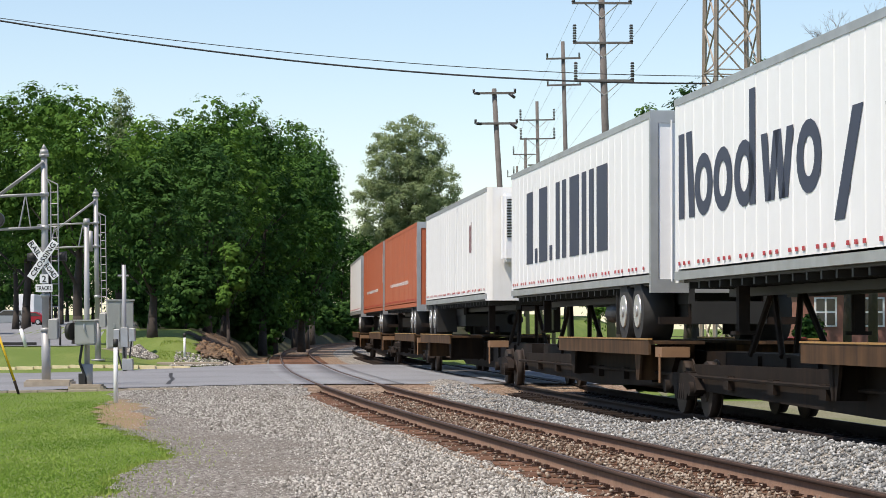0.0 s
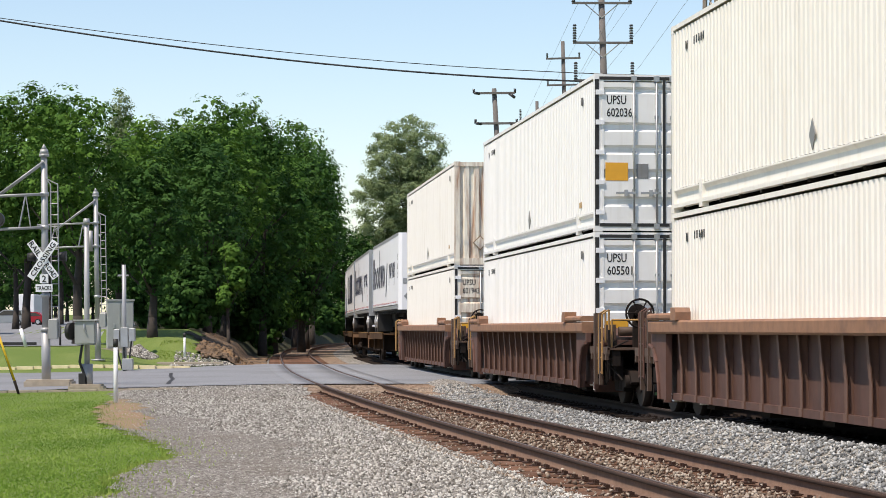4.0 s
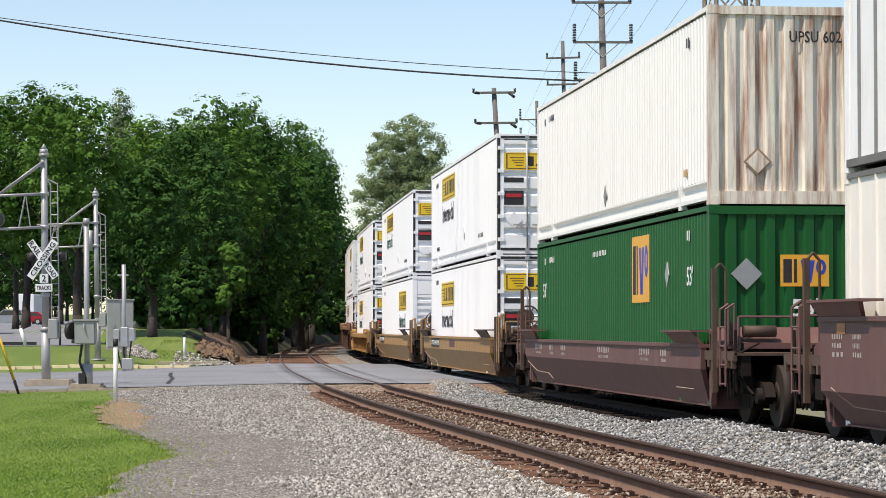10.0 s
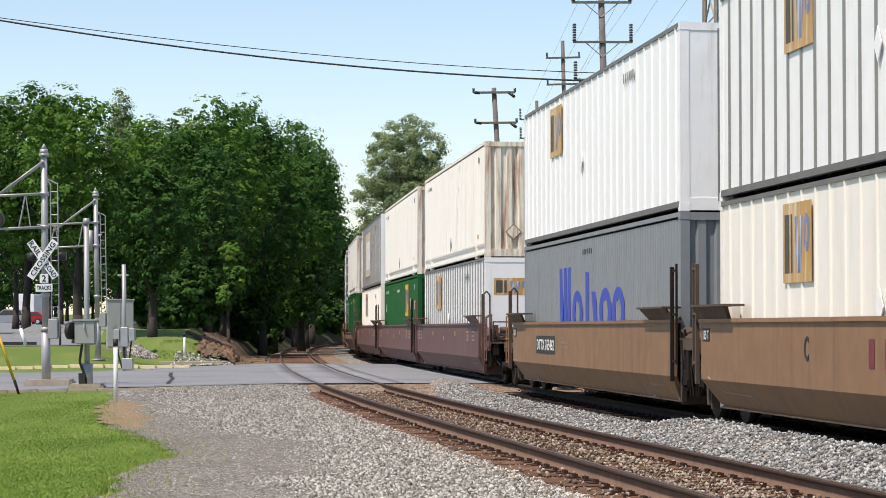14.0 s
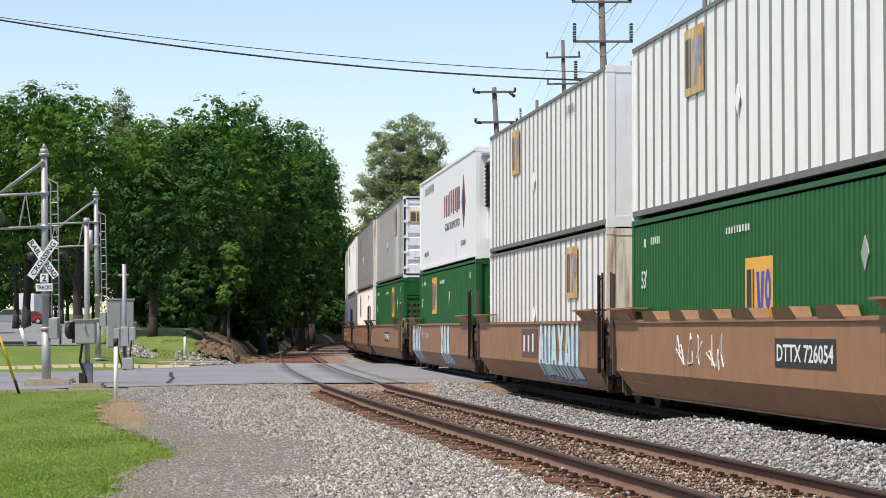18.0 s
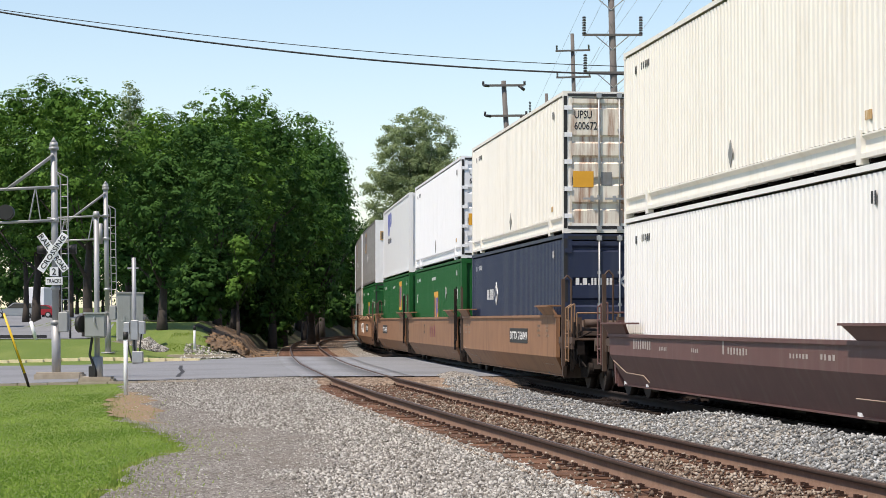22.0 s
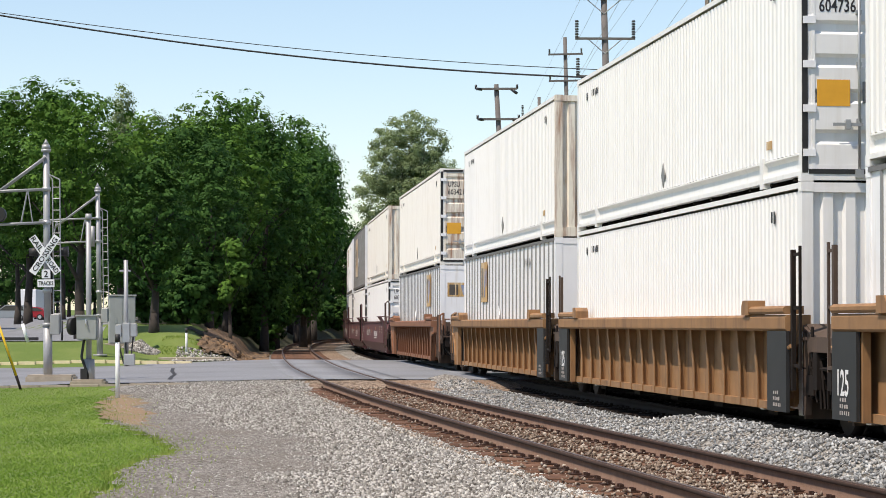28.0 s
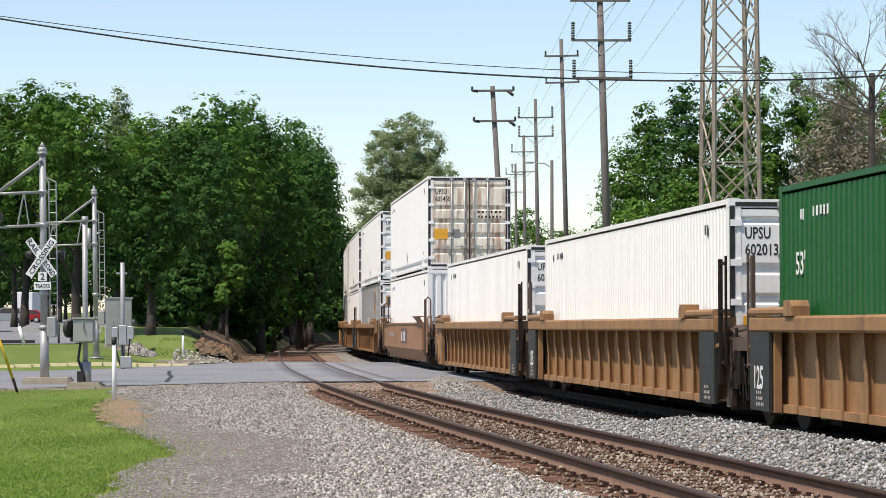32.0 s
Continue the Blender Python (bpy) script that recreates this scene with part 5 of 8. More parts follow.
def sill_lip(bm):
    bx(bm, -1.31, -1.18, -SH + 0.45, SH - 0.45, 0.225, 0.248)


def sill_cap(bm, top=1.47):
    bx(bm, -1.53, -1.36, -SH, SH, top - 0.05, top + 0.003)


def sill_cap_low(bm):
    sill_cap(bm, 1.12)


def sill_low(bm):
    sill_smooth(bm, 1.12, 0.76)


def flare(bm, top=1.47):
    """The guide plate that leans outward on the end of a sill."""
    a = [(-1.51, -SH + 0.02, top - 0.01), (-1.51, -SH + 1.65, top - 0.01), (-1.64, -SH + 1.95, top + 0.19), (-1.64, -SH + 0.02, top + 0.19)]
    lo = [bm.verts.new(q) for q in a]
    hi = [bm.verts.new((x + 0.05, y, z)) for x, y, z in a]
    for k in range(4):
        bm.faces.new((lo[k], lo[(k + 1) % 4], hi[(k + 1) % 4], hi[k]))
    bm.faces.new(lo)
    bm.faces.new(hi[::-1])
    bx(bm, -1.66, -1.36, -SH, -SH + 1.98, top + 0.17, top + 0.20)


def flare_low(bm):
    flare(bm, 1.12)


def sill_rod(bm):
    """A thin operating rod along the sloping foot of a sill."""
    pipe(bm, [(-1.515, SH - 0.5, 0.66), (-1.40, SH - 1.05, 0.46), (-1.39, SH - 2.5, 0.44), (-1.34, SH - 2.75, 0.33)], 0.010, 5)
    pipe(bm, [(-1.40, -SH + 0.9, 0.46), (-1.40, -SH + 2.1, 0.46)], 0.010, 5)


def sill_ribbed(bm, top=1.47):
    prism(bm, [(-1.34, top - 0.1), (-1.34, 0.33), (-1.28, 0.33), (-1.28, top - 0.1)], -SH + 0.56, SH - 0.56)
    prism(bm, [(-1.42, 0.37), (-1.42, 0.27), (-1.24, 0.27), (-1.24, 0.37)], -SH + 0.9, SH - 0.9)


def top_chord(bm, top=1.47):
    """The broad top member of a ribbed side."""
    prism(bm, [(-1.58, top - 0.01), (-1.60, top - 0.03), (-1.60, top - 0.17), (-1.57, top - 0.2), (-1.28, top - 0.2), (-1.28, top), (-1.57, top)], -SH, SH)


def top_chord_low(bm):
    top_chord(bm, 1.12)


def end_tube(bm, top=1.47):
    """A raised tube on the end of a ribbed side, with a bracket at its inner end."""
    prism(bm, [(-1.60, top + 0.01), (-1.62, top + 0.04), (-1.62, top + 0.08), (-1.58, top + 0.11), (-1.36, top + 0.11), (-1.36, top + 0.01)], -SH + 0.02, -SH + 1.75)
    slab(bm, [(-SH + 1.75, top), (-SH + 1.75, top + 0.19), (-SH + 2.02, top + 0.19), (-SH + 2.1, top + 0.12), (-SH + 2.1, top)], -1.63, -1.40)


def end_tube_low(bm):
    end_tube(bm, 1.12)


def sill_rib(bm, top=1.47):
    """One upright stiffener with a narrow outer flange and a foot."""
    h = top - 0.2
    web = [(-1.335, 0.33), (-1.415, 0.33), (-1.42, 0.75), (-1.46, h), (-1.335, h)]
    prism(bm, web, -0.018, 0.018)
    flange = [(-1.413, 0.31), (-1.427, 0.31), (-1.433, 0.75), (-1.473, h), (-1.458, h), (-1.418, 0.75)]
    prism(bm, flange, -0.05, 0.05)
    bx(bm, -1.44, -1.335, -0.065, 0.065, 0.28, 0.38)


def sill_low_rib(bm):
    sill_rib(bm, 1.12)


def sill_low_ribbed(bm):
    sill_ribbed(bm, 1.12)


def arch_panel(bm, top=1.47):
    """The end of a ribbed side, arched over the bogie, at the trailing end."""
    h = top - 0.2
    slab(bm, [(-SH + 0.98, 0.27), (-SH + 0.98, h), (-SH - 0.1, h), (-SH - 0.1, h - 0.16), (-SH + 0.18, h - 0.22), (-SH + 0.42, h - 0.42), (-SH + 0.56, max(h - 0.75, 0.45)), (-SH + 0.60, 0.27)], -1.53, -1.44)
    pipe(bm, [(-1.55, -SH - 0.1, h - 0.18), (-1.55, -SH + 0.18, h - 0.24), (-1.55, -SH + 0.40, h - 0.44), (-1.55, -SH + 0.54, max(h - 0.76, 0.44)), (-1.55, -SH + 0.58, 0.27)], 0.03, 6)


def arch_low(bm):
    arch_panel(bm, 1.12)


def well_beam(bm):
    bx(bm, -1.15, 1.15, -0.25, 0.25, 0.17, 0.23)


def bulkhead(bm):
    """End wall of a well at its trailing end, with the draught beam behind it."""
    bx(bm, -1.35, 1.35, -SH - 0.02, -SH + 0.06, 0.2, 1.30)
    bx(bm, -0.50, 0.50, -SH - 1.75, -SH, 0.66, 0.96)
    slab(bm, [(-SH - 0.60, 1.06), (-SH - 0.60, 1.14), (-SH, 1.36), (-SH, 1.2)], -1.34, 1.34)


def gusset(bm):
    """Side plate between well and bogie, with the arch cut away below."""
    slab(bm, [(-SH - 0.66, 0.98), (-SH - 0.66, 1.12), (-SH, 1.34), (-SH, 0.25), (-SH - 0.10, 0.25), (-SH - 0.22, 0.80), (-SH - 0.40, 0.95)], -1.38, -1.30)


def joint_stand(bm):
    """A slim tall standard at a joint between wells."""
    bx(bm, -1.55, -1.50, -SH - 0.14, -SH - 0.06, 0.55, 2.26)
    bx(bm, -1.53, -1.50, -SH - 0.40, -SH - 0.36, 0.80, 2.30)
    for z in (0.85, 1.55, 2.2):
        bx(bm, -1.535, -1.505, -SH - 0.38, -SH - 0.08, z - 0.02, z + 0.02)


def ladder(bm):
    for y in (-SH - 1.0, -SH - 1.34):
        pipe(bm, [(-1.46, y, 0.55), (-1.46, y, 1.60), (-1.34, y, 1.68), (-1.34, y, 1.1)], 0.017)


def ladder_rung(bm):
    cyl(bm, (-1.46, -SH - 1.0, 0), (-1.46, -SH - 1.34, 0), 0.014, n=6)


def end_rail(bm):
    pipe(bm, [(-1.32, -SH - 1.5, 1.0), (-1.32, -SH - 1.5, 1.50), (-0.5, -SH - 1.5, 1.50), (-0.5, -SH - 1.5, 1.0)], 0.018)
    pipe(bm, [(0.5, -SH - 1.5, 1.0), (0.5, -SH - 1.5, 1.50), (1.32, -SH - 1.5, 1.50), (1.32, -SH - 1.5, 1.0)], 0.018)


def walkway(bm):
    bx(bm, -1.43, 1.43, -SH - 1.75, -SH + 0.02, 0.975, 1.01)
    bx(bm, -1.45, -1.40, -SH - 1.75, -SH + 0.02, 0.90, 1.03)
    for k in range(6):
        bx(bm, -1.46, -1.40, -SH - 1.7 + k * 0.28, -SH - 1.62 + k * 0.28, 0.80, 0.92)


# Plate added over a joint's bogie so that it shades the wheels.
def joint_deck(bm):
    bx(bm, -1.40, 1.40, -SH - 1.84, -SH - 0.02, 1.16, 1.20)
    bx(bm, -1.42, -1.30, -SH - 1.50, -SH - 0.36, 1.02, 1.17)


def grab_post(bm):
    """A tall hand post beside the well's corner."""
    bx(bm, -1.50, -1.43, -SH - 0.72, -SH - 0.64, 0.45, 2.18)
    pipe(bm, [(-1.46, -SH - 0.68, 2.16), (-1.38, -SH - 0.68, 2.25), (-1.30, -SH - 0.68, 2.16), (-1.30, -SH - 0.68, 1.0)], 0.02, 6)


def grab_short(bm):
    """A steel corner post that carries the ladder."""
    for y in (-SH - 0.62, -SH - 1.16):
        bx(bm, -1.48, -1.42, y - 0.05, y + 0.05, 0.36, 1.62)


def rigging(bm):
    """Brake pipes, rods and boxes hung about the bogie."""
    rng = random.Random(5)
    for k in range(7):
        y = -SH - 0.2 - k * 0.24
        x = rng.uniform(-1.36, -1.05)
        bx(bm, x - 0.07, x + 0.07, y - 0.08, y + 0.08, rng.uniform(0.45, 0.72), rng.uniform(0.82, 1.02))
    for k in range(6):
        y = -SH - 0.15 - k * 0.28
        x = rng.uniform(-1.42, -1.2)
        pipe(bm, [(x, y, rng.uniform(0.9, 1.35)), (x, y + rng.uniform(-0.15, 0.15), 0.75), (x + 0.2, y - 0.2, 0.45)], 0.022, 5)
    pipe(bm, [(-1.36, -SH, 0.82), (-1.36, -SH - 1.7, 0.82)], 0.026, 6)
    slab(bm, [(-SH + 0.3, 0.95), (-SH - 1.0, 0.95), (-SH - 1.5, 0.70), (-SH - 1.35, 0.40), (-SH - 0.9, 0.30), (-SH - 0.2, 0.36), (-SH + 0.3, 0.55)], -0.62, -0.56)
    for k in range(9):
        y = -SH - 0.1 - k * 0.17
        z = rng.uniform(0.95, 1.2)
        pipe(bm, [(rng.uniform(-1.3, -1.0), y, z), (-1.38, y - rng.uniform(0.0, 0.2), z - 0.15), (-1.36, y - 0.1, rng.uniform(0.35, 0.7))], 0.016, 5)
    bx(bm, -1.40, -1.16, -SH - 0.55, -SH - 0.20, 0.50, 0.74)


def coupler(bm):
    bx(bm, -0.16, 0.16, -SH - 2.72, -SH - 1.6, 0.72, 0.98)
    bx(bm, -0.26, 0.2, -SH - 2.78, -SH - 2.5, 0.66, 1.04)
    pipe(bm, [(0.3, -SH - 1.7, 0.75), (0.32, -SH - 2.1, 0.45), (0.3, -SH - 2.6, 0.35)], 0.035)


def brake_wheel(bm):
    c = Vector((-0.72, -SH - 1.0, 1.62))
    pts = [c + Vector((0.25 * math.cos(a), 0, 0.25 * math.sin(a))) for a in [2 * math.pi * i / 20 for i in range(21)]]
    pipe(bm, pts, 0.020, 6)
    for i in range(6):
        a = 2 * math.pi * i / 6
        cyl(bm, c, c + Vector((0.25 * math.cos(a), 0, 0.25 * math.sin(a))), 0.014, n=5)
    cyl(bm, c + Vector((0, -0.05, 0)), c + Vector((0, 0.25, 0)), 0.06, n=10)
    cyl(bm, c + Vector((0, 0.20, 0)), c + Vector((0, 0.28, 0)), 0.17, n=14)
    bx(bm, -0.80, -0.64, -SH - 0.80, -SH - 0.70, 1.0, 1.60)


def brake_box(bm):
    cyl(bm, (-1.02, -SH - 0.55, 1.30), (-0.56, -SH - 0.55, 1.30), 0.085, n=12)
    bx(bm, -1.26, -1.08, -SH - 0.62, -SH - 0.42, 1.15, 1.42)


def well_car(kind, paint, label, trail="coupler", lead="coupler", wheel="", fittings=None, marks=None):
    """One well: kind smooth, low, ribbed or low_ribbed; ends coupler or joint."""
    w = thing("well_car", label, "freight car", group="well cars of the train")
    mt = M[paint]
    ft = M[fittings or paint]
    P = lambda n, fn, m_=mt, m4=None, lab="", par=None: part(n, shared((n, fn), fn, m_), m_, par or w, lab, m4)
    sill = {"smooth": sill_smooth, "low": sill_low, "ribbed": sill_ribbed, "low_ribbed": sill_low_ribbed}[kind]
    lowered = kind.startswith("low")
    # Pale cars: shade on guide plates and well ends is put into this colour.
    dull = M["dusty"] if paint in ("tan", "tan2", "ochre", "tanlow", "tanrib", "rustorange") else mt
    # Rusty cars take the sunlit chord colour, lighter than their sheet.
    chord = M["chord"] if paint == "rusty" else mt
    I4, MY = Matrix.Identity(4), Matrix.Scale(-1, 4, (0, 1, 0))
    for m4 in (None, FLIP):
        sd = P("side_sill", sill, mt, m4)
        if "ribbed" in kind:
            P("top_chord", top_chord_low if lowered else top_chord, chord, None, "", sd)
            k = -SH + 1.15
            while k < SH - 1.0:
                P("stiffener", sill_low_rib if lowered else sill_rib, M["rib"] if paint == "rusty" else mt, Matrix.Translation((0, k, 0)), par=sd)
                k += 0.94
            for m5 in (I4, MY):
                P("arch_panel", arch_low if lowered else arch_panel, mt, m5, par=sd)
                P("end_tube", end_tube_low if lowered else end_tube, chord, m5, par=sd)
        else:
            P("top_rail", sill_cap_low if lowered else sill_cap, mt, None, par=sd)
            P("bottom_rail", sill_lip, mt, None, par=sd)
            for m5 in (I4, MY):
                P("guide_plate", flare_low if lowered else flare, mt if paint == "tan2" else dull, m5, par=sd)
            if m4 is None:
                P("operating_rod", sill_rod, M["palerod"], None, "thin pale rod", sd)
    for y in (-6.1, -3.0, 0.0, 3.0, 6.1):
        P("crossbeam", well_beam, M["steel"], Matrix.Translation((0, y, 0)))
    for end, m4 in ((trail, I4), (lead, FLIP)):
        first = m4 is I4
        m6 = I4 if first else FLIP @ MIRX
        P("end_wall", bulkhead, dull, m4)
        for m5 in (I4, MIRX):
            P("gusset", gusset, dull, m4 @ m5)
        P("rigging", rigging, M["steel"], m6, "dark brake rigging")
        if end == "joint":
            P("standard", joint_stand, M["steel"] if first else dull, m6)
            if first:
                P("deck_plate", joint_deck, dull)
        else:
            ld = P("ladder", ladder, ft, m6, "steel side ladder")
            for z in (0.58, 0.84, 1.10, 1.36):
                P("rung", ladder_rung, ft, Matrix.Translation((0, 0, z)), "", ld)
            P("end_rail", end_rail, ft, m6)
            P("walkway", walkway, M["rust_steel"], m6)
            P("grab_post", grab_short if paint in ("rusty", "ochre", "tanlow", "rustorange", "tanrib") else grab_post, M["rust_steel"], m6)
            P("coupler", coupler, M["steel"], m4)
            P("brake_gear", brake_box, M["rust_steel"], m6)
    if wheel:
        P("brake_wheel", brake_wheel, M["steel"] if wheel.endswith("d") or paint == "rusty" else M["rust_steel"], FLIP @ MIRX if wheel.startswith("lead") else None, "spoked hand brake wheel")
    truck_parts(w, -SH - (0.95 if trail == "joint" else 0.78))
    if lead != "joint":
        truck_parts(w, SH + 0.78)
    return w


def on_sill(w, name, me, ink, y, z, sw=1.0, sh=1.0, x=-1.503, label=""):
    """A flat mark on the near sill, y metres from the leading end."""
    return part(name, me, ink, w, label, Matrix.Translation((x, SH - y, z)) @ SIDE @ Matrix.Diagonal((sw, 1, sh, 1)))


def sill_number(w, text, y, z, h=0.24, wd=1.55, ink="inkwhite", box=True):
    if box:
        on_sill(w, "number_panel", shared(plate, plate, M["white"]), M["black"], y - 0.1, z - 0.07, wd + 0.2, h + 0.14, label="black number panel")
    part("lettering", words(text, h, wd), M[ink], w, "", Matrix.Translation((-1.507, SH - y, z)) @ SIDE)


def sill_bars(w, ink, y, z, h, wd, n, gap=0.35):
    on_sill(w, "lettering", bar_row(n, gap), M[ink], y, z, wd, h)


def service_marks(w, ink="palewhite", patches=True):
    for y, wd, n in ((0.5, 0.5, 3), (1.3, 0.35, 4), (14.2, 0.45, 5), (15.4, 0.5, 3)):
        for k in range(3):
            sill_bars(w, ink, y, 1.02 + 0.10 * k, 0.055, wd * (1, 0.8, 0.9)[k], n + k)
    if patches:
        for y, z in ((0.7, 1.28), (5.1, 1.14), (8.2, 1.00), (11.2, 1.14), (14.3, 1.08)):
            on_sill(w, "reflector", shared(plate, plate, M["white"]), M["dullorange"], y, z, 0.32, 0.12, label="orange reflective patch")


def on_skin(u, q, out):
    """A place on the smooth near sill and its sloping foot: u metres from the leading end, q up, out proud of the plate."""
    return (-1.50 - out + max(0.0, 0.62 - q) * 0.595, SH - u, q)


def stroke(bm, u0, q0, u1, q1, wd, out):
    """A broad brushed band from low to high, bent where the plate is folded."""
    cuts = [q0, 0.62, q1] if q0 < 0.60 and q1 > 0.64 else [q0, q1]
    row = []
    for q in cuts:
        u = u0 + (u1 - u0) * (q - q0) / (q1 - q0)
        row.append((bm.verts.new(on_skin(u - wd / 2, q, out)), bm.verts.new(on_skin(u + wd / 2, q, out))))
    for a, b in zip(row, row[1:]):
        bm.faces.new((a[0], a[1], b[1], b[0]))


def graffiti(w, y, wd, seed, low=0.30, z1=1.45):
    """Tall spray-painted block letters: a blue ground at the foot, dark outlines and pale fillings."""
    rng = random.Random(seed)
    n = max(2, round(wd / 0.85))
    step = wd / n
    bands = []
    for i in range(n):
        a = y + i * step
        lo, hi = low + rng.uniform(0.0, 0.12), z1 - rng.uniform(0.0, 0.06)
        form = rng.randrange(4)
        if form == 0:
            bands += [(a + 0.12, lo, a + step * 0.46, hi, 0.24), (a + step - 0.14, lo, a + step * 0.54, hi, 0.24), (a + step * 0.5, lo + 0.32, a + step * 0.5, lo + 0.50, step * 0.6)]
        elif form == 1:
            bands += [(a + 0.16, lo, a + 0.16, hi, 0.26), (a + step - 0.16, lo, a + step - 0.16, hi, 0.26), (a + step * 0.5, lo, a + step * 0.5, lo + 0.24, step * 0.8)]
        elif form == 2:
            bands += [(a + 0.18, lo, a + 0.14, hi, 0.30), (a + step * 0.5, hi - 0.26, a + step * 0.5, hi, step * 0.85), (a + step * 0.6, lo + 0.1, a + step * 0.45, hi - 0.2, 0.22)]
        else:
            bands += [(a + 0.15, lo, a + step - 0.2, hi, 0.27), (a + step - 0.14, lo, a + 0.16, hi, 0.25)]
    for nm, layer, out, ink, lab in (("graffiti", "ground", 0.004, "sprayblue", "blue spray-painted ground"), ("graffiti", "edge", 0.008, "spraydark", "dark spray-painted outlines"),
                                     ("graffiti", "fill", 0.012, "pale", "pale blue spray-painted letters"), ("graffiti", "mark", 0.016, "sprayred", "red spray-painted edge")):
        bm = bmesh.new()
        if layer == "ground":
            for k in range(n * 3):
                u = y + (k + 0.5) * step / 3
                stroke(bm, u + rng.uniform(-0.1, 0.1), low - 0.02, u + rng.uniform(-0.1, 0.1), rng.uniform(0.7, 1.3), step / 3 * 1.12, out + 0.0004 * (k % 3))
        elif layer == "mark":
            for k in (0.02, wd * 0.5):
                stroke(bm, y + k, low + 0.1, y + k + 0.06, z1 - 0.1, 0.05, out)
        else:
            for k, (u0, q0, u1, q1, b) in enumerate(bands):
                g = 0.035 if layer == "edge" else 0.0
                stroke(bm, u0, q0 - g, u1, min(z1 - 0.005, q1 + g), b + 2 * g, out + 0.0006 * (k % 3))
        part(nm, mesh_of(nm, bm, M[ink]), M[ink], w, lab)


def sill_hood(bm):
    """A small hood on top of the sill."""
    a = [(-1.54, -0.55, 1.46), (-1.54, 0.55, 1.46), (-1.60, 0.42, 1.60), (-1.60, -0.42, 1.60)]
    lo = [bm.verts.new(q) for q in a]
    hi = [bm.verts.new((-1.34, y, z)) for x, y, z in a]
    for k in range(4):
        bm.faces.new((lo[k], lo[(k + 1) % 4], hi[(k + 1) % 4], hi[k]))
    bm.faces.new(lo)
    bm.faces.new(hi[::-1])


def put(ob, trail, lift=0.0):
    """Sets a vehicle or load on the line: the trailing end of its 53-foot length at s = trail at the start."""
    RIDERS.append((ob, trail + CL / 2, lift))
    return ob


LOW, HIGH = 0.23, 3.13


def stack(trail, well, lower, upper=None):
    put(well, trail)
    put(lower, trail, LOW)
    if upper:
        put(upper, trail, HIGH)


def end_panels(w, i):
    """Black end panels at the joints of a ribbed articulated car."""
    for far, on in ((False, i < 2), (True, i > 0)):
        if on:
            a, b = (SH - 0.92, SH) if far else (-SH, -SH + 0.92)
            bm = bmesh.new()
            bx(bm, -1.59, -1.545, a, b, 0.28, 1.27)
            part("end_panel", bm, M["black"], w, "black end panel")
            for k in range(3):
                part("lettering", bar_row(5 - k, 0.3), M["palewhite"], w, "", Matrix.Translation((-1.593, b - 0.30, 0.34 + 0.075 * k)) @ SIDE @ Matrix.Diagonal((0.40 - 0.06 * k, 1, 0.045, 1)))
            if far:
                part("lettering", words("125", 0.30, 0.42), M["inkwhite"], w, "", Matrix.Translation((-1.593, SH - 0.22, 0.55)) @ SIDE)


BROWN, TANL, ORL = "brown steel double-stack well car", "faded yellow-brown steel well car", "weathered orange-brown ribbed well car"
w = well_car("ribbed", "rusty", "rust-brown ribbed steel well car with yellow end ladders", wheel="trail", fittings="ochre")
stack(-49.35, w, upsu("cream", "door", "UPSU 601943", "dirtywhite"), upsu("cream", "corr", "UPSU 603546", "dirtywhite"))
w = well_car("ribbed", "rusty", "rust-brown ribbed steel well car with yellow end ladders", wheel="trail", fittings="ochre")
stack(-72.2, w, upsu("white", "door", "UPSU 605501"), upsu("white", "door", "UPSU 602036"))
w = well_car("ribbed", "rusty", "rust-brown ribbed steel well car", wheel="trail")
stack(-95.0, w, upsu("cream", "door", "UPSU 603351"), upsu("cream", "corr", "UPSU 601240", "dirtywhite"))
w = well_car("ribbed", "rusty", "rust-brown ribbed steel well car", wheel="trail", fittings="rusty")
stack(-118.4, w, hunt("door", upper=False, logo_y=2.55), hunt("horiz", logo_y=9.3))
w = well_car("low_ribbed", "ochre", "yellow ribbed steel well car with low sides", wheel="trail")
stack(-141.0, w, hunt("door", upper=False, logo_y=2.8), hunt("door", logo_y=3.2))
w = well_car("low", "tanlow", "yellow-brown well car with low smooth sides", wheel="trail")
sill_number(w, "DTTX 471893", 2.8, 0.87, 0.13, 2.1)
sill_bars(w, "ink", 0.9, 0.90, 0.10, 0.9, 6)
mixed = hunt("horiz", upper=False, logo_y=9.75)
for ex, ink in ((0.95, "inkred"), (1.40, "yellow"), (1.85, "signwhite")):
    stuck(mixed, "placard", diamond, M[ink], "e", ex, 1.40, 1.0, 1.0, "square hazard placard on its corner")
stack(-163.8, w, mixed, hunt("door", logo_y=3.15))
w = well_car("low", "tanlow", "yellow-brown well car with low smooth sides and a hand brake wheel", wheel="trail")
sill_number(w, "DTTX 469928", 2.6, 0.87, 0.13, 2.1)
on_sill(w, "patch", shared(plate, plate, M["white"]), M["maroon"], 7.6, 0.84, 1.3, 0.2, label="dark red painted patch")
stack(-186.75, w, hunt("door", "ink", False, 3.2), hunt("door", "ink", True, 3.4))
w = well_car("low", "brown", "brown well car with low smooth sides", wheel="")
for y, wd, n in ((1.4, 0.9, 6), (3.2, 0.5, 3), (4.6, 0.6, 3), (8.6, 1.2, 7), (12.4, 0.8, 6), (14.0, 0.5, 3)):
    sill_bars(w, "palewhite", y, 0.92, 0.11, wd, n)
    sill_bars(w, "palewhite", y + 0.1, 0.83, 0.05, wd * 0.8, n + 2)
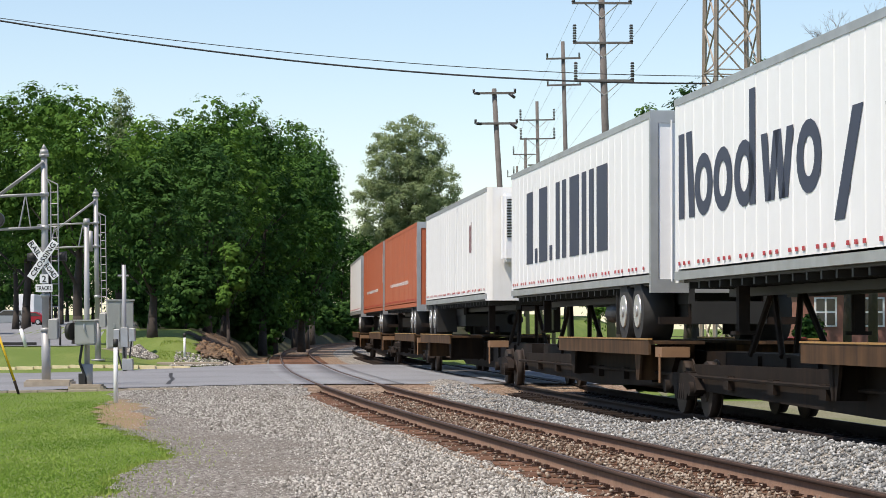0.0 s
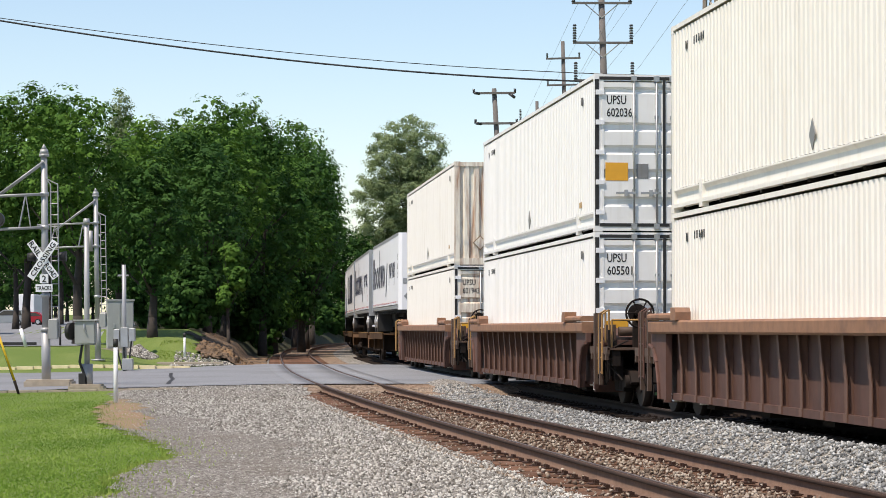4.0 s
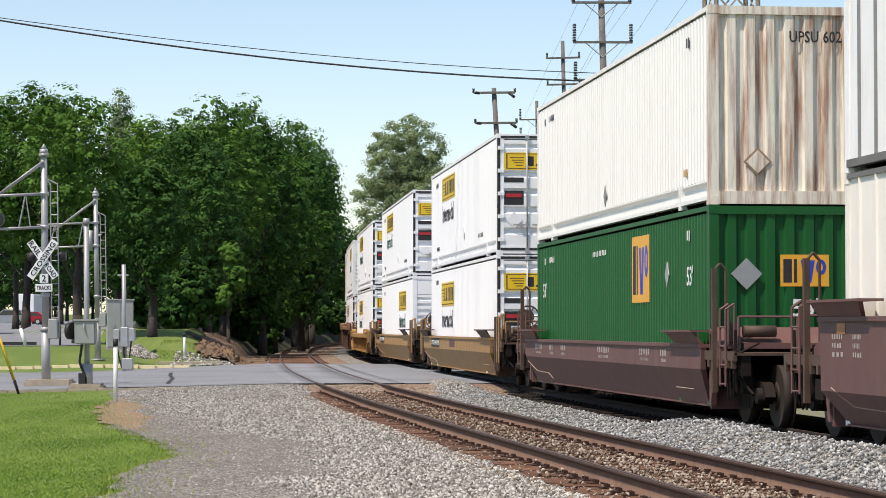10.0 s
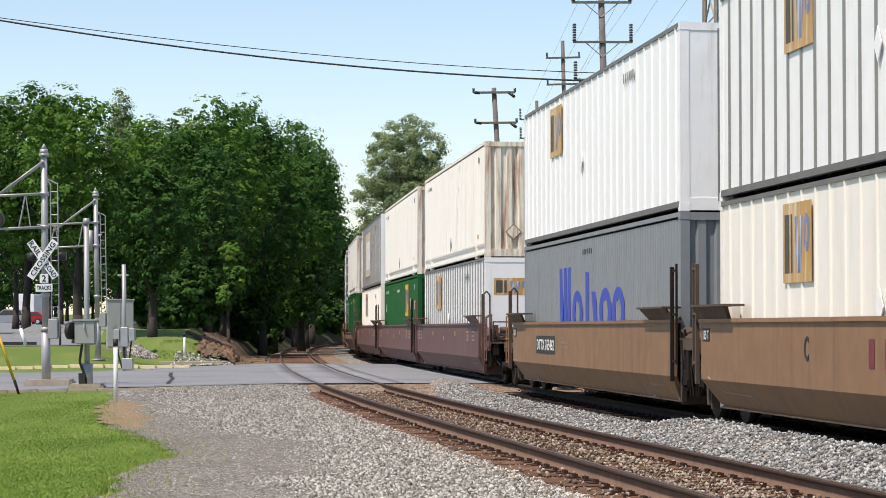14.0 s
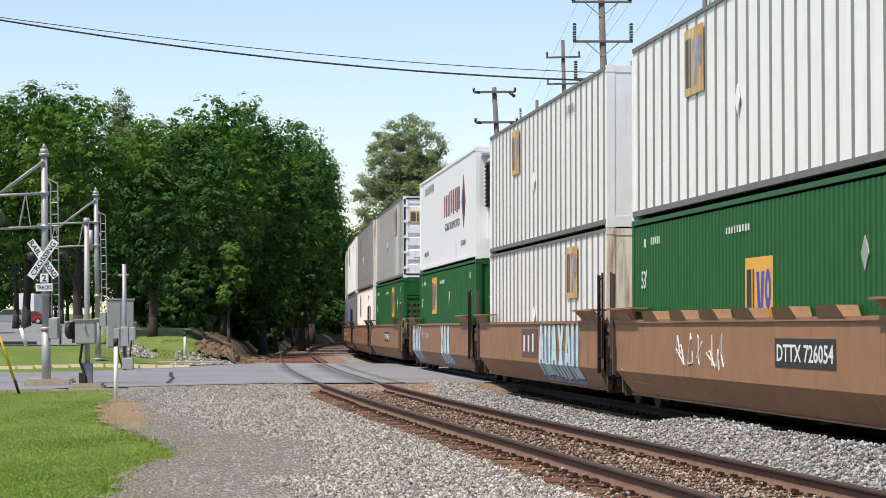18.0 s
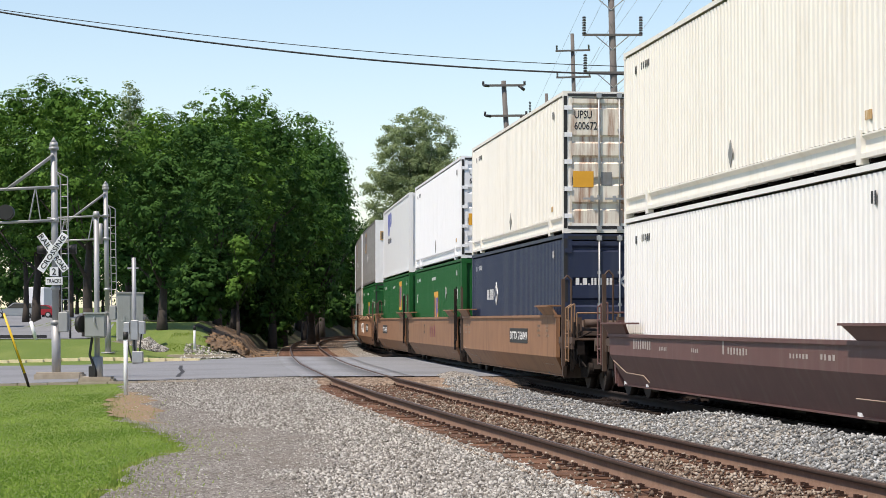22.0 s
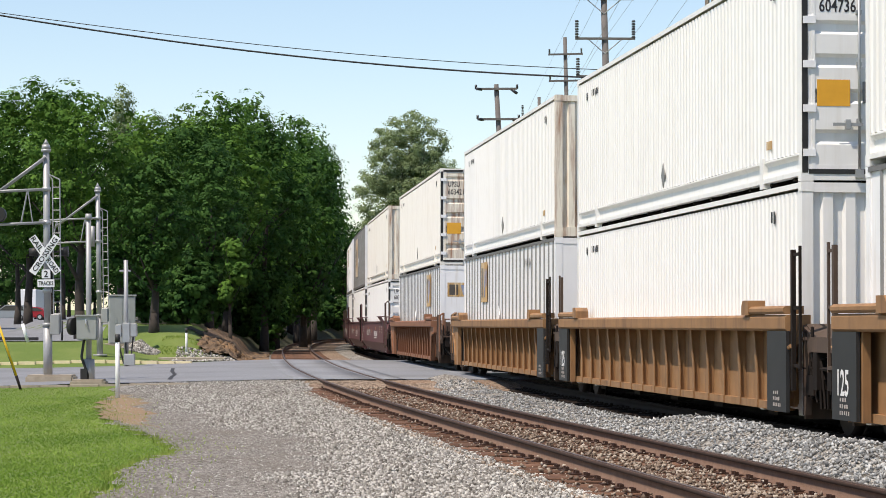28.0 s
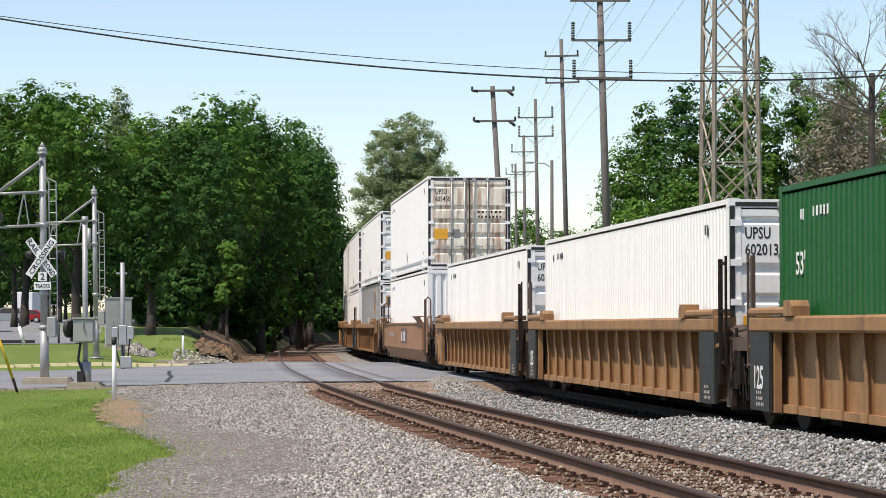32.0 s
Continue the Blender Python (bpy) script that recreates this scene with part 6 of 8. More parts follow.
stack(-209.45, w, emerald(logo_y=10.35), upsu("white", "corr", "UPSU 602173", "dirtywhite"))
# articulated car, three brown wells
hazmat = ribbed("oldwhite", "posts", 0, "white")
for ex, ink, txt, num in ((0.36, "inkred", "FLAMMABLE", "3"), (0.82, "signwhite", "CORROSIVE", "8")):
    dm = stuck(hazmat, "placard", diamond, M[ink], "e", ex, 1.93, 1.15, 1.3, "hazard placard", out=0.004)
    if ink == "signwhite":
        q = stuck(hazmat, "placard", diamond, M["ink"], "e", ex, 1.90, 0.8, 0.9, out=0.007)
    lettering(hazmat, txt, M["inkwhite"], "e", ex - 0.15, 1.90, 0.05, 0.3).location.y -= 0.022
    lettering(hazmat, num, M["inkwhite"], "e", ex - 0.02, 1.76, 0.05).location.y -= 0.022
stuck(hazmat, "placard", diamond, M["inkred"], "s", 9.0, 1.5, 0.7, 1.0)
for i, (tr, lo, up) in enumerate(((-232.35, lambda: ribbed("cream", "posts", 3.7, w=1.3), lambda: hazmat),
                                  (-251.0, lambda: emerald(logo_y=10.65), lambda: upsu("cream", "corr", "UPSU 601312", "dirtywhite")),
                                  (-269.8, lambda: ribbed("oldwhite", "flat", 3.9, end_logo=True, end_paint="pure", w=1.3), lambda: upsu("cream", "corr", "UPSU 601427", "dirtywhite")))):
    w = well_car("smooth", "brown", BROWN + " with smooth sides", "joint" if i < 2 else "coupler", "joint" if i else "coupler")
    service_marks(w)
    stack(tr, w, lo(), up())
# articulated car, three tan wells
mats = container("fine", "grey", "corr", "grey corrugated container with large blue marks")
stuck(mats, "brand_mark", logo_blue, M["inkblue"], "s", 4.7, 0.95, 7.0, 1.35, "plain blue brand shapes")
bars(mats, M["ink"], "s", 7.4, 2.5, 0.1, 1.1, 5)
lettering(mats, "M\nL\nH\nU\n2\n8", M["ink"], "e", 1.55, 0.75, 1.55, 0.16)
for i, (tr, lo, up, num) in enumerate(((-292.9, lambda: mats, lambda: ribbed("pure", "posts", 3.7, end_paint="oldwhite", w=1.4), "DTTX 765462"),
                                       (-311.6, lambda: ribbed("cream", "posts", 3.4, w=1.3), lambda: ribbed("oldwhite", "posts", 3.5, w=1.3, end_paint="dirtywhite"), ""),
                                       (-330.2, lambda: emerald("horiz", 9.9), lambda: ribbed("oldwhite", "door", 11.2, end_logo=True, w=1.2), "DTTX 765462"))):
    w = well_car("smooth", "tan", TANL + " with smooth sides", "joint" if i < 2 else "coupler", "joint" if i else "coupler")
    if num:
        sill_number(w, num, 3.5 if i == 0 else 9.5, 0.90, 0.22, 2.2)
        for k in range(3):
            sill_bars(w, "palerod", 6.6 if i == 0 else 3.0, 0.95 + k * 0.09, 0.05, 1.0 - 0.15 * k, 7)
    else:
        part("lettering", words("C", 0.3, 0.2), M["ink"], w, "", Matrix.Translation((-1.507, SH - 5.4, 0.95)) @ SIDE)
        sill_bars(w, "inkmaroon", 7.9, 0.9, 0.36, 1.7, 3, 0.5)
    lettering_panel = on_sill(w, "sign_plate", shared(plate, plate, M["white"]), M["black"], 0.15, 1.16, 0.42, 0.18, label="small dark number plate")
    part("lettering", words("125 T", 0.13, 0.34), M["inkwhite"], w, "", Matrix.Translation((-1.508, SH - 0.19, 1.185)) @ SIDE)
    stack(tr, w, lo(), up())
# articulated car with graffiti
for i, (tr, lo, up) in enumerate(((-353.2, lambda: emerald(logo_y=4.2), reefer),
                                  (-372.2, lambda: ribbed("oldwhite", "flat", 11.7, end_paint="dirtywhite", w=1.3), lambda: ribbed("oldwhite", "posts", 4.05, w=1.15)),
                                  (-390.6, lambda: emerald("door", 7.7, 0.95), lambda: ribbed("oldwhite", "posts", 4.1, end_logo=True, w=1.25)))):
    w = well_car("smooth", "tan2", "dusty orange-brown well car with spray-painted sides", "joint" if i < 2 else "coupler", "joint" if i else "coupler", wheel="trail" if i == 2 else "")
    if i == 0:
        graffiti(w, 0.4, 2.8, 3)
        graffiti(w, 9.4, 2.6, 4)
        sill_number(w, "DTTX 726054", 3.4, 1.0, 0.2, 2.4, "palewhite", False)
    elif i == 1:
        on_sill(w, "number_panel", shared(plate, plate, M["white"]), M["brown"], 7.3, 0.72, 2.3, 0.60, label="dark brand panel")
        on_sill(w, "brand_mark", bar_row(3, 0.5), M["inkwhite"], 7.5, 0.84, 1.9, 0.38, x=-1.508)
        graffiti(w, 9.7, 5.0, 5)
    else:
        sill_number(w, "DTTX 726054", 10.5, 0.92, 0.22, 2.5)
        bm = bmesh.new()
        rng = random.Random(9)
        for k in range(5):
            p = Vector((k * 0.65, -0.004, 0.75))
            pts = [p + Vector((rng.uniform(-0.3, 0.3), 0, rng.uniform(0, 0.55))) for _ in range(6)]
            pipe(bm, pts, 0.010, 4)
        on_sill(w, "graffiti", mesh_of("scrawl", bm, M["inkwhite"]), M["inkwhite"], 5.0, 0, label="thin white scrawl")
        for y in (1.0, 3.0, 5.0, 7.0, 9.0, 11.0, 13.0):
            part("hood", shared("sill_hood", sill_hood, M["tan"]), M["tan"], w, "", Matrix.Translation((0, SH - y, 0)))
    stack(tr, w, lo(), up())
# articulated car, smooth tan wells
csx = container("smooth", "pure", "corr", "white container with a small blue mark and a ribbed end", "", "white")
stuck(csx, "brand_mark", logo_zig, M["inkblue"], "s", 3.0, 1.75, 2.4, 0.95, "plain blue brand shapes")
bars(csx, M["inknavy"], "s", 3.0, 1.42, 0.22, 2.4, 11)
bars(csx, M["ink"], "e", 1.45, 0.9, 1.7, 0.14, 1)
navy = container("fine", "navy", "door", "navy blue corrugated container with white marks", "", "navy")
small_marks(navy, "inkwhite")
stuck(navy, "brand_mark", logo_block, M["inkwhite"], "s", 3.3, 1.66, 1.3, 0.26, "plain white brand shapes")
stuck(navy, "brand_mark", diamond, M["inkwhite"], "s", 5.2, 1.80, 1.9, 1.7)
stuck(navy, "brand_mark", diamond, M["navy"], "s", 5.2, 1.80, 1.0, 0.9, out=0.012)
stuck(navy, "brand_mark", logo_block, M["inkwhite"], "e", 0.25, 1.85, 0.80, 0.14, "plain white brand shapes")
stuck(navy, "brand_mark", diamond, M["inkwhite"], "e", 1.28, 1.92, 0.9, 0.9)
stuck(navy, "brand_mark", diamond, M["navy"], "e", 1.28, 1.92, 0.5, 0.5, out=0.012)
for i, (tr, lo, up) in enumerate(((-413.8, lambda: emerald(logo_y=10.4), lambda: csx), (-432.75, lambda: emerald(logo_y=7.35, logo_z=0.95), lambda: upsu("pure", "door", "UPSU 603727")),
                                  (-451.6, lambda: navy, lambda: upsu("cream", "door", "UPSU 600672", "dirtywhite")))):
    w = well_car("smooth", "tan2", "dusty brown steel well car with smooth sides", "joint" if i < 2 else "coupler", "joint" if i else "coupler", wheel="lead_d" if i == 0 else "", fittings="tan")
    if i == 1:
        part("lettering", words("C", 0.3, 0.2), M["ink"], w, "", Matrix.Translation((-1.507, SH - 6.5, 0.95)) @ SIDE)
        sill_bars(w, "inkmaroon", 8.7, 0.86, 0.36, 2.1, 3, 0.5)
    else:
        sill_number(w, "DTTX 766049", 3.7 if i == 0 else 9.8, 0.93, 0.185, 2.8)
        service_marks(w, "palerod", False)
    stack(tr, w, lo(), up())
w = well_car("low", "brown", "brown well car with low smooth sides", wheel="")
for y, wd, n, h in ((2.2, 1.5, 8, 0.16), (4.3, 0.6, 5, 0.06), (6.6, 0.5, 4, 0.06), (8.6, 0.2, 1, 0.26), (8.9, 1.2, 7, 0.1), (12.2, 0.9, 6, 0.06), (13.6, 0.7, 4, 0.07)):
    sill_bars(w, "palewhite", y, 0.88, h, wd, n)
stack(-474.4, w, upsu("white", "door", "UPSU 604897"), upsu("cream", "corr", "UPSU 601318", "dirtywhite"))
# articulated car, three maroon wells
for i, (tr, lo, up, lt) in enumerate(((-497.5, lambda: upsu("white", "door", "UPSU 604841"), lambda: ribbed("pure", "posts", 3.5, end_paint="oldwhite", w=1.2), "A"),
                                      (-516.1, lambda: upsu("white", "door", "UPSU 603838"), lambda: ribbed("oldwhite", "posts", 4.75, "rust", w=1.4), "C"),
                                      (-534.6, lambda: upsu("white", "door", "UPSU 603832"), lambda: upsu("cream", "corr", "UPSU 603992", "dirtywhite"), "B"))):
    w = well_car("smooth", "maroon", "dark maroon-brown steel well car with smooth sides", "joint" if i < 2 else "coupler", "joint" if i else "coupler", wheel="trail_d" if i == 2 else "")
    service_marks(w)
    part("lettering", words("254778", 0.25, 1.3), M["palewhite"], w, "", Matrix.Translation((-1.507, SH - 5.4, 0.88)) @ SIDE)
    sill_bars(w, "palewhite", 4.1, 0.88, 0.25, 1.0, 4)
    part("lettering", words(lt, 0.26), M["palewhite"], w, "", Matrix.Translation((-1.507, SH - 7.4, 0.88)) @ SIDE)
    on_sill(w, "brand_mark", shared(logo_lean, logo_lean, M["white"]), M["inkdull"], 9.9, 0.78, 2.6, 0.30, label="plain white brand shapes")
    part("lettering", words("53", 0.3, 0.32), M["palewhite"], w, "", Matrix.Translation((-1.507, SH - 0.35, 0.72)) @ SIDE)
    stack(tr, w, lo(), up())
w = well_car("ribbed", "rustorange", "rust-orange ribbed steel well car", wheel="")
stack(-556.9, w, ribbed("oldwhite", "flat", 11.6, end_logo=True, w=1.4), upsu("cream", "door", "UPSU 603421", "dirtywhite"))
# articulated car, three ribbed tan wells
for i, (tr, lo, up) in enumerate(((-579.6, lambda: ribbed("oldwhite", "flat", 3.9, end_paint="pure", w=1.2), lambda: upsu("white", "corr", "", "dirtywhite")),
                                  (-598.4, lambda: upsu("white", "corr", ""), lambda: upsu("white", "door", "UPSU 604736")),
                                  (-617.2, lambda: ribbed("oldwhite", "door", 11.5, end_logo=True, w=1.2), lambda: upsu("white", "door", "UPSU 602696")))):
    w = well_car("ribbed", "tanrib", ORL, "joint" if i < 2 else "coupler", "joint" if i else "coupler", wheel="trail_d" if i == 2 else "")
    end_panels(w, i)
    stack(tr, w, lo(), up())
w = well_car("smooth", "tan2", "brown steel well car with smooth sides", wheel="lead_d")
sill_bars(w, "palewhite", 2.5, 0.98, 0.18, 2.6, 10)
on_sill(w, "number_panel", shared(plate, plate, M["white"]), M["brown"], 8.2, 0.78, 2.6, 0.5, label="dark brand panel")
on_sill(w, "brand_mark", bar_row(3, 0.5), M["inkwhite"], 8.45, 0.86, 2.1, 0.34, x=-1.508)
stack(-639.4, w, upsu("white", "corr", "UPSU 603071"), upsu("white", "door", "UPSU 605450", "dirtywhite"))
for i, (tr, lo) in enumerate(((-661.5, lambda: upsu("white", "door", "UPSU 603616")), (-680.2, lambda: upsu("white", "door", "UPSU 602013")), (-699.0, lambda: emerald(logo_y=8.6)))):
    w = well_car("ribbed", "tanrib", ORL, "joint" if i < 2 else "coupler", "joint" if i else "coupler")
    end_panels(w, i)
    stack(tr, w, lo())


# ---- the train: trailers on spine cars at its head ----
TZ0, TZ1 = 2.05, 4.88        # trailer floor edge and roof


def trailer_side(bm):
    corrugated(bm, CL - 0.3, TZ0 + 0.2, TZ1 - 0.12, 0.6, 0.010, -HX + 0.006, 0.86, 0.05)


def trailer_rails(bm):
    bx(bm, -HX - 0.004, -HX + 0.08, -CL / 2 + 0.1, CL / 2 - 0.1, TZ0 + 0.04, TZ0 + 0.17)
    bx(bm, -HX - 0.004, -HX + 0.08, -CL / 2 + 0.1, CL / 2 - 0.1, TZ1 - 0.12, TZ1 - 0.01)


def trailer_shell(bm):
    bx(bm, HX - 0.05, HX, -CL / 2 + 0.05, CL / 2 - 0.05, TZ0, TZ1 - 0.01)
    bx(bm, -HX + 0.02, HX - 0.02, -CL / 2 + 0.05, CL / 2 - 0.05, TZ1 - 0.05, TZ1 - 0.015)


def trailer_floor(bm):
    bx(bm, -HX + 0.09, HX - 0.09, -CL / 2 + 0.15, CL / 2 - 0.15, TZ0 + 0.0, TZ0 + 0.10)
    for k in range(24):
        y = -CL / 2 + 0.5 + k * 0.65
        bx(bm, -HX + 0.1, HX - 0.1, y, y + 0.08, TZ0 - 0.10, TZ0)
    for x in (-0.45, 0.45):
        bx(bm, x - 0.06, x + 0.06, -CL / 2 + 0.4, CL / 2 - 0.4, TZ0 - 0.22, TZ0 - 0.02)


def trailer_nose(bm):
    v0 = [(-HX, 0.0), (-HX + 0.02, -0.10), (-HX + 0.14, -0.16), (HX - 0.14, -0.16), (HX - 0.02, -0.10), (HX, 0.0), (HX, 0.2), (-HX, 0.2)]
    a = [bm.verts.new((x, -CL / 2 + 0.16 + y, TZ0)) for x, y in v0]
    b = [bm.verts.new((x, -CL / 2 + 0.16 + y, TZ1 - 0.02)) for x, y in v0]
    for i in range(8):
        j = (i + 1) % 8
        bm.faces.new((a[i], a[j], b[j], b[i]))
    bm.faces.new(a)
    bm.faces.new(b)


def trailer_rear_frame(bm):
    for x0, x1 in ((-HX, -HX + 0.13), (HX - 0.13, HX)):
        bx(bm, x0, x1, -CL / 2, -CL / 2 + 0.12, TZ0 - 0.12, TZ1)
    bx(bm, -HX + 0.13, HX - 0.13, -CL / 2, -CL / 2 + 0.12, TZ1 - 0.2, TZ1)
    bx(bm, -HX + 0.13, HX - 0.13, -CL / 2, -CL / 2 + 0.12, TZ0 - 0.12, TZ0 + 0.1)


def trailer_door(bm):
    bx(bm, 0.0, HX - 0.14, -CL / 2 + 0.02, -CL / 2 + 0.06, TZ0 + 0.1, TZ1 - 0.2)
    cyl(bm, (HX - 0.35, -CL / 2, TZ0 + 0.06), (HX - 0.35, -CL / 2, TZ1 - 0.15), 0.016, n=6)


def bogie_box(bm):
    bx(bm, -0.55, 0.55, -1.2, 1.2, TZ0 - 0.28, TZ0 - 0.02)
    for y in (-0.62, 0.62):
        cyl(bm, (-1.0, y, 1.65), (1.0, y, 1.65), 0.07, n=8)
    bx(bm, -0.62, 0.62, -1.9, 3.4, TZ0 - 0.62, TZ0 - 0.26)
    for x in (-0.62, 0.62):
        bx(bm, x - 0.05, x + 0.05, -1.9, 3.4, TZ0 - 0.30, TZ0 - 0.02)
    cyl(bm, (-0.95, 2.0, 1.62), (-0.95, 3.2, 1.62), 0.17, n=12)
    bx(bm, -1.25, -0.65, 1.35, 1.38, 1.25, TZ0)
    bx(bm, 0.65, 1.25, 1.35, 1.38, 1.25, TZ0)


def road_wheel(bm):
    cyl(bm, (-0.26, 0, 0), (0.26, 0, 0), 0.50, n=24)
    for v in bm.verts:
        if abs(v.co.x) > 0.2:
            v.co.y, v.co.z = v.co.y * 0.97, v.co.z * 0.97


def wheel_disc(bm):
    cyl(bm, (-0.285, 0, 0), (-0.255, 0, 0), 0.27, 0.29, n=18)
    cyl(bm, (-0.31, 0, 0), (-0.28, 0, 0), 0.1, n=10)


def bumper(bm):
    bx(bm, -1.15, 1.15, -CL / 2 + 0.02, -CL / 2 + 0.10, 1.42, 1.54)
    for x in (-0.6, 0.6):
        bx(bm, x - 0.06, x + 0.06, -CL / 2 + 0.04, -CL / 2 + 0.12, 1.5, TZ0)


def leg(bm):
    bx(bm, -0.08, 0.08, -0.08, 0.08, 1.30, TZ0)
    bx(bm, -0.15, 0.15, -0.15, 0.15, 1.26, 1.31)


def trailer(label, paint, rear=True, nose_paint=None):
    """rear: the wheels and doors trail; otherwise the trailer rides backward, nose trailing."""
    t = thing("semi_trailer", label, "trailer", group="trailers on the spine cars")
    mt = M[paint]
    P = lambda n, fn, m_=mt, m4=None, lab="", par=None: part(n, shared((n, fn), fn, m_), m_, par or t, lab, m4)
    P("side_wall", trailer_side)
    P("side_rail", trailer_rails, M["silver"] if paint != "orange" else mt, None, "bare metal rail")
    P("shell", trailer_shell)
    P("floor_frame", trailer_floor, M["black"], None, "dark floor beams")
    re, no = (None, FLIP) if rear else (FLIP, None)
    P("rear_frame", trailer_rear_frame, M["silver"], re, "grey metal rear frame")
    P("door", trailer_door, mt, re)
    P("door", trailer_door, mt, (re or Matrix.Identity(4)) @ MIRX)
    P("nose", trailer_nose, M[nose_paint or paint], no)
    P("bumper", bumper, M["steel"], re, "dark underride bumper")
    by = -CL / 2 + 1.9
    yb = by if rear else -by
    bg = P("axle_frame", bogie_box, M["black"], Matrix.Translation((0, yb, 0)) @ (FLIP if not rear else Matrix.Identity(4)))
    for y in (-0.62, 0.62):
        for sx in (-1, 1):
            wl = P("road_wheel", road_wheel, M["tyre"], Matrix.Translation((sx * 0.99, yb + y, 1.645)) @ (FLIP if sx > 0 else Matrix.Identity(4)), "dual rubber tyres")
            part("wheel_disc", shared(wheel_disc, wheel_disc, M["hub"]), M["hub"], wl, "polished wheel disc")
    for sx in (-0.85, 0.85):
        P("landing_leg", leg, M["steel"], Matrix.Translation((sx, (CL / 2 - 2.6) * (1 if rear else -1), 0)))
    k = 0.4
    sh = shared(plate, plate, M["white"])
    i = 0
    while k < CL - 0.5:
        part("reflector", sh, M["inkred"], t, "", Matrix.Translation((-HX - 0.006, CL / 2 - k, TZ0 + 0.26)) @ SIDE @ Matrix.Diagonal((0.12, 1, 0.055, 1)))
        k += 0.32 if i % 3 < 2 else 0.62
        i += 1
    return t


def brand_on(t, y, z, w, h, ink):
    part("brand_mark", shared(logo_shapes, logo_shapes, M["ink"]), ink, t, "plain navy brand shapes", Matrix.Translation((-HX - 0.001, CL / 2 - y, z)) @ SIDE @ Matrix.Diagonal((w, 1, h, 1)))


def spine_beam(bm):
    bx(bm, -0.34, 0.34, -9.3, 9.3, 0.42, 0.98)
    slab(bm, [(-6.5, 0.42), (-5.4, 0.28), (5.4, 0.28), (6.5, 0.42)], -0.30, 0.30)
    for k in range(9):
        y = -6.4 + k * 1.6
        bx(bm, -0.40, -0.34, y, y + 0.06, 0.46, 0.94)


def wheel_deck(bm):
    """One wheel trough of the platform, from the trailing end on, with its turned-down outer edge."""
    prism(bm, [(-1.42, 1.17), (-1.42, 0.93), (-1.38, 0.93), (-1.38, 1.10), (-0.5, 1.10), (-0.5, 1.15), (-1.36, 1.15), (-1.36, 1.17)], -8.5, 0.4)


def deck_edge(bm):
    bx(bm, -1.43, -1.36, -8.52, 0.42, 1.172, 1.195)


def deck_bracket(bm):
    slab(bm, [(-0.30, 1.08), (0.30, 1.08), (0.10, 0.5), (-0.10, 0.5)], -1.30, -1.26)
    slab(bm, [(-0.05, 1.08), (0.05, 1.08), (0.05, 0.5), (-0.05, 0.5)], -1.3, -0.35)


def spine_truss(bm):
    """Side frame below the deck, with brake pipes."""
    slab(bm, [(-8.3, 0.95), (-7.6, 0.42), (-1.2, 0.30), (7.8, 0.40), (8.3, 0.80), (1.0, 0.84), (0.4, 0.95)], -0.92, -0.84)
    pipe(bm, [(-1.0, -8.6, 0.62), (-1.0, 8.6, 0.62)], 0.03, 6)
    for k in range(6):
        y = -6.8 + k * 2.5
        bx(bm, -1.02, -0.84, y, y + 0.30, 0.46, 0.66)


def hitch(bm):
    for x in (-0.35, 0.35):
        pipe(bm, [(x, 5.2, 0.95), (x * 0.6, 6.2, 1.95), (x, 7.0, 0.95)], 0.05)
    bx(bm, -0.45, 0.45, 5.95, 6.5, 1.93, 2.03)


def end_step(bm):
    bx(bm, -1.35, -0.9, -9.2, -8.7, 0.90, 1.06)
    pipe(bm, [(-1.35, -9.05, 0.5), (-1.35, -9.05, 0.95)], 0.02)


def spine_car(rear=True, tail=False):
    s = thing("spine_car", "yellow-brown articulated spine car carrying a trailer", "freight car", group="spine cars of the train")
    P = lambda n, fn, m_, m4=None, lab="": part(n, shared((n, fn), fn, m_), m_, s, lab, m4)
    fl = None if rear else FLIP
    P("center_beam", spine_beam, M["steel"])
    for m5 in (Matrix.Identity(4), MIRX):
        dk = P("wheel_deck", wheel_deck, M["spine"], (fl or Matrix.Identity(4)) @ m5)
        part("deck_edge", shared(deck_edge, deck_edge, M["ochre"]), M["ochre"], dk, "bright worn yellow edge")
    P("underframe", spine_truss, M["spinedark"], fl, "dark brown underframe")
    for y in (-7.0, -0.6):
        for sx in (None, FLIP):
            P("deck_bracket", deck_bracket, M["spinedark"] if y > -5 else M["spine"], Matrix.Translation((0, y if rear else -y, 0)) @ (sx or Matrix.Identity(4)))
    P("hitch", hitch, M["steel"], fl)
    P("end_step", end_step, M["tan"])
    truck_parts(s, -9.2)
    if tail:
        P("coupler", coupler, M["steel"], Matrix.Translation((0, 0.2, 0)))
        ld = P("ladder", ladder, M["ochre"], Matrix.Translation((0, 0.3, 0)))
        for z in (0.58, 0.84, 1.10, 1.36):
            part("rung", shared("spine_rung", ladder_rung, M["ochre"]), M["ochre"], ld, "", Matrix.Translation((0, 0, z)))
    return s


def trail_set(trail, tr, rear=True, tail=False):
    put(spine_car(rear, tail), trail)
    put(tr, trail)


